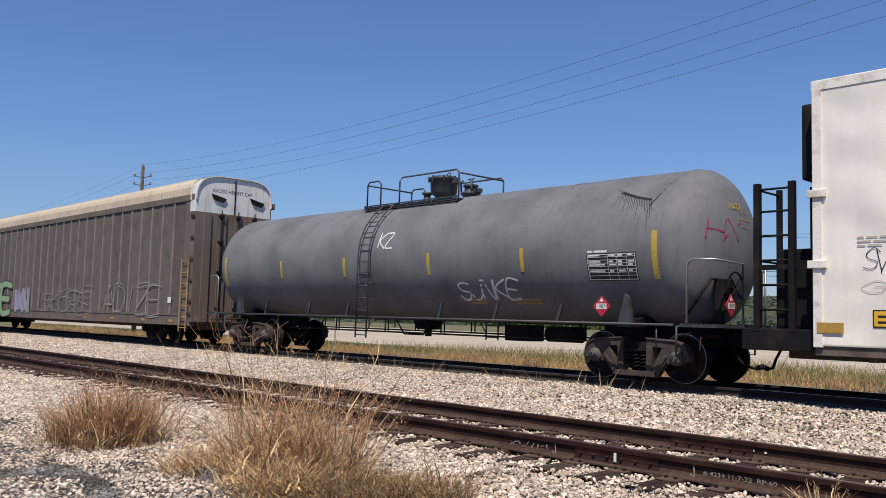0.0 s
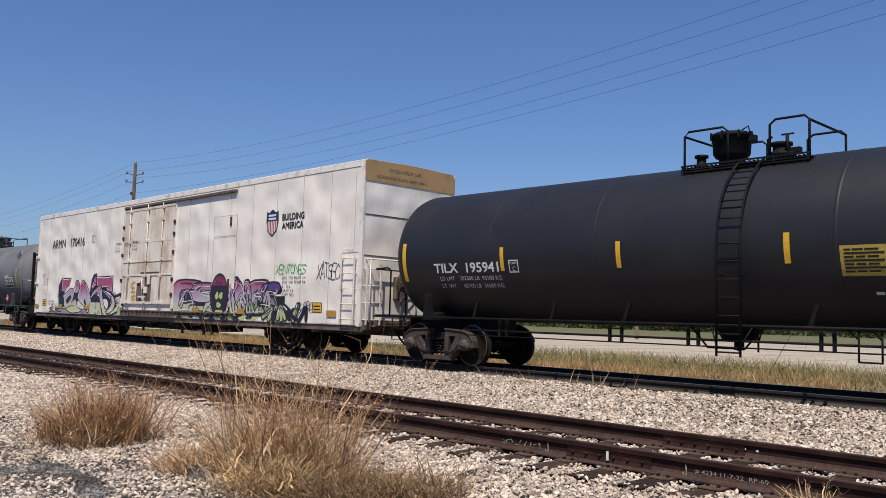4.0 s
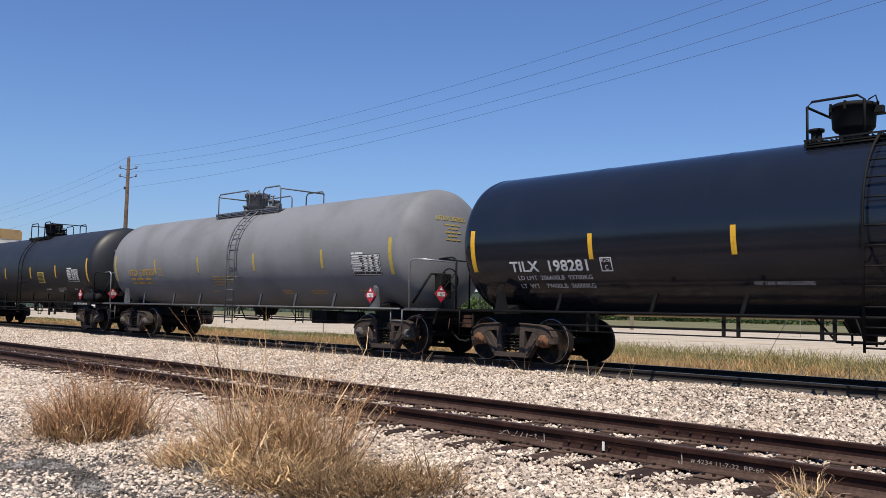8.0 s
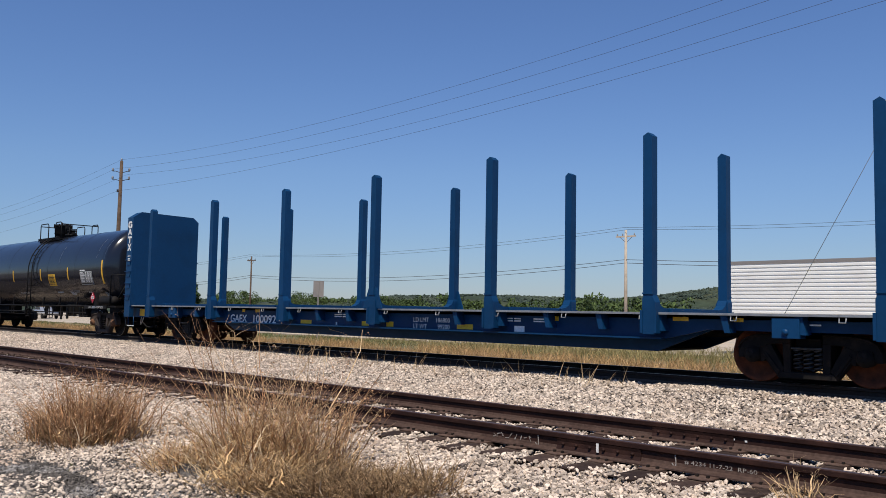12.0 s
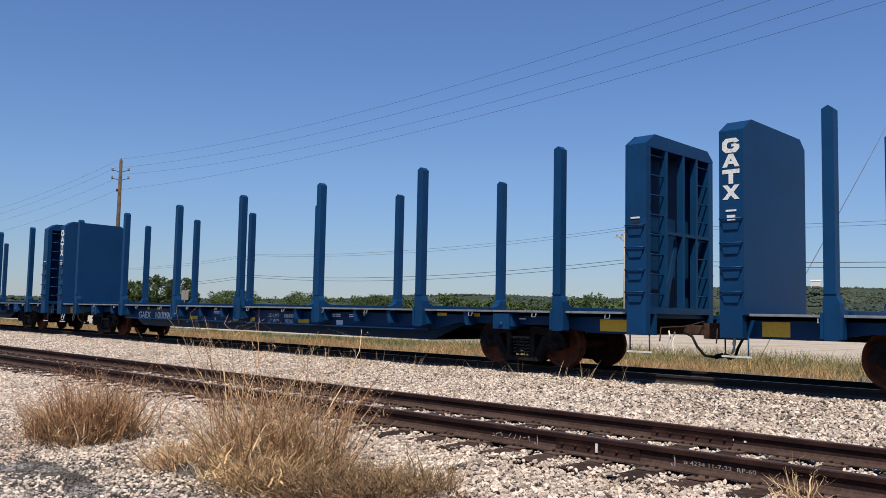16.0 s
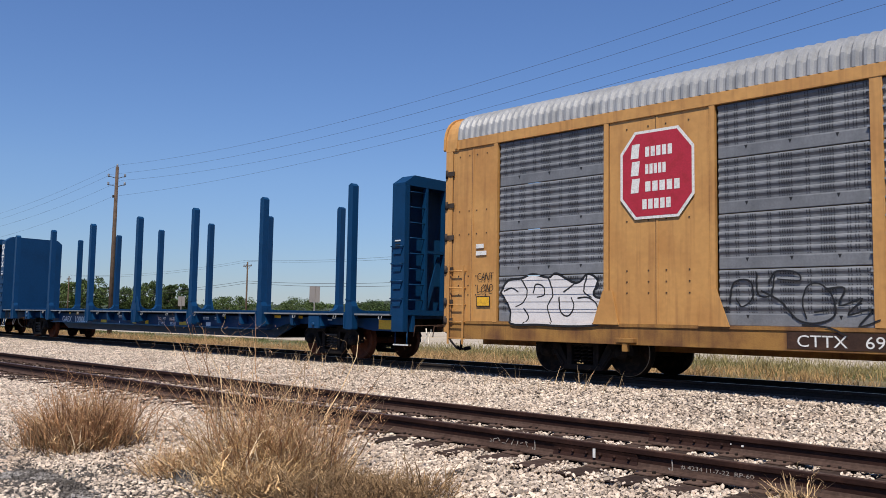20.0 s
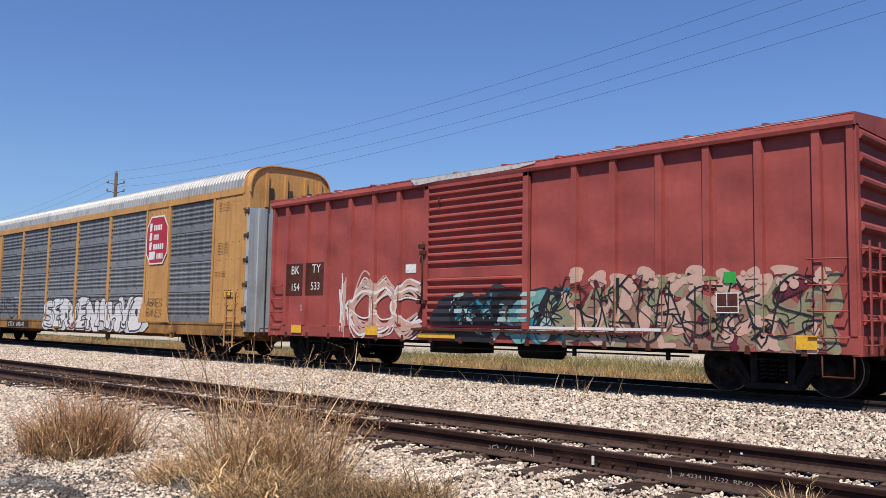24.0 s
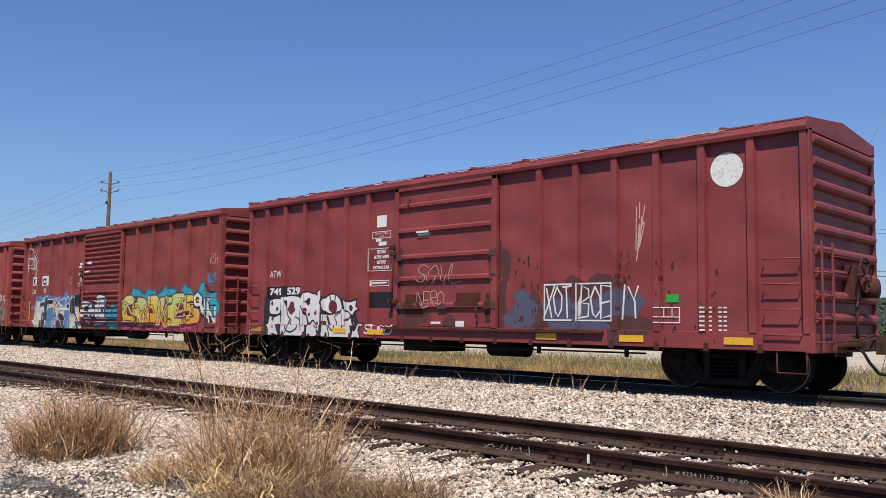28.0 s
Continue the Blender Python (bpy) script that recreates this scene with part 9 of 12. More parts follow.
    lathe(bm, [(0.0, 0.0), (0.0, 0.16), (0.28, 0.17), (0.30, 0.0)], "x", 16, (half + 0.05, 0.55, 1.75))
    tube(bm, [(half + 0.14, 0.1, 1.6), (half + 0.14, 0.1, 0.8)], 0.025, 6)
    box(bm, half + 0.02, half + 0.26, -0.6, 1.0, 0.78, 0.82)
    part("brake_gear", bm, M_RUST_RED, car)
    # side ladder steps at both ends of the side
    add_ladder(car, half - 0.72, half - 0.14, RIB_Y + 0.03, [0.95 + 0.40 * k for k in range(4)], paint_mat, out=-0.07, stiles=False, name="side_grab")
    add_ladder(car, -half + 0.10, -half + 0.55, RIB_Y + 0.03, [0.95 + 0.36 * k for k in range(4)], paint_mat, out=-0.07, stiles=False, name="side_grab")
    # door
    bm = bmesh.new()
    if louvres:
        prof, z = [(-1.47, 1.00)], 1.06
        while z < 4.0:
            band = 2.05 < z < 2.12 or 3.02 < z < 3.12
            if band:
                prof += [(-1.49, z), (-1.49, z + 0.20)]
                faces.append((d0, d1, z, z + 0.20, -1.49))
                z += 0.22
            else:
                prof += [(-1.47, z), (-1.475, z + 0.05), (-1.535, z + 0.10), (-1.535, z + 0.135), (-1.48, z + 0.165)]
                faces.append((d0, d1, z - 0.005, z + 0.075, -1.478))
                faces.append((d0, d1, z + 0.075, z + 0.165, -1.537))
                z += 0.17
        prof += [(-1.47, 4.12), (-1.42, 4.12), (-1.42, 1.00)]
        prism(bm, [p for p in prof], "x", d0 + 0.12, d1 - 0.12)
    else:
        box(bm, d0 + 0.12, d1 - 0.12, -1.48, -1.42, 1.0, 4.12)
        for z in (1.45, 2.05, 2.55, 3.15, 3.72):
            faces.append((d0, d1, z - 0.07, z + 0.07, -1.547))
        faces += [(d0, d1, a + 0.07, b - 0.07, -1.481) for a, b in ((0.93, 1.45), (1.45, 2.05), (2.05, 2.55), (2.55, 3.15), (3.15, 3.72), (3.72, 4.2))]
    dr = part("door", bm, paint_mat, car, "sliding side door with pressed ribs")
    if not louvres:
        for z in (1.45, 2.05, 2.55, 3.15, 3.72):
            bm = bmesh.new()
            prism(bm, [(-1.478, z - 0.07), (-1.545, z - 0.03), (-1.545, z + 0.03), (-1.478, z + 0.07)], "x", d0 + 0.12, d1 - 0.12)
            part("door_rib", bm, paint_mat, dr)
    bm = bmesh.new()
    box(bm, d0, d0 + 0.14, -1.54, -1.44, 0.98, 4.16, 0.008)
    box(bm, d1 - 0.14, d1, -1.54, -1.44, 0.98, 4.16, 0.008)
    box(bm, d0, d1, -1.54, -1.44, 4.08, 4.16)
    part("door_frame", bm, paint_mat, dr)
    bm = bmesh.new()
    for x, z in ((d0 - 0.05, 1.5), (d0 + 0.05, 1.5), (d0 + 0.02, 2.6), (d0 - 0.02, 2.75)):
        box(bm, x - 0.09, x + 0.09, -1.60, -1.50, z, z + 0.10, 0.015)
    tube(bm, [(d0 + 0.02, -1.58, 1.3), (d0 + 0.02, -1.58, 2.9)], 0.018, 6)
    tube(bm, [(d0 + 0.5, -1.50, 3.86), (d0 + 0.5, -1.58, 3.84), (d0 + 0.5, -1.58, 3.72), (d0 + 0.5, -1.50, 3.70)], 0.015, 5)
    tube(bm, [(d1 - 0.5, -1.50, 1.42), (d1 - 0.5, -1.59, 1.40), (d1 - 0.5, -1.59, 1.2), (d1 - 0.5, -1.50, 1.18)], 0.015, 5)
    part("door_latch", bm, M_RUST_RED, dr)
    bm = bmesh.new()
    box(bm, d0 - 0.3, d1 + 2.6, -1.585, -1.505, 0.92, 0.965)
    part("door_track", bm, M_RUST_RED, car)
    bm = bmesh.new()
    for k in range(16):
        x = -half + 0.8 + (2 * half - 1.6) * k / 15
        prism(bm, [(x - 0.03, 0.80), (x + 0.03, 0.80), (x + 0.05, 0.66), (x - 0.05, 0.66)], "y", -1.53, -1.506)
    part("sill_hooks", bm, M_RUST_RED, car)
    bm = bmesh.new()
    box(bm, -2.0, -0.9, -0.9, 0.1, 0.42, 0.72, 0.03)
    lathe(bm, [(0.6, 0.0), (0.62, 0.2), (1.6, 0.2), (1.62, 0.0)], "x", 14, (0, -0.7, 0.58))
    tube(bm, [(-4.6, -1.35, 0.55), (4.8, -1.35, 0.58)], 0.018, 5)
    for x in (-3.6, -1.4, 2.4, 4.4):
        box(bm, x - 0.03, x + 0.03, -1.38, -1.32, 0.50, 0.72)
    part("floor_gear", bm, M_BLACK, car)
    TRAIN.append((mid, car))
    return car, faces


def mural(car, faces, x0, x1, z0, z1, seed, mats, dark, dots=None):
    """Overlapping sprayed patches with dark lines, like an old faded mural."""
    rng = random.Random(seed)
    for j, m in enumerate(mats):
        polys = []
        for _ in range(int(3.8 * (x1 - x0))):
            cx, cz = rng.uniform(x0, x1), rng.uniform(z0 + 0.1, z1 - 0.25)
            pts = [(cx, cz)]
            for _ in range(3):
                pts.append((min(x1, max(x0, pts[-1][0] + rng.uniform(-0.15, 0.4))), min(z1 - 0.1, max(z0, pts[-1][1] + rng.uniform(-0.4, 0.4)))))
            polys += ribbon(curve_through(pts), rng.uniform(0.12, 0.30), rng.uniform(0.03, 0.12))
        paint("graffiti_fill", polys, faces, m, car, 2 + j)
    polys = []
    for _ in range(int(7.5 * (x1 - x0))):
        cx, cz = rng.uniform(x0, x1), rng.uniform(z0 + 0.1, z1 - 0.1)
        pts = [(cx, cz)]
        for _ in range(4):
            pts.append((min(x1, max(x0, pts[-1][0] + rng.uniform(-0.35, 0.35))), min(z1, max(z0, pts[-1][1] + rng.uniform(-0.3, 0.3)))))
        polys += ribbon(curve_through(pts), rng.uniform(0.02, 0.045), 0.012)
    paint("graffiti_line", polys, faces, dark, car, 3 + len(mats))
    if dots:
        polys = []
        for _ in range(46):
            cx, cz, r = rng.uniform(x0 + (x1 - x0) * 0.35, x1), z1 - 0.15 + rng.uniform(-0.12, 0.14), rng.uniform(0.02, 0.085)
            polys.append([(cx + r * math.cos(math.tau * k / 10), cz + r * math.sin(math.tau * k / 10)) for k in range(10)])
        paint("graffiti_fill", polys, faces, dots, car, 4 + len(mats))


black = spray("spray_black_paint", (0.018, 0.018, 0.02))
white = spray("spray_white_paint", (0.70, 0.68, 0.67))
flesh = spray("spray_pale_pink", (0.55, 0.36, 0.29))
teal = spray("spray_teal", (0.02, 0.22, 0.29))
cyan = spray("spray_cyan", (0.03, 0.33, 0.44))
deep_teal = spray("spray_deep_teal", (0.03, 0.11, 0.16))
rose_pink = spray("spray_rose_pink", (0.42, 0.06, 0.16))
lime_gold = spray("spray_lime_gold", (0.56, 0.40, 0.06), (0.45, 0.55, 0.18), 0.8, 1.8)
mint = spray("spray_mint", (0.16, 0.36, 0.35))
pale_mint = spray("spray_pale_mint", (0.36, 0.50, 0.47))
olive = spray("spray_olive", (0.27, 0.25, 0.15))
maroon = spray("spray_maroon", (0.13, 0.015, 0.03))
sky_blue = spray("spray_blue", (0.09, 0.20, 0.38))
sun_yellow = spray("spray_green_yellow", (0.58, 0.22, 0.05), (0.55, 0.55, 0.16), 0.75, 1.7, (0.60, 0.44, 0.06))
orange = spray("spray_yellow_orange", (0.60, 0.30, 0.04), (0.62, 0.52, 0.10), 1.0, 1.8)
crimson = spray("spray_crimson", (0.26, 0.02, 0.045))
silver_white = spray("spray_silver_white", (0.60, 0.59, 0.585), (0.70, 0.69, 0.69), 0.8, 1.6)
faded = spray("spray_faded_brown", (0.30, 0.17, 0.12))
charcoal = spray("spray_charcoal", (0.035, 0.037, 0.042))
haze = spray("spray_pale_cream", (0.60, 0.56, 0.46), (0.34, 0.36, 0.40), 0.95, 1.8)
dull_blue = spray("spray_dull_blue", (0.085, 0.085, 0.14))


def text_on(car, s, size, x, z, mat=None, wide=0.95, name="stencil", bold=0.0, y=PANEL_Y):
    return lettering(name, s, size, mat or M_WHITE, car, on_side(x, z, y - 0.006), wide=wide, bold=bold)


def worn_edge(car, half, seed, spans, mat):
    """Flaked paint along the top chord's upper lip: ragged strips (from, to, depth, cover)."""
    polys = []
    for x0, x1, deep, cover in spans:
        n = int((x1 - x0) / 0.07)
        edge = [max(0.0, deep * (0.55 + 1.1 * noise.noise((k * 0.23, seed, 0)) + 0.5 * noise.noise((k * 0.9, seed, 3)))) * min(1.0, 0.15 * k, 0.15 * (n - k)) for k in range(n + 1)]
        for k in range(n):
            if cover >= 1.0 or noise.noise((k * 0.12, seed, 8)) > 0.35 - cover:
                x = x0 + 0.07 * k
                polys.append([(x, 4.338), (x, 4.336 - edge[k]), (x + 0.07, 4.336 - edge[k + 1]), (x + 0.07, 4.338)])
    paint("bare_metal_fleck", polys, [(-half, half, 4.0, 4.34, -1.566)], mat, car, 1)


# first boxcar
car, faces = boxcar("faded red boxcar with ribbed door and layered graffiti", 189.62, 7.63, M_OXIDE_PALE, (-1.62, 1.38), (-6.94, -6.09, -5.20, -4.28, -3.39, -2.51, 2.48, 3.35, 4.31, 5.22, 6.13, 7.06), True, (4, 5))
for x, z0, z1 in ((-6.85, 1.75, 2.6), (-5.98, 1.75, 2.6)):
    paint("dark_patch", [rect(x - 0.05, x + 0.62, z0, z1)], faces, M_RUST_RED, car, 1)
text_on(car, "BK", 0.32, -6.80, 2.32)
text_on(car, "TY", 0.32, -5.88, 2.34)
text_on(car, "154", 0.28, -6.80, 1.88)
text_on(car, "533", 0.28, -5.92, 1.9)
worn_edge(car, 7.63, 5, ((2.1, 7.5, 0.014, 0.5), (-7.4, -2.4, 0.014, 0.3)), M_FLECK)
paint("bare_metal_strip", [[(-2.05, 4.338), (-1.9, 4.20), (-1.2, 4.23), (0.4, 4.235), (1.15, 4.25), (1.55, 4.30), (1.62, 4.338)]], [(-7.63, 7.63, 4.0, 4.34, -1.566)], M_FLECK, car, 2)
for k in range(13):
    tag_words("graffiti_line", "ICOC", -5.0 + 0.05 * (k % 4), -1.80 - 0.05 * (k % 3), 0.80 + 0.025 * k, 2.16 - 0.035 * k, 0.034 + 0.016 * (k % 3), faces, flesh if k % 4 else white, car, 120 + k, layer=3 + 0.4 * k, gap=-0.05, jitter=0.10, lean=0.0)
rng = random.Random(61)
paint("graffiti_halo", [blob(rng, -0.9 + 0.36 * k, 1.25 + rng.uniform(-0.2, 0.2), 0.42, 0.45) for k in range(9)], faces, charcoal, car, 1)
mural(car, faces, -0.7, 2.3, 0.76, 1.80, 62, [teal, mint, pale_mint, black], black)
paint("graffiti_halo", [blob(rng, 2.3 + 0.42 * k, 1.15 + rng.uniform(-0.12, 0.12), 0.45, 0.44) for k in range(11)], faces, faded, car, 1)
paint("graffiti_halo", [blob(rng, 2.5 + 0.5 * k, 1.95 + rng.uniform(-0.10, 0.10), rng.uniform(0.14, 0.26), rng.uniform(0.10, 0.18)) for k in range(9)], faces, flesh, car, 1.5)
mural(car, faces, 1.8, 7.3, 0.76, 2.0, 64, [maroon, olive, faded, olive, flesh], black, flesh)
for k in range(3):
    tag_words("graffiti_line", "SUNS"[k % 3:], 2.2 + 1.6 * k, 3.6 + 1.6 * k, 0.85, 1.85, 0.03, faces, black, car, 110 + k, layer=10 + 0.4 * k, gap=-0.3, jitter=0.12)
for x in (-6.35, -3.35):
    paint("reflector", [rect(x - 0.22, x + 0.22, 0.78, 0.98)], faces, M_YELLOW, car, 12)
paint("reflector", [rect(-1.75, -0.6, 0.76, 0.86)], faces, M_YELLOW, car, 12)
paint("reflector", [rect(6.72, 7.04, 0.76, 0.98)], faces, M_YELLOW, car, 16)
paint("white_label", [rect(-2.3, -1.95, 2.22, 2.42)], faces, M_WHITE, car, 3)
paint("black_box", [rect(-2.45, -1.72, 1.62, 1.98)], faces, M_INK, car, 3)
paint("green_label", [rect(5.50, 5.72, 1.82, 2.0)], faces, M_GREEN, car, 16)
paint("data_box", [rect(5.36, 5.76, 1.32, 1.66)], faces, M_RUST_RED, car, 16)
paint("data_frame", rect_frame(5.36, 5.76, 1.32, 1.66, 0.018) + [rect(5.36, 5.76, 1.42, 1.432), rect(5.55, 5.562, 1.42, 1.66)], faces, M_WHITE, car, 17)
paint("white_streak", [rect(-1.1, 4.4, 0.995, 1.05)], faces, white, car, 14)
text_on(car, "LD LMT\nLT WT", 0.09, -6.35, 1.45)

# second boxcar
car, faces = boxcar("oxide red boxcar with blue, yellow and silver graffiti", 206.67, 7.70, M_OXIDE, (-1.78, 1.40), (-7.05, -6.02, -4.87, -3.73, -2.65, 2.40, 3.50, 4.68, 5.82, 6.97), True)
worn_edge(car, 7.70, 6, ((-7.6, 7.6, 0.018, 0.4),), M_FLECK)
paint("white_box", [rect(-6.76, -6.38, 2.38, 2.74)], faces, M_WHITE, car, 2)
text_on(car, "K", 0.34, -6.69, 2.42, M_INK, 0.95, bold=0.012, y=PANEL_Y - 0.006)
paint("white_box", [rect(-5.80, -5.10, 2.36, 2.74)], faces, M_WHITE, car, 2)
text_on(car, "CS", 0.34, -5.73, 2.41, M_INK, 0.95, bold=0.012, y=PANEL_Y - 0.006)
text_on(car, "138", 0.27, -6.82, 2.04)
text_on(car, "92", 0.27, -5.62, 2.06)
tag_words("graffiti_tag", "ZORZ", -7.42, -6.42, 3.50, 3.95, 0.022, faces, white, car, 70, layer=4)
tag_words("graffiti_tag", "APAK", -7.35, -6.3, 2.85, 3.55, 0.022, faces, white, car, 170, layer=4, gap=-0.3, jitter=0.12)
tag_words("graffiti_tag", "NPDA", -7.38, -6.4, 3.05, 3.5, 0.022, faces, white, car, 71, layer=4)
paint("graffiti_halo", [blob(random.Random(150 + k), -6.0 + 0.52 * k, 1.42, 0.42, 0.58) for k in range(8)], faces, sky_blue, car, 1.4)
paint("graffiti_halo", [blob(random.Random(50 + k), -6.05 + 0.56 * k, 1.22, 0.44, 0.58) for k in range(8)], faces, haze, car, 2)
for k, (fill, sharp, outline) in enumerate((
        (haze, True, [(-6.04, 1.42), (-4.58, 1.46), (-2.55, 1.41), (-1.80, 1.32), (-1.72, 0.67), (-3.94, 0.55), (-5.76, 0.67)]),
        (charcoal, True, [(-5.95, 1.69), (-5.45, 1.72), (-5.41, 1.88), (-5.10, 1.95), (-5.05, 1.79), (-4.55, 1.80), (-4.59, 1.63), (-5.08, 1.55), (-5.14, 0.94), (-5.21, 0.63), (-5.77, 0.68), (-5.71, 1.31), (-5.44, 1.30), (-5.51, 1.53), (-5.95, 1.48)]),
        (sky_blue, False, [(-5.14, 1.04), (-4.86, 1.46), (-4.52, 1.49), (-4.19, 1.15), (-4.15, 0.82), (-4.39, 0.57), (-5.03, 0.59)]),
        (charcoal, False, [(-4.30, 1.81), (-3.93, 1.88), (-3.77, 1.74), (-3.90, 1.48), (-3.49, 1.13), (-3.26, 0.80), (-3.27, 0.58), (-3.91, 0.57), (-4.16, 1.01), (-4.08, 1.32), (-4.24, 1.58)]),
        (sky_blue, False, [(-4.03, 1.68), (-4.12, 1.55), (-4.31, 1.52), (-4.47, 1.61), (-4.47, 1.76), (-4.31, 1.85), (-4.12, 1.82)]),
        (charcoal, False, [(-4.17, 1.66), (-4.21, 1.61), (-4.28, 1.60), (-4.34, 1.64), (-4.34, 1.70), (-4.28, 1.73), (-4.21, 1.72)]),
        (sky_blue, False, [(-4.12, 0.90), (-4.19, 0.76), (-4.34, 0.72), (-4.46, 0.82), (-4.45, 0.98), (-4.34, 1.08), (-4.19, 1.04)]),
        (charcoal, False, [(-4.22, 0.90), (-4.25, 0.85), (-4.30, 0.84), (-4.35, 0.87), (-4.35, 0.93), (-4.30, 0.97), (-4.25, 0.95)]),
        (sky_blue, True, [(-3.50, 1.39), (-3.07, 1.41), (-2.87, 1.23), (-2.68, 1.20), (-2.72, 0.59), (-3.22, 0.58), (-3.31, 0.93), (-3.49, 1.13)]),
        (sky_blue, False, [(-3.39, 1.68), (-3.29, 1.85), (-3.09, 1.88), (-2.96, 1.66), (-3.01, 1.43), (-3.29, 1.44)]),
        (sky_blue, False, [(-3.36, 1.66), (-3.42, 1.52), (-3.56, 1.48), (-3.68, 1.59), (-3.68, 1.75), (-3.56, 1.85), (-3.42, 1.81)]),
        (charcoal, True, [(-2.96, 1.68), (-2.78, 1.73), (-2.56, 1.87), (-2.52, 1.52), (-2.45, 1.30), (-1.89, 0.70), (-2.00, 0.59), (-2.40, 0.99), (-2.74, 1.29), (-3.01, 1.31)]),
        (black, True, [(-3.25, 1.61), (-2.99, 1.61), (-2.99, 1.45), (-3.26, 1.45)]))):
    sprayed(car, outline, faces, fill, white, None, 2.4 + 0.3 * k, 0.032, sharp)
for k, stroke in enumerate(([(-4.92, 1.39), (-5.01, 1.04), (-4.90, 0.63)], [(-4.04, 1.48), (-3.88, 1.20), (-3.52, 0.83), (-3.38, 0.59)], [(-4.09, 1.15), (-4.04, 0.87), (-4.12, 0.58)], [(-2.98, 1.16), (-2.89, 0.94), (-2.96, 0.60)], [(-2.60, 1.23), (-2.29, 0.99), (-2.12, 0.61)], [(-2.35, 1.32), (-2.11, 1.13), (-1.88, 1.38)], [(-5.57, 1.14), (-5.51, 0.73)], [(-3.62, 1.48), (-3.83, 1.11)])):
    paint("graffiti_line", ribbon(curve_through(stroke, 5), 0.036, 0.016), faces, white, car, 6.6 + 0.1 * k)
letter_piece(car, "EMB", -1.7, 0.25, 0.84, 1.86, 74, faces, [white], black, None, 2.0, rim=0.045, swell=1.3, extra=4, under=charcoal)
rng = random.Random(75)
soft = [blob(rng, 0.55 + 0.27 * k, 1.05 + 0.12 * rng.random(), 0.32, 0.36) for k in range(8)] + [blob(rng, 2.1 + 0.33 * k, 1.62 + 0.16 * math.sin(1.9 * k) + rng.uniform(-0.05, 0.05), 0.34, 0.36) for k in range(17)]
paint("graffiti_halo", [[(sum(x for x, _ in q) / len(q) + (x - sum(x for x, _ in q) / len(q)) * 1.14, sum(z for _, z in q) / len(q) + (z - sum(z for _, z in q) / len(q)) * 1.16) for x, z in q] for q in soft], faces, deep_teal, car, 1.2)
paint("graffiti_fill", soft, faces, cyan, car, 2)
paint("graffiti_halo", [blob(random.Random(90 + k), 1.6 + 0.42 * k, 1.15, 0.40, 0.52) for k in range(12)], faces, crimson, car, 3.4)
paint("graffiti_halo", [blob(random.Random(190 + k), 1.9 + 0.8 * k, 0.92, 0.34, 0.20) for k in range(6)], faces, rose_pink, car, 3.8)
letter_piece(car, "CROKES", 1.5, 6.45, 0.80, 1.90, 76, faces, [sun_yellow, lime_gold, orange], maroon, white, 4.4, rim=0.045, swell=1.18, extra=5, busy=True)
for ch, x0, x1, z0, z1 in (("O", 6.30, 6.66, 1.52, 1.84), ("W", 6.62, 7.12, 1.30, 1.66), ("N", 7.08, 7.50, 1.02, 1.42)):
    block_piece(car, ch, x0, x1, z0, z1, 78, faces, white, black, None, None, 0.10, 0.035, lean=-0.1, gap=0.0, layer=14, hop=0.0)
polys = []
for cx, cz in ((3.0, 1.86), (4.2, 1.98), (5.5, 1.92), (6.9, 1.84)):
    for r in (0.16, 0.23, 0.30):
        polys += ribbon([(cx + r * 1.3 * math.cos(math.pi * k / 8), cz + r * 0.8 * math.sin(math.pi * k / 8) - 0.1) for k in range(9)], 0.014)
paint("graffiti_line", polys, faces, dull_blue, car, 3)
for x, z0, z1 in ((-6.92, 0.95, 1.75), (-4.40, 1.22, 1.62), (-2.05, 1.05, 1.5)):
    paint("reflector", [rect(x - 0.05, x + 0.05, z0, z1)], faces, M_YELLOW, car, 14)
paint("plate_box", rect_frame(-3.02, -2.76, 2.36, 2.62, 0.02), faces, M_WHITE, car, 3)
text_on(car, "C", 0.12, -2.94, 2.39)
for x, z, w, h in ((-2.25, 3.05, 0.35, 0.09), (-2.3, 2.95, 0.2, 0.08), (-2.0, 3.14, 0.2, 0.08), (-2.2, 2.42, 0.3, 0.17)):
    paint("white_label", [rect(x, x + w, z, z + h)], faces, M_WHITE, car, 3)
paint("white_label", [rect(-1.35, -1.0, 3.02, 3.14), rect(-1.55, -1.2, 2.75, 2.84)], faces, M_WHITE, car, 3)
tag_words("chalk_mark", "44X2", -2.35, -1.9, 2.66, 2.80, 0.018, faces, white, car, 79, layer=4)
tag_words("chalk_mark", "45X2", -2.35, -1.85, 2.26, 2.40, 0.018, faces, white, car, 80, layer=4)
paint("black_box", [rect(-2.5, -1.85, 1.55, 1.95)], faces, M_INK, car, 13)
text_on(car, "LD LMT\nLT WT", 0.09, -6.82, 1.5)
bm = bmesh.new()
box(bm, 7.735, 7.74, 0.05, 0.4, 4.1, 4.3)
part("end_label", bm, M_WHITE, car)
tag_words("chalk_mark", "RSH", 7.05, 7.45, 2.75, 3.05, 0.014, faces, flesh, car, 81, layer=3)
tag_words("graffiti_tag", "WAP", 7.02, 7.5, 2.10, 2.45, 0.03, faces, sky_blue, car, 82, layer=3)

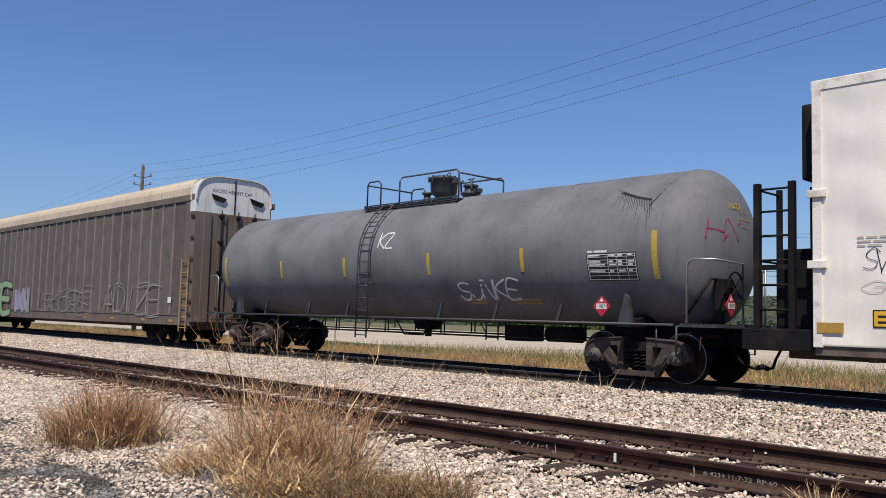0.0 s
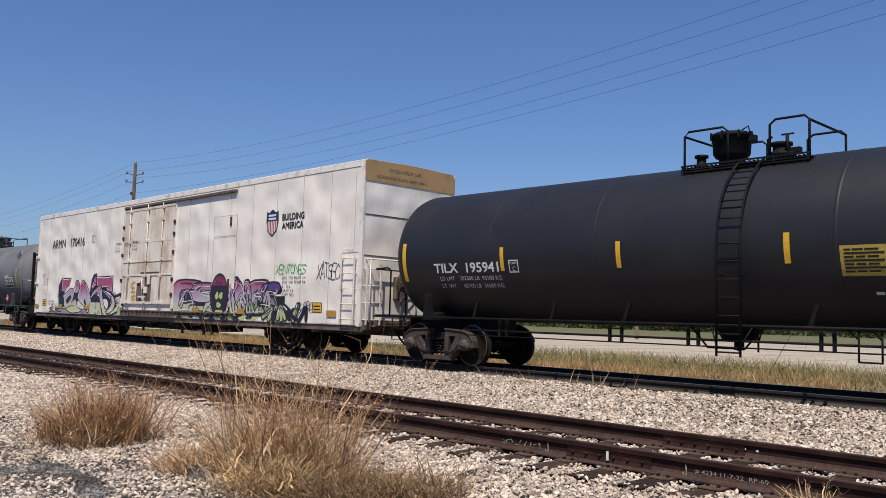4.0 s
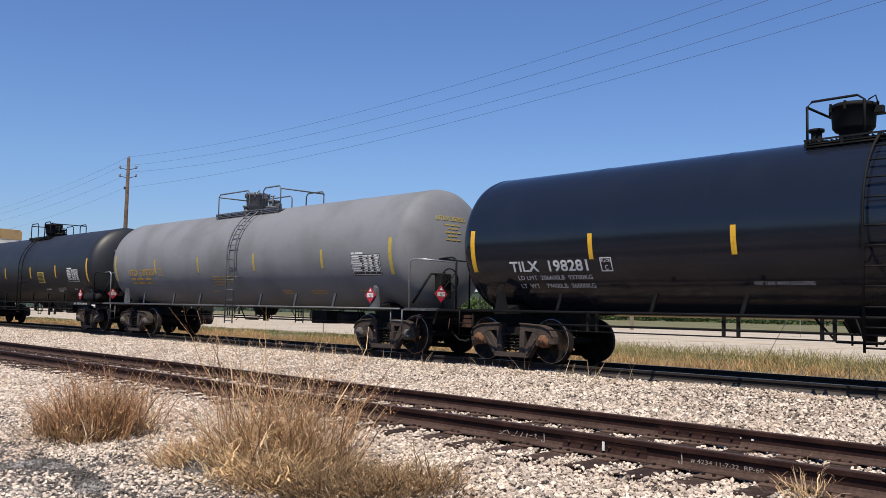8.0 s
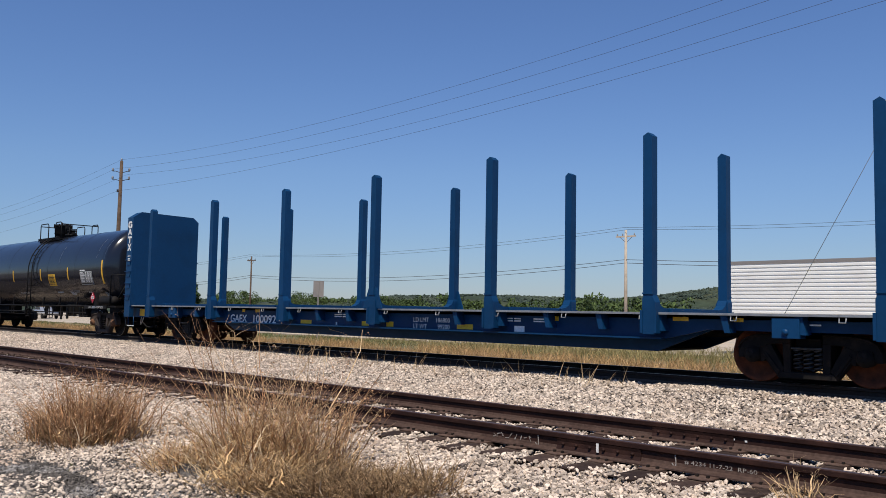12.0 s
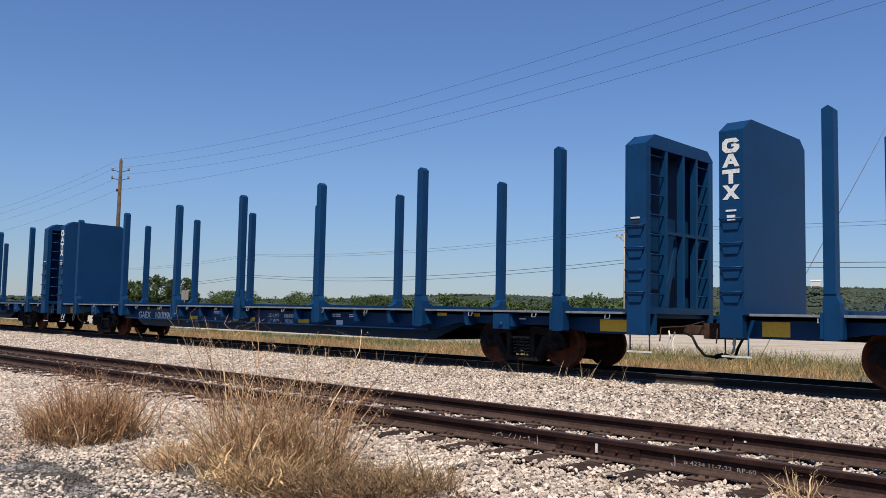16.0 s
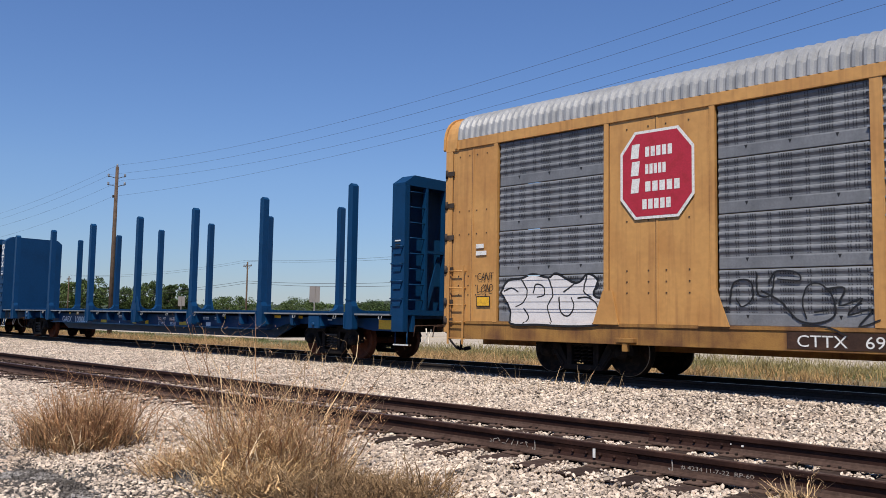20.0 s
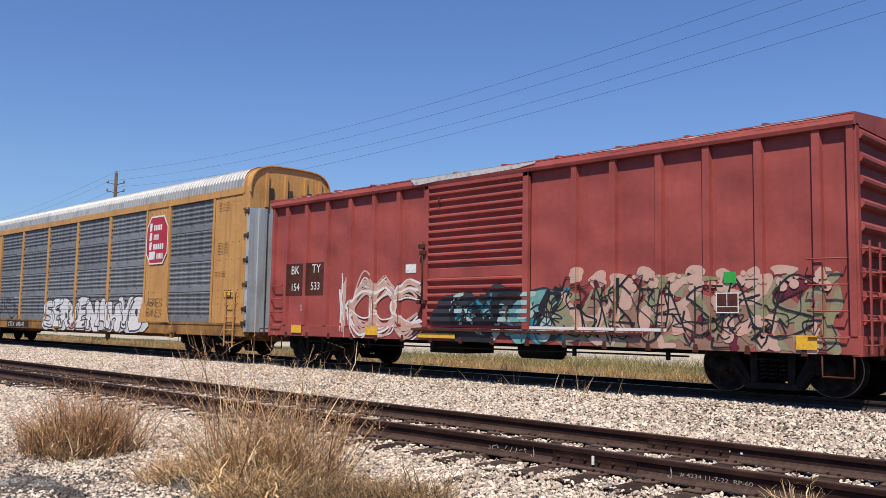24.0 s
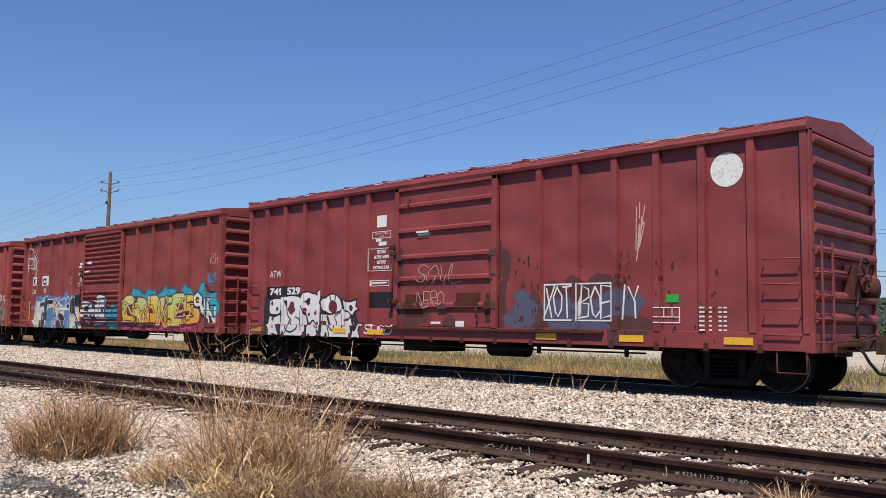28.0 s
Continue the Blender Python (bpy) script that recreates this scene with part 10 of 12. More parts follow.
# third boxcar
car, faces = boxcar("deep red boxcar with white graffiti and a round white spot", 223.64, 7.76, M_OXIDE_DEEP, (-1.70, 1.42), (-6.92, -6.07, -5.21, -4.38, -3.50, -2.67, 2.49, 3.37, 4.24, 5.11, 5.97, 6.84), False, (9,))
worn_edge(car, 7.76, 7, ((-7.6, 7.6, 0.020, 0.4),), M_FLECK)
text_on(car, "ATW", 0.27, -6.80, 2.24, wide=0.86)
paint("black_patch", [rect(-6.85, -5.35, 1.72, 1.99)], faces, M_INK, car, 2)
lettering("car_number", "749", 0.30, M_WHITE, car, on_side(-6.78, 1.76, PANEL_Y - 0.012), bold=0.012, fit=(0.62, 0.19))
lettering("car_number", "529", 0.30, M_WHITE, car, on_side(-5.98, 1.77, PANEL_Y - 0.012), bold=0.012, fit=(0.58, 0.19))
for k, (fill, sharp, outline) in enumerate((
        (charcoal, True, [(-6.87, 1.69), (-6.25, 1.68), (-5.22, 1.66), (-4.50, 1.70), (-3.72, 1.61), (-3.49, 1.52), (-3.16, 1.30), (-3.05, 1.05), (-2.96, 0.67), (-6.86, 0.59)]),
        (silver_white, False, [(-6.77, 1.63), (-6.49, 1.68), (-6.23, 1.64), (-6.24, 1.40), (-6.35, 1.25), (-6.76, 1.28)]),
        (silver_white, False, [(-6.84, 1.00), (-6.76, 1.21), (-6.56, 1.18), (-6.28, 1.24), (-6.20, 1.04), (-6.34, 0.91), (-6.24, 0.70), (-6.51, 0.73), (-6.70, 0.64), (-6.73, 0.85)]),
        (silver_white, False, [(-6.17, 1.70), (-5.80, 1.75), (-5.37, 1.68), (-5.19, 1.39), (-5.07, 1.05), (-5.14, 0.73), (-5.59, 0.64), (-6.02, 0.63), (-6.16, 0.83), (-6.09, 1.24)]),
        (silver_white, False, [(-5.33, 1.57), (-5.14, 1.83), (-4.79, 1.78), (-4.50, 1.87), (-4.48, 1.29), (-4.51, 0.77), (-4.96, 0.66), (-5.04, 1.10)]),
        (silver_white, False, [(-4.42, 1.58), (-4.20, 1.74), (-3.93, 1.75), (-3.72, 1.59), (-3.67, 1.32), (-3.99, 1.25), (-4.31, 1.32)]),
        (silver_white, False, [(-4.42, 1.29), (-4.15, 1.25), (-3.78, 1.32), (-3.47, 1.39), (-3.27, 1.05), (-3.27, 0.69), (-3.83, 0.63), (-4.34, 0.66), (-4.41, 0.87)]),
        (silver_white, True, [(-3.54, 1.64), (-3.41, 1.56), (-3.11, 1.61), (-3.14, 1.45), (-3.02, 1.39), (-3.17, 1.32), (-3.27, 1.20), (-3.47, 1.36)]),
        (silver_white, True, [(-3.25, 1.09), (-3.12, 1.05), (-2.86, 1.04), (-2.94, 0.88), (-2.85, 0.66), (-3.05, 0.70), (-3.22, 0.66), (-3.16, 0.85)]))):
    sprayed(car, outline, faces, fill, black, None, 1.4 + 0.3 * k, 0.042, sharp)
rng = random.Random(33)
for mat, spots in ((maroon, (((-5.76, 1.42), 0.150), ((-4.01, 1.43), 0.170), ((-6.61, 1.13), 0.050), ((-6.33, 0.96), 0.050), ((-6.65, 1.55), 0.050), ((-6.41, 1.40), 0.055), ((-5.14, 1.37), 0.040), ((-5.00, 1.25), 0.045), ((-4.70, 1.78), 0.050), ((-4.54, 1.56), 0.060), ((-4.73, 1.29), 0.050), ((-4.65, 1.03), 0.040), ((-4.99, 1.00), 0.045), ((-4.32, 1.04), 0.060), ((-4.90, 0.71), 0.060), ((-4.55, 0.82), 0.050))), (black, (((-5.04, 1.58), 0.090), ((-3.32, 1.41), 0.070), ((-3.11, 0.95), 0.100), ((-6.51, 0.92), 0.030)))):
    for (x, z), r in spots:
        paint("graffiti_dot", [blob(rng, x, z, r, r)], faces, mat, car, 4.6)
for k, stroke in enumerate(([(-5.83, 1.09), (-5.93, 0.89), (-5.71, 0.79), (-5.43, 0.90), (-5.40, 1.10), (-5.59, 1.19)],
                           [(-5.99, 1.60), (-5.93, 1.24), (-5.77, 1.07), (-5.96, 0.74)],
                           [(-4.23, 1.25), (-4.12, 1.01), (-3.94, 0.86), (-3.86, 1.04), (-3.94, 1.20), (-3.73, 1.30)],
                           [(-4.26, 1.20), (-4.10, 0.88), (-4.05, 0.69)],
                           [(-5.28, 1.34), (-5.25, 0.85)],
                           [(-4.39, 1.25), (-4.38, 0.82)],
                           [(-3.57, 1.25), (-3.56, 0.84)],
                           [(-4.99, 0.95), (-4.82, 1.10), (-4.59, 0.91), (-4.51, 1.06)],
                           [(-3.45, 1.11), (-3.27, 1.25)],
                           [(-4.15, 1.72), (-4.09, 1.55)],
                           [(-3.93, 1.71), (-3.95, 1.55)])):
    paint("graffiti_line", ribbon(curve_through(stroke, 5), 0.042, 0.026), faces, black, car, 4.8 + 0.1 * k)
tag_words("graffiti_tag", "SUMO", -2.72, -1.75, 0.80, 1.0, 0.04, faces, white, car, 92)
for x, z, w, h in ((-2.42, 3.32, 0.34, 0.28), (-2.35, 2.88, 0.28, 0.09), (-2.45, 2.98, 0.2, 0.06)):
    paint("white_label", [rect(x, x + w, z, z + h)], faces, M_WHITE, car, 3)
paint("notice_frame", rect_frame(-2.58, -1.92, 3.05, 3.22, 0.014) + rect_frame(-2.62, -1.86, 2.28, 2.82, 0.014) + rect_frame(-2.6, -1.95, 1.92, 2.06, 0.014), faces, M_WHITE, car, 3)
for i, line in enumerate(("SECURE", "BOTH HASPS", "BEFORE", "MOVING CAR")):
    lettering("notice", line, 0.105, M_WHITE, car, on_side(-2.24, 2.70 - 0.125 * i, PANEL_Y - 0.008), align="CENTER", wide=0.85, bold=0.004)
for i, line in enumerate(("SECURITY DEVICE", "ONLY")):
    lettering("notice", line, 0.07, M_WHITE, car, on_side(-2.25, 3.145 - 0.075 * i, PANEL_Y - 0.008), align="CENTER", wide=0.8)
bars("notice", -2.54, 2.02, (((0.5, 0),),), 0.04, 0.03, faces, M_WHITE, car, 3)
paint("white_streak", [rect(-1.79, -1.76, 2.1, 3.35)], faces, M_WHITE, car, 3)
paint("black_box", [rect(-2.6, -1.85, 1.42, 1.78)], faces, M_INK, car, 3)
tag_words("graffiti_tag", "SOVL", -0.95, 0.45, 1.95, 2.35, 0.018, faces, flesh, car, 93)
tag_words("graffiti_tag", "NERO", -0.95, -0.1, 1.45, 1.75, 0.018, faces, flesh, car, 94)
paint("dark_stain", [rect(0.25, 0.95, 1.45, 1.72), rect(-1.35, -0.75, 1.2, 1.7), rect(1.1, 1.3, 1.1, 1.7)], faces, M_RUST_RED, car, 2)
paint("white_label", [rect(-0.95, -0.55, 3.02, 3.12), rect(0.25, 0.5, 1.0, 1.12), rect(-0.5, -0.2, 1.05, 1.1)], faces, M_WHITE, car, 3)
paint("round_spot", [[(6.40 + 0.29 * math.cos(math.tau * k / 32), 3.69 + 0.29 * math.sin(math.tau * k / 32)) for k in range(32)]], faces, M_WHITE, car, 3)
rng = random.Random(95)
for x0, x1, z0, z1 in ((1.7, 2.3, 0.95, 1.65), (3.2, 4.6, 0.95, 1.75), (2.5, 3.6, 0.95, 1.4)):
    polys = []
    for _ in range(7):
        cx, cz, a = rng.uniform(x0, x1), rng.uniform(z0, z1), rng.uniform(0.18, 0.34)
        polys.append([(cx + a * math.cos(q) * (1 + 0.2 * math.sin(3 * q)), max(0.99, cz + a * 0.8 * math.sin(q))) for q in (math.tau * k / 14 for k in range(14))])
    paint("graffiti_fill", polys, faces, dull_blue, car, 2)
tag_words("graffiti_tag", "XOT", 2.62, 3.25, 1.22, 1.80, 0.035, faces, white, car, 96, smooth=False, lean=0.0, hop=0.0, layer=5)
tag_words("graffiti_tag", "BOE", 3.45, 4.15, 1.22, 1.80, 0.035, faces, white, car, 97, smooth=False, lean=0.0, hop=0.0, layer=5)
tag_words("graffiti_tag", "IY", 4.3, 4.75, 1.22, 1.78, 0.035, faces, white, car, 98, smooth=False, lean=0.0, hop=0.0, layer=5)
paint("data_box", rect_frame(5.02, 5.52, 1.12, 1.40, 0.02) + [rect(5.02, 5.52, 1.22, 1.235), rect(5.2, 5.215, 1.22, 1.4), rect(5.36, 5.375, 1.22, 1.4)], faces, M_WHITE, car, 5)
paint("green_label", [rect(5.26, 5.5, 1.48, 1.62)], faces, M_GREEN, car, 5)
bars("size_table", 5.92, 1.40, (((0.10, 0.03), (0.05, 0.12), (0.06, 0.03), (0.06, 0)),) * 6, 0.028, 0.047, faces, M_WHITE, car, 3)
for x in (-7.25, 2.7, 4.6, 6.6):
    paint("reflector", [rect(x - 0.25, x + 0.25, 0.78, 0.90)], faces, M_YELLOW if x > 0 else M_AMBER, car, 6)
paint("reflector", [rect(-3.9, -3.4, 0.80, 0.92), rect(-2.6, -2.0, 0.78, 0.9)], faces, M_YELLOW, car, 8)
grime = [blob(rng, rng.uniform(2.35, 4.75), rng.uniform(1.0, 1.75), rng.uniform(0.14, 0.34), rng.uniform(0.16, 0.36)) for _ in range(34)]
grime += [blob(rng, rng.choice((-1.62, 1.36, 1.5)) + rng.uniform(-0.1, 0.1), rng.uniform(1.0, 2.5), rng.uniform(0.05, 0.12), rng.uniform(0.15, 0.4)) for _ in range(22)]
grime += [blob(rng, rng.uniform(-1.4, 0.2), rng.uniform(1.05, 1.55), rng.uniform(0.12, 0.3), rng.uniform(0.1, 0.2)) for _ in range(9)]
paint("rust_stain", grime, faces, spray("dark_brown_grime", (0.095, 0.036, 0.032)), car, 1.4)
paint("graffiti_tag", rect_frame(2.58, 3.30, 1.14, 1.86, 0.032) + rect_frame(3.40, 4.20, 1.14, 1.86, 0.028), faces, white, car, 5)
dirt = []
for _ in range(90):
    x = rng.choice((2.38, 3.40, 4.32, 5.28, 2.0, 6.0)) + rng.uniform(-0.2, 0.2)
    z = 0.8 + 1.6 * rng.random() ** 1.5
    dirt.append(blob(rng, x, z, rng.uniform(0.008, 0.03), rng.uniform(0.02, 0.08), 9))
paint("rust_stain", dirt, faces, M_RUST_RED, car, 2)
paint("scratch", [q for _ in range(9) for q in ribbon([(4.72 + rng.uniform(-0.1, 0.1), rng.uniform(2.2, 3.1)), (4.75 + rng.uniform(-0.1, 0.1), rng.uniform(2.4, 3.3))], 0.02)], faces, flesh, car, 2)

# ---- poles, wires, signs ----
M_POLE = material("weathered_pole_wood", (0.12, 0.082, 0.058), 0.9, spots=(0.07, 0.05, 0.037), spot_scale=3, spot_amount=0.6, grain=0.3, grain_scale=20, bump=0.4, bump_scale=14)
M_POLE_PALE = material("bleached_pole_wood", (0.46, 0.39, 0.31), 0.9, spots=(0.35, 0.29, 0.23), spot_scale=2, spot_amount=0.5, grain=0.2)
M_WIRE = material("dark_cable", (0.055, 0.055, 0.06), 0.6)
M_INSULATOR = material("grey_porcelain", (0.20, 0.21, 0.23), 0.3)
M_SIGN_BACK = material("sign_back_aluminium", (0.30, 0.27, 0.25), 0.5, 0.3)
LINE_Y = 27.0
NEAR_POLES = ((-114.0, 10.2), (-60.2, 11.72), (-6.0, 12.57))


def near_pole(x, top):
    p = tagged(empty("utility_pole", pose(x, LINE_Y, -0.52)), "brown wooden utility pole with insulators beside the railway", "utility pole", "poles along the railway")
    h = top + 0.52
    bm = bmesh.new()
    tube(bm, [(0, 0, -0.3), (0.0, 0, h * 0.5), (0.02, 0, h)], [0.17, 0.15, 0.11], 12)
    part("pole", bm, M_POLE, p)
    for z, s in ((h - 0.75, -1), (h - 0.75, 1), (h - 1.35, -1), (h - 1.35, 1)):
        bm = bmesh.new()
        tube(bm, [(0, s * 0.1, z - 0.1), (s * 0.25, s * 0.3, z), (s * 0.42, s * 0.42, z)], 0.025, 6)
        part("bracket", bm, M_WIRE, p)
        bm = bmesh.new()
        lathe(bm, [(0.0, 0.0), (0.0, 0.06), (0.06, 0.09), (0.1, 0.06), (0.16, 0.085), (0.22, 0.05), (0.24, 0.0)], "z", 10, (s * 0.42, s * 0.42, z))
        part("insulator", bm, M_INSULATOR, p)
    bm = bmesh.new()
    lathe(bm, [(0.0, 0.05), (0.1, 0.07), (0.18, 0.05), (0.2, 0.0)], "z", 10, (0.02, 0, h))
    part("top_insulator", bm, M_INSULATOR, p)
    bm = bmesh.new()
    box(bm, -0.05, 0.05, -0.25, -0.15, h - 2.3, h - 2.1, 0.01)
    part("cable_clamp", bm, M_WIRE, p)
    return p


for x, top in NEAR_POLES:
    near_pole(x, top)


def strung(points_z, y, x0, x1, name, r, parent=None):
    """A wire from x0 to x1 whose height follows the function given."""
    bm = bmesh.new()
    n = 22
    tube(bm, [(x0 + (x1 - x0) * k / n, y, points_z((x0 + (x1 - x0) * k / n))) for k in range(n + 1)], r, 5)
    return tagged(part(name, bm, M_WIRE), "thin dark overhead wire strung between wooden poles", "overhead wire", "overhead wires")


for dy, drop, low in ((0.0, -0.1, False), (-0.42, 0.62, False), (0.42, 0.95, False), (-0.2, 2.2, True)):
    b, c = (-0.0375, 0.00114) if low else (-0.069, 0.001576)
    strung(lambda x: 11.72 - drop + b * (x + 60.2) + c * (x + 60.2) ** 2, LINE_Y + dy, -60.2, -6.0, "overhead_wire", 0.006)
    strung(lambda x: 11.72 - drop + 0.106 * (x + 60.2) + 0.00145 * (x + 60.2) ** 2, LINE_Y + dy, -114.0, -60.2, "overhead_wire", 0.006)
    strung(lambda x: 12.57 - drop - 0.02 * (x + 6) + 0.0004 * (x + 6) ** 2, LINE_Y + dy, -6.0, 48.0, "overhead_wire", 0.006)
bm = bmesh.new()
tube(bm, [(-12.6, LINE_Y, -0.5), (-6.05, LINE_Y, 11.2)], 0.010, 5)
tagged(part("guy_wire", bm, M_GLASS_GREY), "slanting steel guy wire of a utility pole", "guy wire")
bm = bmesh.new()
tube(bm, [(-8.6, LINE_Y + 0.2, -0.5), (-6.05, LINE_Y, 9.0)], 0.010, 5)
tagged(part("guy_wire", bm, M_GLASS_GREY), "slanting steel guy wire of a utility pole", "guy wire")

FAR_Y = 78.0
for x, top, thick in ((-196.0, 9.3, 0.13), (-122.9, 9.95, 0.13), (-50.5, 10.3, 0.16), (22.0, 10.4, 0.16)):
    p = tagged(empty("utility_pole", pose(x, FAR_Y, -0.6)), "pale wooden utility pole with a crossarm across the road", "utility pole", "poles across the road")
    bm = bmesh.new()
    tube(bm, [(0, 0, -0.3), (0, 0, top + 0.6)], [thick * 1.3, thick * 0.85], 10)
    part("pole", bm, M_POLE_PALE if x > -100 else M_POLE, p)
    bm = bmesh.new()
    box(bm, -1.2, 1.2, -0.07, 0.07, top - 0.15, top + 0.0)
    part("crossarm", bm, M_POLE_PALE if x > -100 else M_POLE, p)
    bm = bmesh.new()
    for s in (-1, 1):
        tube(bm, [(s * 0.75, 0.05, top - 0.12), (0, 0.05, top - 0.75)], 0.025, 5)
    part("arm_brace", bm, M_POLE, p)
    for k in (-1.05, -0.4, 1.05):
        bm = bmesh.new()
        lathe(bm, [(0.0, 0.06), (0.12, 0.08), (0.24, 0.05), (0.26, 0.0)], "z", 8, (k, 0, top))
        part("insulator", bm, M_INSULATOR, p)
for (xa, za), (xb, zb) in (((-196.0, 9.3), (-122.9, 9.95)), ((-122.9, 9.95), (-50.5, 10.3)), ((-50.5, 10.3), (22.0, 10.4))):
    for dy, drop, sag in ((-0.4, -0.25, 1.0), (0.4, -0.1, 1.1), (-0.1, 3.15, 1.1), (0.0, 3.5, 1.2)):
        strung(lambda x: za + (zb - za) * (x - xa) / (xb - xa) - drop - 4 * sag * (x - xa) * (xb - x) / (xb - xa) ** 2, FAR_Y + dy, xa, xb, "overhead_wire", 0.016 if drop < 0 else 0.028)


def road_sign(x, y, bottom, w, h, turn, label):
    s = tagged(empty("road_sign", pose(x, y, -0.55, 0, 0, turn)), label, "road sign", "road signs")
    bm = bmesh.new()
    box(bm, -0.035, 0.035, -0.05, -0.012, -0.2, bottom + h + 0.55, 0.005)
    part("post", bm, M_SIGN_BACK, s)
    bm = bmesh.new()
    box(bm, -w / 2, w / 2, -0.006, 0.006, bottom + 0.55, bottom + h + 0.55, 0.002)
    part("board", bm, M_SIGN_BACK, s, "bare aluminium back of the sign")


road_sign(-41.45, 31.0, 1.95, 0.64, 0.95, 38, "grey back of a road sign on a post")
road_sign(-61.5, 33.2, 1.75, 0.6, 0.75, 30, "grey back of a road sign on a post")
road_sign(-29.4, 70.0, 2.5, 0.9, 2.0, 98, "road sign on a post seen edge-on")

# ---- semi-trailer truck, driving to +x on the near lane ----
M_TRAILER = material("white_corrugated_trailer", (0.86, 0.85, 0.82), 0.4, spots=(0.78, 0.76, 0.73), spot_scale=0.8, spot_amount=0.4, grain=0.02, bump=0.02)
M_CAB = material("black_truck_paint", (0.006, 0.007, 0.010), 0.3, grain=0.02, bump=0.0, spec=0.25)
M_TYRE = material("tyre_rubber", (0.02, 0.02, 0.02), 0.85)
M_WINDOW = material("dark_window_glass", (0.03, 0.04, 0.05), 0.05, grain=0.0, bump=0.0)
truck = tagged(empty("semi_truck"), "black tractor pulling a long white refrigerated trailer", "truck")
# origin: trailer's rear end, near side, road level
bm = bmesh.new()
box(bm, 0, 16.15, 0.0, 2.6, 1.25, 4.10, 0.02)
trailer = part("trailer_body", bm, M_TRAILER, truck, "white ribbed trailer body")
for k in range(16):
    bm = bmesh.new()
    z = 1.34 + 0.165 * k
    box(bm, 0.12, 15.9, -0.028, 0.0, z, z + 0.09, 0.004)
    part("side_rib", bm, M_TRAILER, trailer)
bm = bmesh.new()
box(bm, -0.01, 16.16, -0.02, 0.03, 3.96, 4.11)
box(bm, -0.01, 16.16, -0.02, 0.03, 1.18, 1.32)
box(bm, 16.0, 16.17, -0.025, 0.05, 1.2, 4.1)
box(bm, -0.02, 0.12, -0.02, 0.05, 1.2, 4.1)
part("trailer_rail", bm, M_SIGN_BACK, truck)
bm = bmesh.new()
box(bm, 16.15, 16.75, 0.2, 2.4, 2.4, 3.95, 0.08)
cool = part("cooling_unit", bm, M_TRAILER, truck)
bm = bmesh.new()
box(bm, 16.3, 16.76, 0.19, 0.2, 3.0, 3.8)
part("cooling_grille", bm, M_BLACK, cool)
# company panel: plain shapes only
bm = bmesh.new()
box(bm, 11.4, 15.2, -0.040, -0.026, 2.75, 3.57)
panel = part("company_panel", bm, M_RED, truck, "black and red company panel")
bm = bmesh.new()
box(bm, 11.42, 15.18, -0.046, -0.040, 2.77, 3.55)
part("panel_field", bm, M_INK, panel)
bm = bmesh.new()
prism(bm, [(12.9, 2.82), (13.25, 2.82), (13.25, 3.5), (13.1, 3.4)], "y", -0.052, -0.046)
part("panel_flame", bm, M_RED, panel)
bm = bmesh.new()
for k in range(6):
    prism(bm, [(11.62 + 0.19 * k, 2.98), (11.76 + 0.19 * k, 2.98), (11.79 + 0.19 * k, 3.16), (11.65 + 0.19 * k, 3.16)], "y", -0.056, -0.047)
for k in range(8):
    prism(bm, [(13.36 + 0.2 * k, 2.98), (13.51 + 0.2 * k, 2.98), (13.54 + 0.2 * k, 3.16), (13.39 + 0.2 * k, 3.16)], "y", -0.056, -0.047)
part("panel_bars", bm, M_WHITE, panel)
bm = bmesh.new()
box(bm, 0.3, 15.5, 0.5, 2.1, 0.95, 1.25)
box(bm, 3.9, 5.2, 0.1, 0.5, 0.5, 1.2, 0.03)
box(bm, 11.8, 12.0, 0.3, 0.5, 0.3, 1.2)
part("trailer_chassis", bm, M_BLACK, truck)
bm = bmesh.new()
prism(bm, [(16.95, 0.9), (16.95, 3.55), (17.2, 3.95), (18.3, 3.95), (18.9, 3.75), (19.55, 3.20), (20.0, 2.45), (21.6, 2.15), (21.9, 1.8), (22.0, 0.9)], "y", 0.15, 2.45)
bmesh.ops.bevel(bm, geom=[e for e in bm.edges if e.calc_face_angle(0) > 0.6], offset=0.12, segments=3, affect="EDGES")
cab = part("cab", bm, M_CAB, truck, "black sleeper cab with sloping hood", smooth=True)
bm = bmesh.new()
box(bm, 18.75, 19.55, 0.135, 0.15, 2.35, 3.05)
prism(bm, [(19.62, 3.12), (20.0, 2.5), (20.03, 2.52), (19.65, 3.14)], "y", 0.35, 2.25)
part("cab_window", bm, M_WINDOW, cab)
bm = bmesh.new()
tube(bm, [(19.8, 0.1, 2.5), (19.8, -0.15, 2.55), (19.8, -0.15, 3.0)], 0.03, 6)
box(bm, 19.72, 19.82, -0.22, -0.08, 2.45, 3.05, 0.02)
part("door_mirror", bm, M_BLACK, cab)
bm = bmesh.new()
box(bm, 17.0, 22.1, 0.3, 2.3, 0.45, 0.95, 0.03)
lathe(bm, [(17.6, 0.0), (17.6, 0.3), (19.2, 0.3), (19.2, 0.0)], "x", 16, (0, 0.4, 0.75))
part("tractor_chassis", bm, M_BLACK, truck)
TRUCK_WHEELS = []
wm = bmesh.new()
lathe(wm, [(0.0, 0.0), (0.0, 0.24), (0.03, 0.27), (0.0, 0.33), (0.0, 0.48), (0.04, 0.52), (0.50, 0.52), (0.54, 0.48), (0.54, 0.0)], "y", 24)
wheel_me = bpy.data.meshes.new("wheel")
wm.to_mesh(wheel_me)
wm.free()
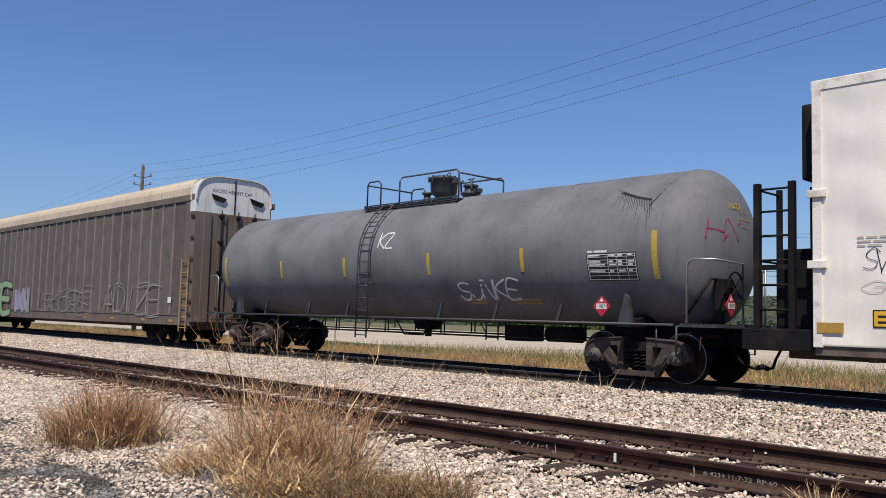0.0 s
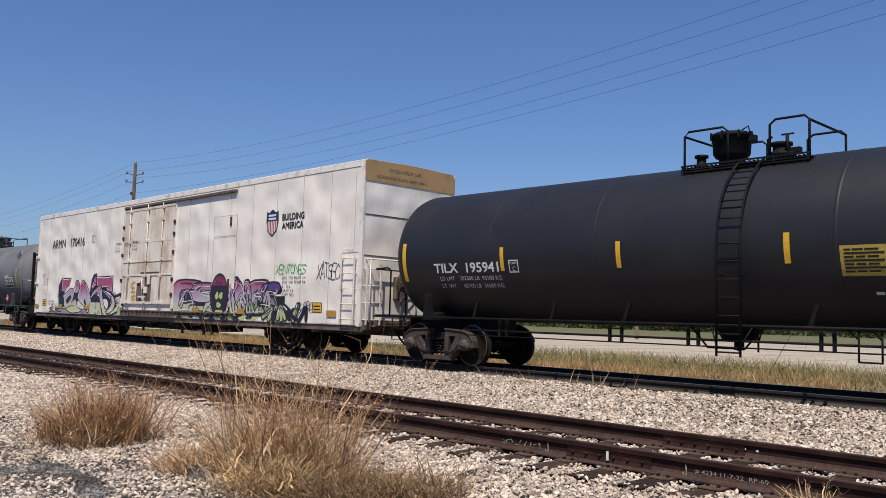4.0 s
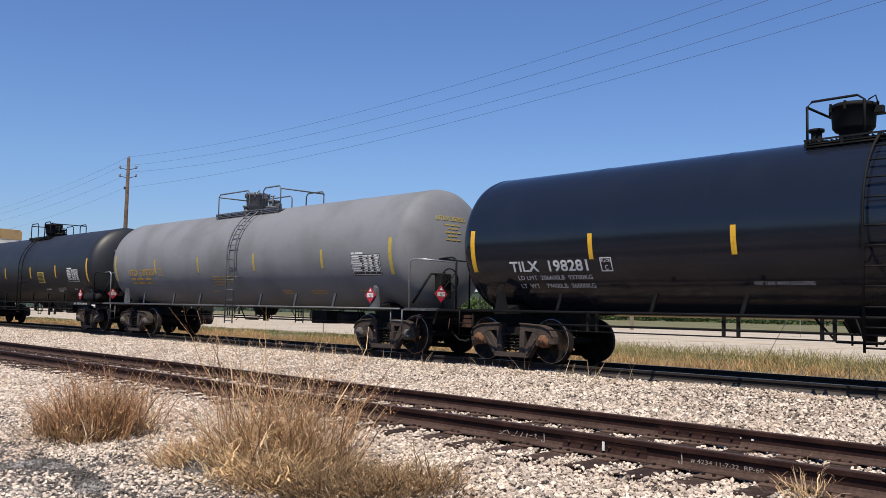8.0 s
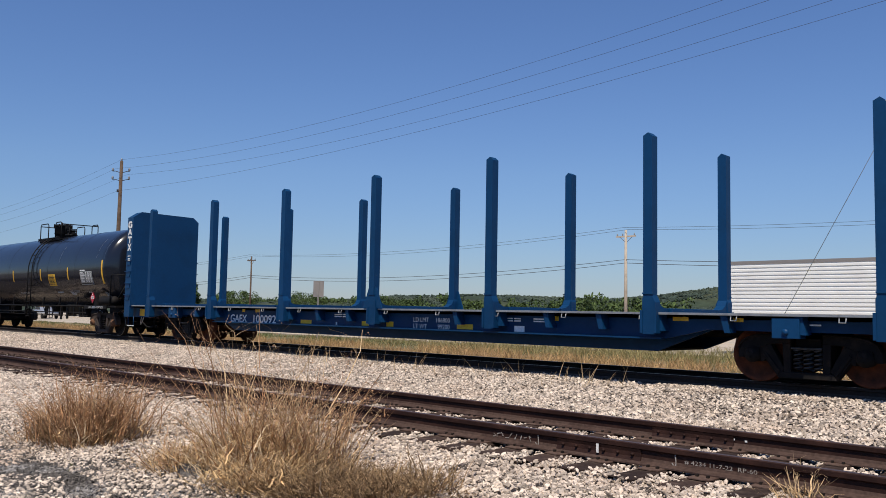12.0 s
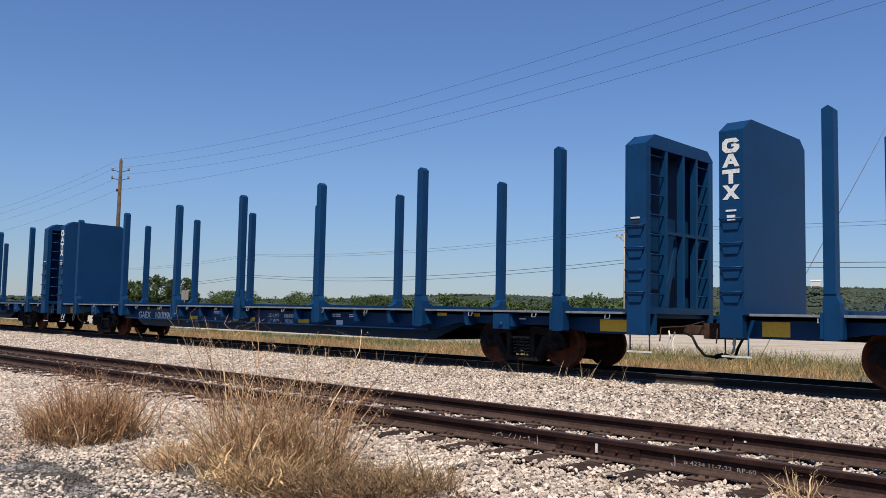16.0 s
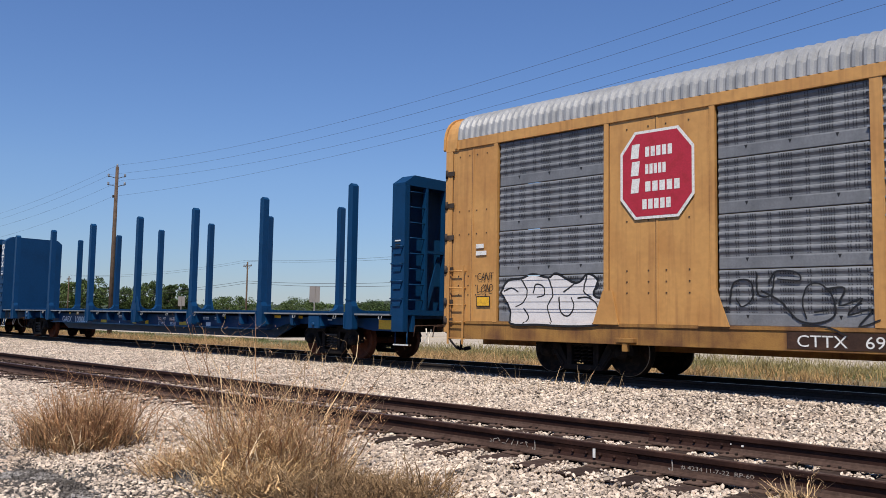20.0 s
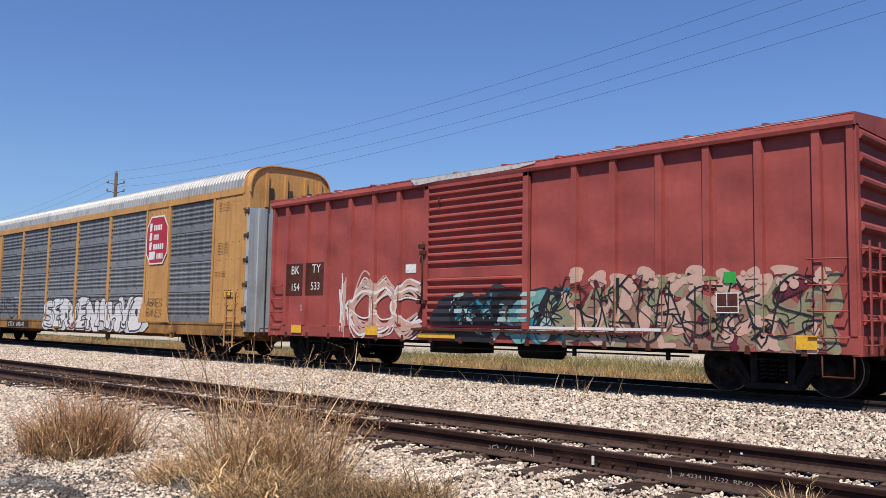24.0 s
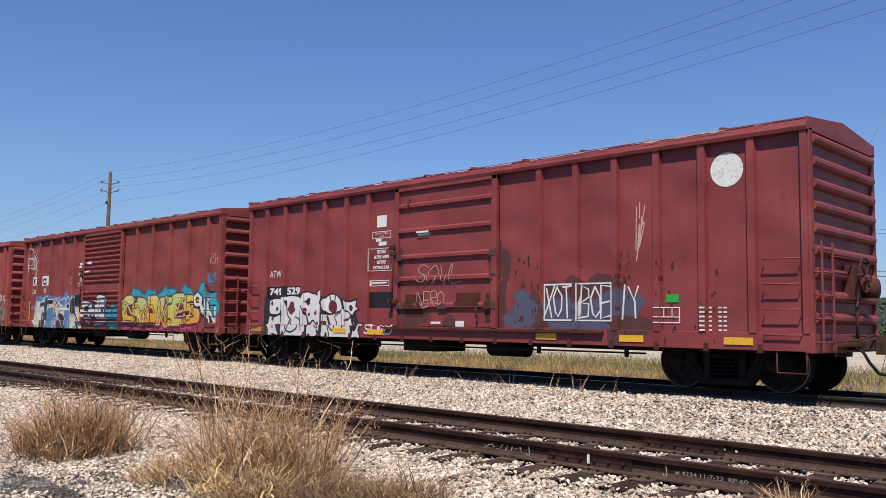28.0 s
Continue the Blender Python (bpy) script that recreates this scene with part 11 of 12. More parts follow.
for x in (1.2, 2.5, 17.4, 18.7, 21.3):
    for y in (0.06, 2.0):
        w = link("wheel", wheel_me, M_TYRE, truck, m=pose(x, y, 0.52))
        TRUCK_WHEELS.append((w, x, y))

# ---- silver pickup on the far lane ----
M_SILVER = material("silver_car_paint", (0.45, 0.46, 0.48), 0.25, 0.5, grain=0.03, bump=0.0, coat=0.4)
pickup = tagged(empty("pickup_truck"), "silver pickup truck driving on the road", "pickup truck")
bm = bmesh.new()
prism(bm, [(0.0, 0.45), (0.0, 1.08), (2.0, 1.10), (2.3, 1.68), (3.7, 1.72), (4.35, 1.15), (5.35, 1.05), (5.5, 0.85), (5.5, 0.45)], "y", 0.0, 1.9)
bmesh.ops.bevel(bm, geom=[e for e in bm.edges if e.calc_face_angle(0) > 0.5], offset=0.07, segments=2, affect="EDGES")
part("body", bm, M_SILVER, pickup, smooth=True)
bm = bmesh.new()
prism(bm, [(2.2, 1.15), (2.42, 1.60), (3.6, 1.62), (4.0, 1.15)], "y", -0.01, 1.91)
part("side_window", bm, M_WINDOW, pickup)
CAR_WHEELS = []
wm = bmesh.new()
lathe(wm, [(0.0, 0.0), (0.0, 0.2), (0.02, 0.24), (0.0, 0.27), (0.03, 0.37), (0.22, 0.37), (0.24, 0.0)], "y", 20)
small_me = bpy.data.meshes.new("wheel")
wm.to_mesh(small_me)
wm.free()
for x in (0.95, 4.5):
    for y in (-0.01, 1.67):
        w = link("wheel", small_me, M_TYRE, pickup, m=pose(x, y, 0.37))
        CAR_WHEELS.append((w, x, y))

# ---- trees, woods and hills ----
M_LEAF = material("tree_leaves", (0.068, 0.10, 0.032), 0.7, grain=0.2, grain_scale=3, bump=0.0, island_tint=0.5)
M_LEAF_DARK = material("oak_leaves", (0.050, 0.078, 0.026), 0.7, grain=0.2, grain_scale=3, bump=0.0, island_tint=0.45)
M_BARK = material("tree_bark", (0.09, 0.07, 0.055), 0.9, spots=(0.05, 0.04, 0.03), spot_scale=4)
# Blue mixed into the woods' green paints the haze of distance.
M_WOODS = material("hazed_distant_woods", (0.046, 0.064, 0.050), 0.95, spots=(0.072, 0.088, 0.06), spot_scale=0.02, spot_amount=0.6, grain=0.12, grain_scale=0.35, bump=0.0, island_tint=0.28)
M_HILL = material("distant_hill", (0.040, 0.055, 0.032), 0.95, spots=(0.10, 0.105, 0.055), spot_scale=0.006, spot_amount=0.45, grain=0.3, grain_scale=0.08, bump=0.3, bump_scale=0.1)


def leaf_cloud(centres, radii, per, size, nrng):
    """Small leaf blades round the given clump centres."""
    n = len(centres) * per
    c = np.repeat(centres, per, 0)
    r = np.repeat(radii, per)
    d = nrng.normal(size=(n, 3))
    d /= np.linalg.norm(d, axis=1)[:, None]
    p = c + d * (r * nrng.uniform(0.45, 1.05, n))[:, None] * np.array([1, 1, 0.8])
    a, b = nrng.normal(size=(n, 3)), nrng.normal(size=(n, 3))
    a /= np.linalg.norm(a, axis=1)[:, None]
    b -= a * (a * b).sum(1)[:, None]
    b /= np.linalg.norm(b, axis=1)[:, None]
    s = size * nrng.uniform(0.6, 1.4, n)[:, None]
    v = np.stack([p - a * s, p + b * s * 0.5, p + a * s, p - b * s * 0.5], 1).reshape(-1, 3)
    return v, np.arange(len(v)).reshape(-1, 4)


def tree(x, y, height, width, seed, mat, label):
    nrng = np.random.default_rng(seed)
    t = tagged(empty("tree", pose(x, y, ground_z(y) - 0.1)), label, "tree", "trees beside the road")
    bm = bmesh.new()
    tube(bm, [(0, 0, -0.2), (0.1, 0.05, height * 0.25), (0.0, 0.1, height * 0.6)], [height * 0.035, height * 0.028, height * 0.012], 8)
    for k in range(7):
        a = math.tau * k / 7 + nrng.uniform(-0.3, 0.3)
        z0 = height * nrng.uniform(0.2, 0.45)
        tube(bm, [(0.05, 0.05, z0), (width * 0.2 * math.cos(a), width * 0.2 * math.sin(a), z0 + height * 0.16), (width * 0.38 * math.cos(a), width * 0.38 * math.sin(a), z0 + height * 0.27)], [height * 0.014, height * 0.01, height * 0.004], 6)
    part("trunk", bm, M_BARK, t)
    k = 75
    u = nrng.normal(size=(k, 3))
    u /= np.linalg.norm(u, axis=1)[:, None]
    c = u * nrng.uniform(0.35, 1.0, k)[:, None] ** 0.5 * np.array([width * 0.46, width * 0.46, height * 0.36]) + np.array([0, 0, height * 0.60])
    c[:, 2] = np.maximum(c[:, 2], height * 0.14)
    v, f = leaf_cloud(c, np.full(k, width * 0.085) * nrng.uniform(0.6, 1.3, k), 90, height * 0.028, nrng)
    link("crown", mesh_arrays("crown", v, f, mat), None, t)
    return t


for x, y, h, w, seed, mat in ((-167.0, 70.0, 8.6, 12.0, 1, M_LEAF), (-150.0, 70.0, 6.3, 7.5, 2, M_LEAF_DARK), (-139.5, 70.0, 7.0, 8.5, 3, M_LEAF), (-132.5, 71.0, 6.6, 7.0, 4, M_LEAF_DARK), (-120.0, 73.0, 4.6, 9.0, 5, M_LEAF),
                              (-105.0, 76.0, 4.1, 9.0, 6, M_LEAF), (-185.0, 72.0, 6.0, 9.0, 7, M_LEAF), (-93.0, 80.0, 3.9, 9.0, 8, M_LEAF_DARK)):
    x, y, h, w = 1.4 * x, 1.4 * y, 1.4 * h - 0.3, 1.4 * w
    tree(x, y, h, w, seed, mat, "green broad-leaved tree standing beyond the road")


def ridge(name, dist, spread, heights, depth, mat, label, base=-2.5):
    """A far rise of land, bowed round the camera; heights by bearing in degrees from +y towards -x."""
    bm = bmesh.new()
    rows = []
    lo, hi = spread
    n = 160
    for i in range(n + 1):
        a = lo + (hi - lo) * i / n
        h = np.interp(a, [p[0] for p in heights], [p[1] for p in heights])
        h = h * (1 + 0.10 * noise.noise((a * 0.35, dist, 0)) + 0.05 * noise.noise((a * 1.3, dist, 2)))
        way = Vector((-math.sin(radians(a)), math.cos(radians(a)), 0))
        rows.append([bm.verts.new(way * (dist + depth * u) + Vector((0, 0, base + (h - base) * v))) for u, v in ((-1.0, 0.0), (-0.6, 0.35), (-0.25, 0.8), (0.0, 1.0), (0.5, 0.9), (1.2, 0.0))])
    for a, b in zip(rows, rows[1:]):
        for k in range(5):
            f = bm.faces.new((a[k], b[k], b[k + 1], a[k + 1]))
            f.smooth = True
    ob = part(name, bm, mat)
    return tagged(ob, label, kind="structure")


FAR_HEIGHTS = ((-40, 20), (10, 38), (17, 42), (22, 45), (27, 43), (31, 30), (34, 24), (38, 26), (42, 28), (48, 24), (52, 16), (60, 12), (90, 8))
ridge("hill_far", 1250, (-40, 90), FAR_HEIGHTS, 260, M_HILL, "far wooded hills")
MID_HEIGHTS = ((-40, 4), (10, 7), (20, 8), (30, 4), (38, 3.2), (48, 4.5), (55, 4.5), (62, 4), (90, 3))
ridge("hill_middle", 420, (-40, 90), MID_HEIGHTS, 90, M_HILL, "low wooded rise")


def woods(name, dist, spread, heights, depth, count, size, seed, base=-2.5):
    nrng = np.random.default_rng(seed)
    a = nrng.uniform(spread[0], spread[1], count)
    u = nrng.uniform(-1.0, 0.35, count)
    h = np.interp(a, [p[0] for p in heights], [p[1] for p in heights])
    prof = np.interp(u, [-1.0, -0.6, -0.25, 0.0, 0.5], [0.0, 0.35, 0.8, 1.0, 0.9])
    z = base + (h - base) * prof
    d = dist + depth * u
    t = np.radians(a)
    keep = np.array([noise.noise((x * 0.25, k * 3.0, dist)) for x, k in zip(a, u)]) > -0.18
    p = np.stack([-np.sin(t) * d, np.cos(t) * d, z + size * 0.4], 1)[keep]
    s = size * nrng.uniform(0.5, 1.35, keep.sum())
    shapes = stone_shapes(8, random.Random(seed), True)
    return scatter(name, p, s, shapes, M_WOODS, nrng, "far woods of dark green trees", "woods")


woods("woods", 1250, (-5, 75), FAR_HEIGHTS, 260, 26000, 2.5, 21)
woods("woods", 420, (-5, 80), MID_HEIGHTS, 90, 20000, 1.1, 22)
# leafy hedge line across the road
nrng = np.random.default_rng(23)
cx = nrng.uniform(-760, -140, 1300)
cy = 240 + nrng.uniform(-10, 24, 1300) + 0.12 * np.maximum(0, -cx - 140)
hz = 3.1 + 3.1 * np.array([noise.noise((x * 0.026, 0, 9)) for x in cx])
cz = ground_many(cy) + nrng.uniform(0.05, 1.0, 1300) * (4.2 + hz)
v, f = leaf_cloud(np.stack([cx, cy, cz], 1), nrng.uniform(1.5, 3.0, 1300), 36, 0.7, nrng)
tagged(new("hedgerow", mesh_arrays("hedgerow", v, f, M_LEAF)), "ragged green hedgerow beyond the road", "hedgerow", kind="stuff")
cx = nrng.uniform(-190, 60, 600)
cy = 250 + nrng.uniform(-14, 30, 600)
cz = ground_many(cy) + nrng.uniform(0.0, 1.0, 600) * 3.2
v, f = leaf_cloud(np.stack([cx, cy, cz], 1), nrng.uniform(1.3, 2.6, 600), 36, 0.6, nrng)
tagged(new("hedgerow", mesh_arrays("hedgerow", v, f, M_LEAF_DARK)), "ragged dark green scrub beyond the road", "hedgerow", kind="stuff")
bm = bmesh.new()
box(bm, -6, 6, -4, 4, -3, 3.4)
prism(bm, [(-4.4, 3.4), (4.4, 3.4), (0, 5.2)], "x", -6.3, 6.3)
hall = tagged(empty("farm_building", pose(-425, 1085, 46.5, 0, 0, 20)), "white building on a far wooded hill", "building")
part("wall", bm, M_DOOR_WHITE, hall)


# dark tree belt behind the lot, mirrored in the glossy tank
cx = nrng.uniform(-130, 60, 700)
cy = -34 + nrng.uniform(-6, 6, 700)
cz = ground_many(cy) + nrng.uniform(0.0, 1.0, 700) * (5.2 + 2.2 * np.array([noise.noise((x * 0.07, 0, 5)) for x in cx]))
v, f = leaf_cloud(np.stack([cx, cy, cz], 1), nrng.uniform(1.0, 2.0, 700), 40, 0.40, nrng)
tagged(new("tree_belt", mesh_arrays("tree_belt", v, f, M_LEAF_DARK)), "dark green tree belt behind the gravel lot", "trees", kind="stuff")


# ---- grasses ----
M_DULL = material("grey_brown_dead_weed", (0.26, 0.17, 0.092), 0.85, grain=0.2, grain_scale=8, bump=0.0, island_tint=0.5)
M_GOLD = material("golden_straw", (0.55, 0.375, 0.195), 0.8, grain=0.2, grain_scale=8, bump=0.0, island_tint=0.45)
M_STRAW = material("dry_grass_straw", (0.54, 0.38, 0.215), 0.8, grain=0.2, grain_scale=8, bump=0.0, island_tint=0.45)
M_STRAW_DARK = material("brown_dead_weed", (0.35, 0.195, 0.10), 0.85, grain=0.2, grain_scale=8, bump=0.0, island_tint=0.5)
M_VERGE = material("olive_straw_verge", (0.43, 0.275, 0.13), 0.85, spots=(0.34, 0.225, 0.105), spot_scale=0.25, spot_amount=0.6, grain=0.2, grain_scale=8, bump=0.0, island_tint=0.5)
M_VERGE_GREEN = material("olive_half_dry_grass", (0.245, 0.205, 0.092), 0.85, grain=0.2, grain_scale=8, bump=0.0, island_tint=0.45)
M_SEED = material("reddish_seed_heads", (0.42, 0.25, 0.14), 0.85, grain=0.2, grain_scale=20, bump=0.0, island_tint=0.4)
M_GREEN_BLADE = material("green_weed_blades", (0.10, 0.115, 0.035), 0.8, grain=0.2, grain_scale=8, bump=0.0, island_tint=0.4)
M_PALE = material("pale_dry_blade", (0.62, 0.49, 0.33), 0.8, bump=0.0, island_tint=0.2)


def blades(base, height, lean, width, nrng, bend=0.35, curl=0.0):
    """Tapered blades: arrays of foot points, heights, leans (x, y) and widths; curl makes them crooked."""
    n = len(base)
    a = nrng.uniform(0, math.tau, n)
    side = np.stack([np.cos(a), np.sin(a), np.zeros(n)], 1) * width[:, None]
    rows, wander = [], np.zeros((n, 3))
    steps = ((0.0, 1.0), (0.35, 0.8), (0.7, 0.5), (1.0, 0.1)) if not curl else ((0.0, 1.0), (0.2, 0.95), (0.4, 0.85), (0.6, 0.7), (0.8, 0.5), (1.0, 0.15))
    for u, w in steps:
        c = base + np.stack([lean[:, 0] * (u * (1 - bend) + bend * u * u), lean[:, 1] * (u * (1 - bend) + bend * u * u), height * u * (1 - 0.12 * u)], 1)
        if curl and u > 0:
            wander = wander + nrng.normal(size=(n, 3)) * (curl * height)[:, None] * np.array([1.0, 1.0, 0.6])
        c = c + wander
        rows += [c - side * w, c + side * w]
    v = np.stack(rows, 1).reshape(-1, 3)
    k = len(steps)
    o = (np.arange(n) * 2 * k)[:, None]
    f = np.concatenate([o + np.array([[2 * i, 2 * i + 1, 2 * i + 3, 2 * i + 2]]) for i in range(k - 1)], 0)
    return v, f


def clump(x, y, radius, height, stems, seed, label, dark=0.5, fan=0.5, seeds=True, low=1.0, low_h=0.3):
    """A clump of dry weeds: low curling blades, dead stems of many heights with side shoots and seed heads."""
    nrng = np.random.default_rng(seed)
    c = tagged(empty("dry_grass_clump", pose(x, y, ground_z(y) - 0.03)), label, "dry grass", "dry grass clumps by the siding")
    dull = dark > 0.84
    for name, mat, n, w in (("straw_mass", M_STRAW, int(stems * (1 - dark) * 0.8), 0.0052), ("stem_mass", M_DULL if dull else M_STRAW_DARK, int(stems * dark * 0.8), 0.0056)):
        if n < 3:
            continue
        foot = np.concatenate([nrng.normal(size=(n, 2)) * radius * 0.42, np.zeros((n, 1))], 1)
        foot[:, 2] = 0.0
        h = height * (0.22 + 0.36 * nrng.random(n) + 0.50 * nrng.random(n) ** 4)
        side = foot[:, :2] / radius * h[:, None] * fan + nrng.normal(size=(n, 2)) * 0.27 * h[:, None]
        v, f = blades(foot, h, side, np.full(n, w) * nrng.uniform(0.6, 1.3, n), nrng, 0.5, 0.035)
        tagged(link(name, mesh_arrays(name, v, f, mat), None, c), kind="stuff")
        k = 4
        u = nrng.uniform(0.2, 0.9, n * k)
        at_ = np.repeat(side, k, 0) * (u * 0.5 + 0.5 * u * u)[:, None]
        st = np.repeat(foot, k, 0) + np.stack([at_[:, 0], at_[:, 1], np.repeat(h, k) * u * (1 - 0.12 * u)], 1)
        b = nrng.uniform(0, math.tau, n * k)
        L = np.repeat(h, k) * nrng.uniform(0.10, 0.30, n * k)
        v, f = blades(st, L * 0.75, np.stack([np.cos(b), np.sin(b)], 1) * (L * 0.75)[:, None], np.full(n * k, 0.0019), nrng, 0.35, 0.13)
        tagged(link("shoot_mass", mesh_arrays("shoot_mass", v, f, mat), None, c), kind="stuff")
        if seeds:
            k = 6
            u = nrng.uniform(0.55, 1.0, n * k)
            at_ = np.repeat(side, k, 0) * (u * 0.5 + 0.5 * u * u)[:, None]
            p = np.repeat(foot, k, 0) + np.stack([at_[:, 0], at_[:, 1], np.repeat(h, k) * u * (1 - 0.12 * u)], 1) + nrng.normal(size=(n * k, 3)) * 0.013
            v, f = leaf_cloud(p, np.full(len(p), 0.004), 1, 0.0085 if dull else 0.0105, nrng)
            tagged(link("seed_mass", mesh_arrays("seed_mass", v, f, M_DULL if dull else M_SEED), None, c), kind="stuff")
    n = int(stems * low)
    foot = np.concatenate([nrng.normal(size=(n, 2)) * radius * 0.5, np.zeros((n, 1))], 1)
    h = low_h * nrng.uniform(0.3, 1.1, n)
    a = nrng.uniform(0, math.tau, n)
    v, f = blades(foot, h, foot[:, :2] * 0.4 + np.stack([np.cos(a), np.sin(a)], 1) * (h * nrng.uniform(0.2, 1.2, n))[:, None], np.full(n, 0.0045) * nrng.uniform(0.6, 1.5, n), nrng, 0.9, 0.13)
    tagged(link("blade_mass", mesh_arrays("blade_mass", v, f, M_GOLD if dark < 0.75 else M_DULL), None, c), kind="stuff")
    return c


clump(-9.3, 4.0, 0.50, 0.98, 1100, 31, "brown dry weed clump on the gravel", dark=0.82, fan=0.45, low_h=0.28)
clump(-9.75, 3.75, 0.30, 0.66, 300, 30, "brown dry weed clump on the gravel", dark=0.8, fan=0.5, low_h=0.22)
clump(-6.55, 4.32, 0.44, 1.55, 430, 32, "tall tan dry grass clump with seed heads", dark=0.45, fan=0.5, low=1.3, low_h=0.45)
clump(-6.20, 4.62, 0.34, 1.3, 240, 29, "tall tan dry grass clump with seed heads", dark=0.5, fan=0.5, low_h=0.35)
clump(-7.25, 4.0, 0.36, 0.42, 260, 38, "thin dry straw grass beside a larger clump", dark=0.3, fan=0.8, low_h=0.25)
clump(-6.05, 4.05, 0.34, 0.36, 360, 33, "low curling straw grass at a clump's foot", dark=0.1, fan=0.9, seeds=False, low=1.6, low_h=0.3)
clump(-5.6, 4.3, 0.50, 0.36, 1000, 34, "low dark dead weeds on the gravel", dark=0.88, fan=0.8, low=2.5, low_h=0.15)
clump(-5.15, 4.5, 0.46, 0.30, 800, 35, "low dark dead weeds on the gravel", dark=0.88, fan=0.8, low=2.5, low_h=0.14)
clump(-4.85, 4.75, 0.24, 0.40, 130, 36, "thin dead weed stalks on the ballast", dark=0.9, fan=0.6, low=0.5, low_h=0.1)
clump(-2.66, 6.42, 0.16, 0.46, 60, 37, "small dry grass tuft beside the rail", dark=0.05, fan=0.9, seeds=False, low=0.7, low_h=0.2)
clump(-11.2, 4.6, 0.3, 0.22, 160, 39, "thin low grass on the gravel", dark=0.2, fan=0.9, seeds=False, low_h=0.12)

# pale bent blades and little green weeds
nrng = np.random.default_rng(41)
foot = np.stack([-9.0 + nrng.normal(size=14) * 0.10, 3.72 + nrng.normal(size=14) * 0.06, np.full(14, ground_z(3.7))], 1)
v, f = blades(foot, nrng.uniform(0.12, 0.36, 14), nrng.normal(size=(14, 2)) * 0.1, np.full(14, 0.010), nrng, 0.8)
tagged(new("dry_blades", mesh_arrays("dry_blades", v, f, M_PALE)), "pale bent dry leaf blades in a weed clump", "dry grass", kind="stuff")
foot = np.stack([-6.5 + nrng.normal(size=170) * 0.36, 4.05 + nrng.normal(size=170) * 0.16, np.full(170, ground_z(4.0))], 1)
v, f = blades(foot, nrng.uniform(0.08, 0.50, 170), nrng.normal(size=(170, 2)) * 0.20, np.full(170, 0.0062), nrng, 0.9, 0.12)
tagged(new("dry_blades", mesh_arrays("dry_blades", v, f, M_PALE)), "pale curled dry blades at a grass clump's foot", "dry grass", kind="stuff")
for cx, cy, reach, n, tall, w in ((-6.5, 4.25, 0.42, 260, 0.75, 0.0075), (-9.2, 3.95, 0.42, 90, 0.42, 0.0065), (-6.0, 3.95, 0.42, 200, 0.34, 0.0085)):
    foot = np.stack([cx + nrng.normal(size=n) * reach * 0.6, cy + nrng.normal(size=n) * reach * 0.5, np.full(n, ground_z(cy))], 1)
    foot[:, 2] += nrng.uniform(0.0, 0.35, n) * tall
    v, f = blades(foot, nrng.uniform(0.08, 0.5, n) * tall, nrng.normal(size=(n, 2)) * 0.3 * tall, np.full(n, w) * nrng.uniform(0.6, 1.3, n), nrng, 0.9, 0.15)
    tagged(new("dry_blades", mesh_arrays("dry_blades", v, f, M_GOLD)), "golden crooked leaf blades among dry weed stems", "dry grass", kind="stuff")
n = 2600
gx_, gy_ = nrng.uniform(-13, -3.5, n), nrng.uniform(2.2, 4.6, n)
keep = np.array([noise.noise((a * 0.9, b * 0.9, 12)) for a, b in zip(gx_, gy_)]) > 0.16
foot = np.stack([gx_, gy_, ground_many(gy_) - 0.01], 1)[keep]
n = len(foot)
v, f = blades(foot, nrng.uniform(0.02, 0.07, n), nrng.normal(size=(n, 2)) * 0.03, np.full(n, 0.003), nrng)
tagged(new("green_weeds", mesh_arrays("green_weeds", v, f, M_GREEN_BLADE)), "sparse low green weeds on dark gravel", "weeds", kind="stuff")

# verge beyond the main track: tall dry grass, then mown green
for name, mat, n, y0, y1, h0, h1, w, label, slope in (("verge_grass", M_VERGE, 60000, 17.4, 27.5, 0.16, 0.42, 0.008, "tall dry straw grass on the verge behind the track", 0.0),
                                                      ("verge_weeds", M_SEED, 9000, 17.4, 24.0, 0.25, 0.55, 0.006, "reddish dead weeds on the verge behind the track", 0.0),
                                                      ("mown_grass", M_GREEN_BLADE, 32000, 24.5, 34.0, 0.06, 0.18, 0.012, "short green roadside grass beside the road", 0.0)):
    y = y0 + (y1 - y0) * nrng.random(n) ** (1.3 if name != "mown_grass" else 0.7)
    x = -y * nrng.uniform(0.2, 3.2, n)
    keep = np.array([noise.noise((a * 0.22, b * 0.3, 15)) for a, b in zip(x, y)]) > (-0.1 if name != "verge_weeds" else 0.12)
    if name != "mown_grass":
        keep &= (x < -26) | (nrng.random(n) < np.clip(0.35 + (-x - 4) / 12, 0.35, 1.0))
    foot = np.stack([x, y, ground_many(y) - 0.02], 1)[keep]
    k = len(foot)
    h = nrng.uniform(h0, h1, k) * (0.55 + 0.9 * np.array([0.5 + noise.noise((a * 0.7, b * 0.9, 3)) for a, b in foot[:, :2]]).clip(0, 1))
    v, f = blades(foot, h, nrng.normal(size=(k, 2)) * 0.42 * h[:, None], np.full(k, w) * nrng.uniform(0.5, 1.3, k), nrng, 0.5, 0.05)
    tagged(new(name, mesh_arrays(name, v, f, mat)), label, "grass", kind="stuff")
n = 26000
y = nrng.uniform(27.0, 35.5, n)
x = nrng.uniform(-42, 6, n)
keep = nrng.random(n) < np.clip((x + 40) / 18, 0.0, 1.0) * (0.6 + 0.6 * np.array([noise.noise((a * 0.3, b * 0.3, 19)) for a, b in zip(x, y)]))
foot = np.stack([x, y, ground_many(y) - 0.02], 1)[keep]
k = len(foot)
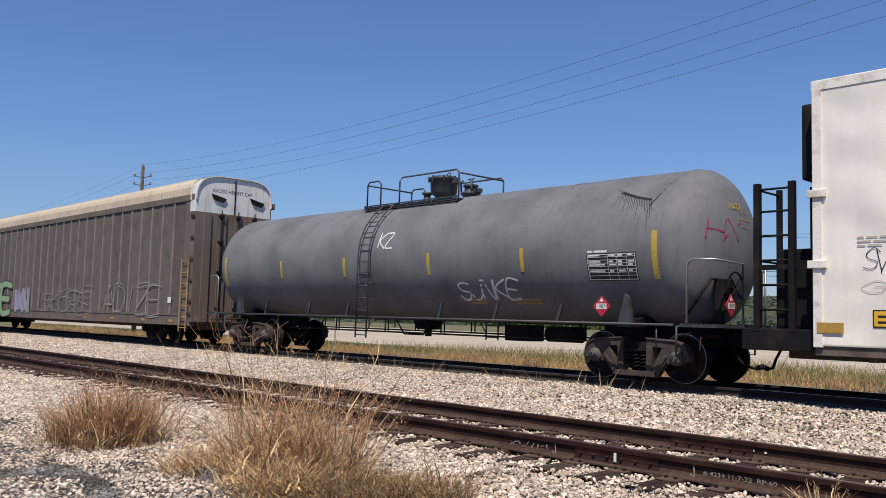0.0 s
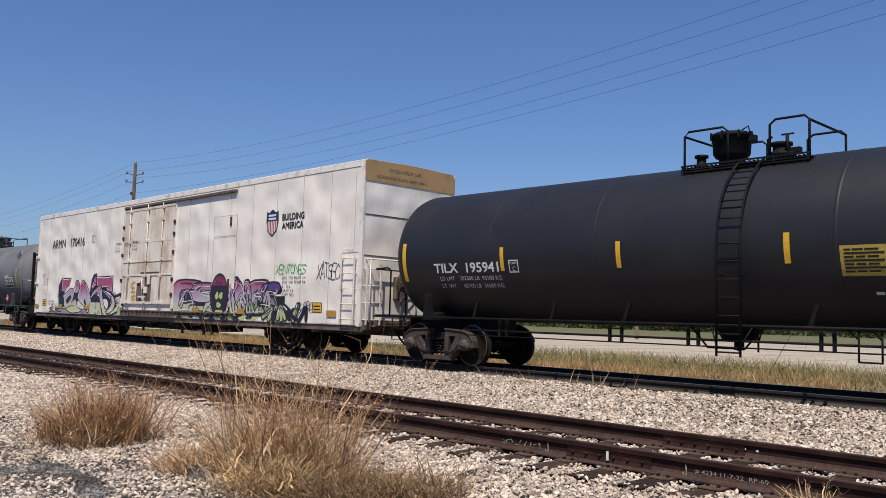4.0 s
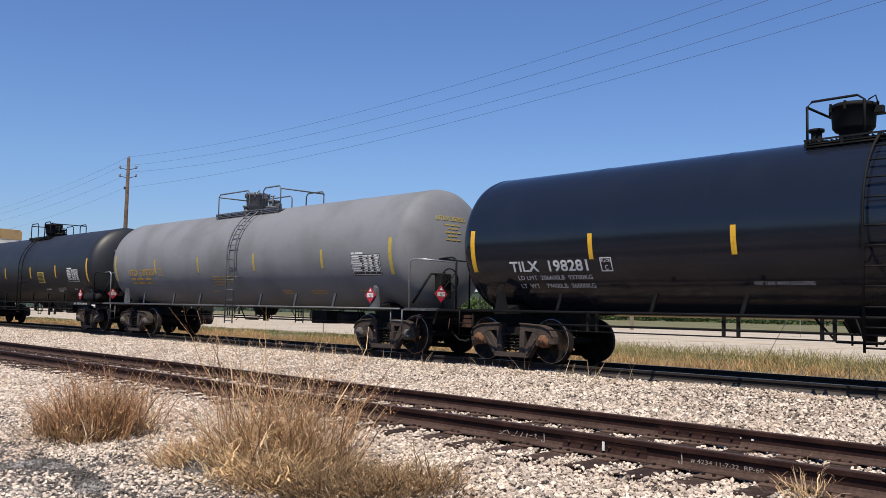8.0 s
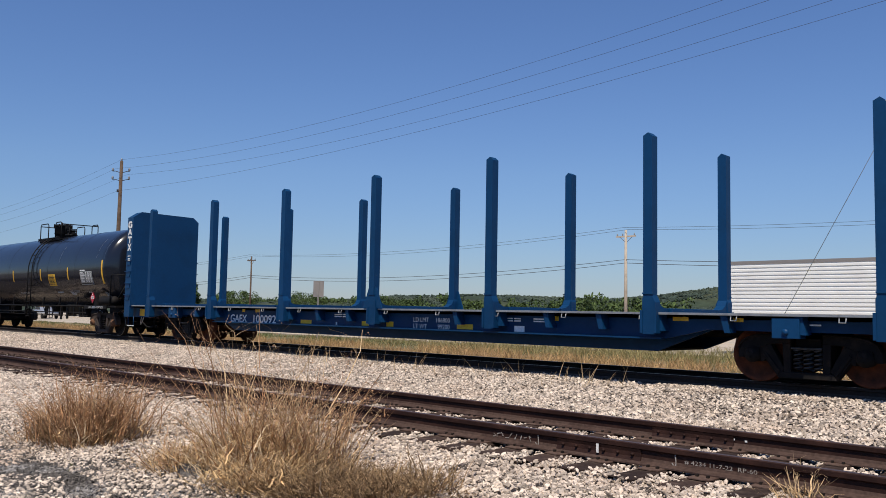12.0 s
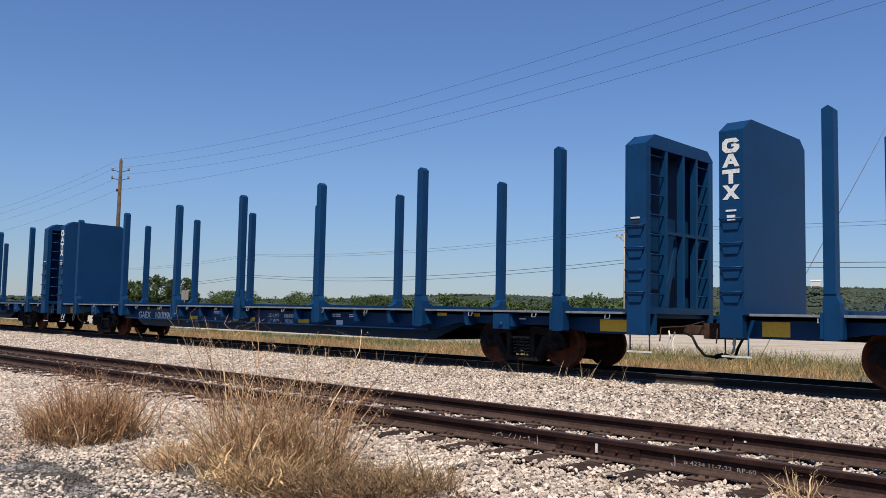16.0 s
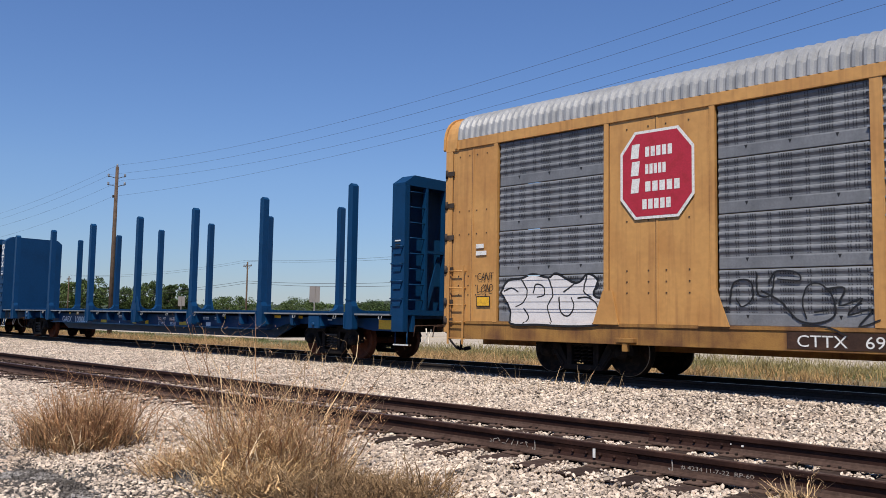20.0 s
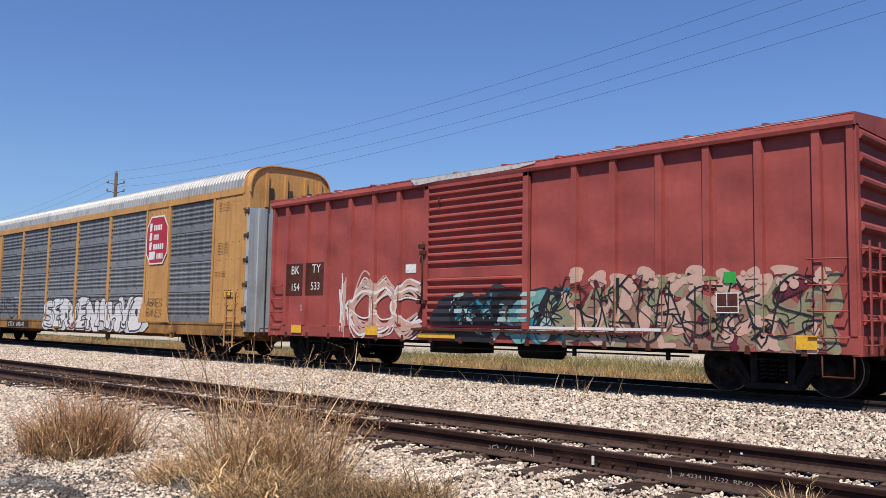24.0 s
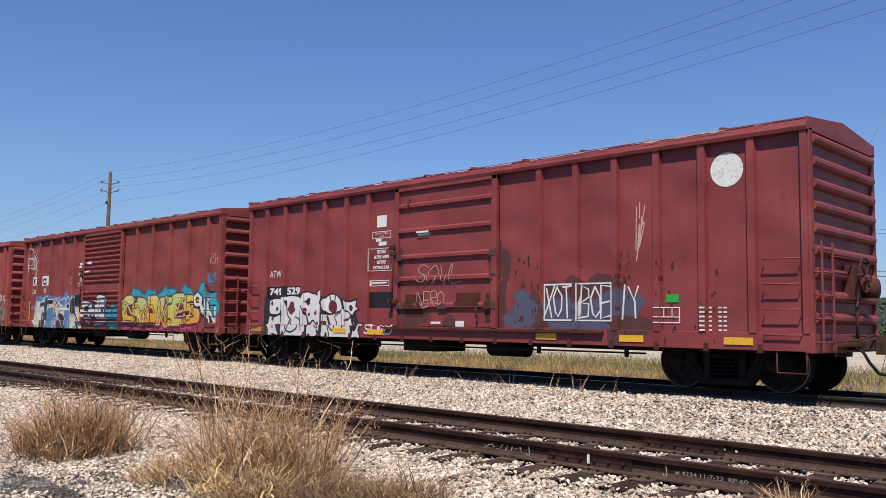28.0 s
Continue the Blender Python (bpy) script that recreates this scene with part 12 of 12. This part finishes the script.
h = nrng.uniform(0.18, 0.62, k)
v, f = blades(foot, h, nrng.normal(size=(k, 2)) * 0.4 * h[:, None], np.full(k, 0.010), nrng, 0.5, 0.05)
tagged(new("verge_grass", mesh_arrays("verge_grass", v, f, M_VERGE_GREEN)), "olive half-dry grass along the road's edge", "grass", kind="stuff")
# thin stalks on the ballast beside the main track
foot = np.stack([nrng.uniform(-24, -8, 160), nrng.uniform(12.2, 13.6, 160), np.full(160, -0.13)], 1)
h = nrng.uniform(0.1, 0.5, 160)
v, f = blades(foot, h, nrng.normal(size=(160, 2)) * 0.3 * h[:, None], np.full(160, 0.006), nrng)
tagged(new("track_weeds", mesh_arrays("track_weeds", v, f, M_STRAW)), "thin dry stalks growing in the ballast", "weeds", kind="stuff")
bm = bmesh.new()
bmesh.ops.create_icosphere(bm, subdivisions=2, radius=0.13)
for v in bm.verts:
    v.co = Vector((v.co.x * 1.5, v.co.y * 0.9, v.co.z * 0.7)) * (1 + 0.35 * noise.noise(v.co * 9))
tagged(part("dark_rock", bm, M_LOT, m=pose(-6.95, 3.87, ground_z(3.87) + 0.0)), "dark lump of earth on the gravel", "rock")


def motions():
    """The train rolls to -x with its wheelsets; a truck and a pickup drive to +x on the road."""
    rows = [(float(t), d) for t, d in enumerate(ROLLED)]
    for mid, car in TRAIN:
        walk(car, [(t, pose(mid + d, MAIN_Y, MAIN_Z)) for t, d in rows])
    spin = []
    for k in range(421):
        t = k / 15.0
        i = min(int(t), 27)
        d = ROLLED[i] + (ROLLED[i + 1] - ROLLED[i]) * (t - i)
        spin.append((t, Matrix.Rotation(d / 0.457, 4, "Y")))
    for wheel, x in WHEELSETS:
        here = Matrix.Translation((x, 0, 0.457))
        walk(wheel, [(t, here @ m) for t, m in spin])
    # tractor and trailer: rear end passes x = -36.1 at 11 s
    walk(truck, [(t, pose(-36.1 + 17.7 * (t - 11.0), 36.0, -0.47)) for t in (0.0, 7.0, 14.0, 21.0, 28.0)])
    fine = [(k / 30.0, Matrix.Rotation(17.7 * k / 30.0 / 0.52, 4, "Y")) for k in range(841)]
    for wheel, x, y in TRUCK_WHEELS:
        here = Matrix.Translation((x, y, 0.52))
        walk(wheel, [(t, here @ m) for t, m in fine])
    walk(pickup, [(t, pose(-107.0 + 17.0 * (t - 12.5), 40.5, -0.47)) for t in (0.0, 7.0, 14.0, 21.0, 28.0)])
    fine = [(k / 30.0, Matrix.Rotation(17.0 * k / 30.0 / 0.37, 4, "Y")) for k in range(841)]
    for wheel, x, y in CAR_WHEELS:
        here = Matrix.Translation((x, y, 0.37))
        walk(wheel, [(t, here @ m) for t, m in fine])


motions()
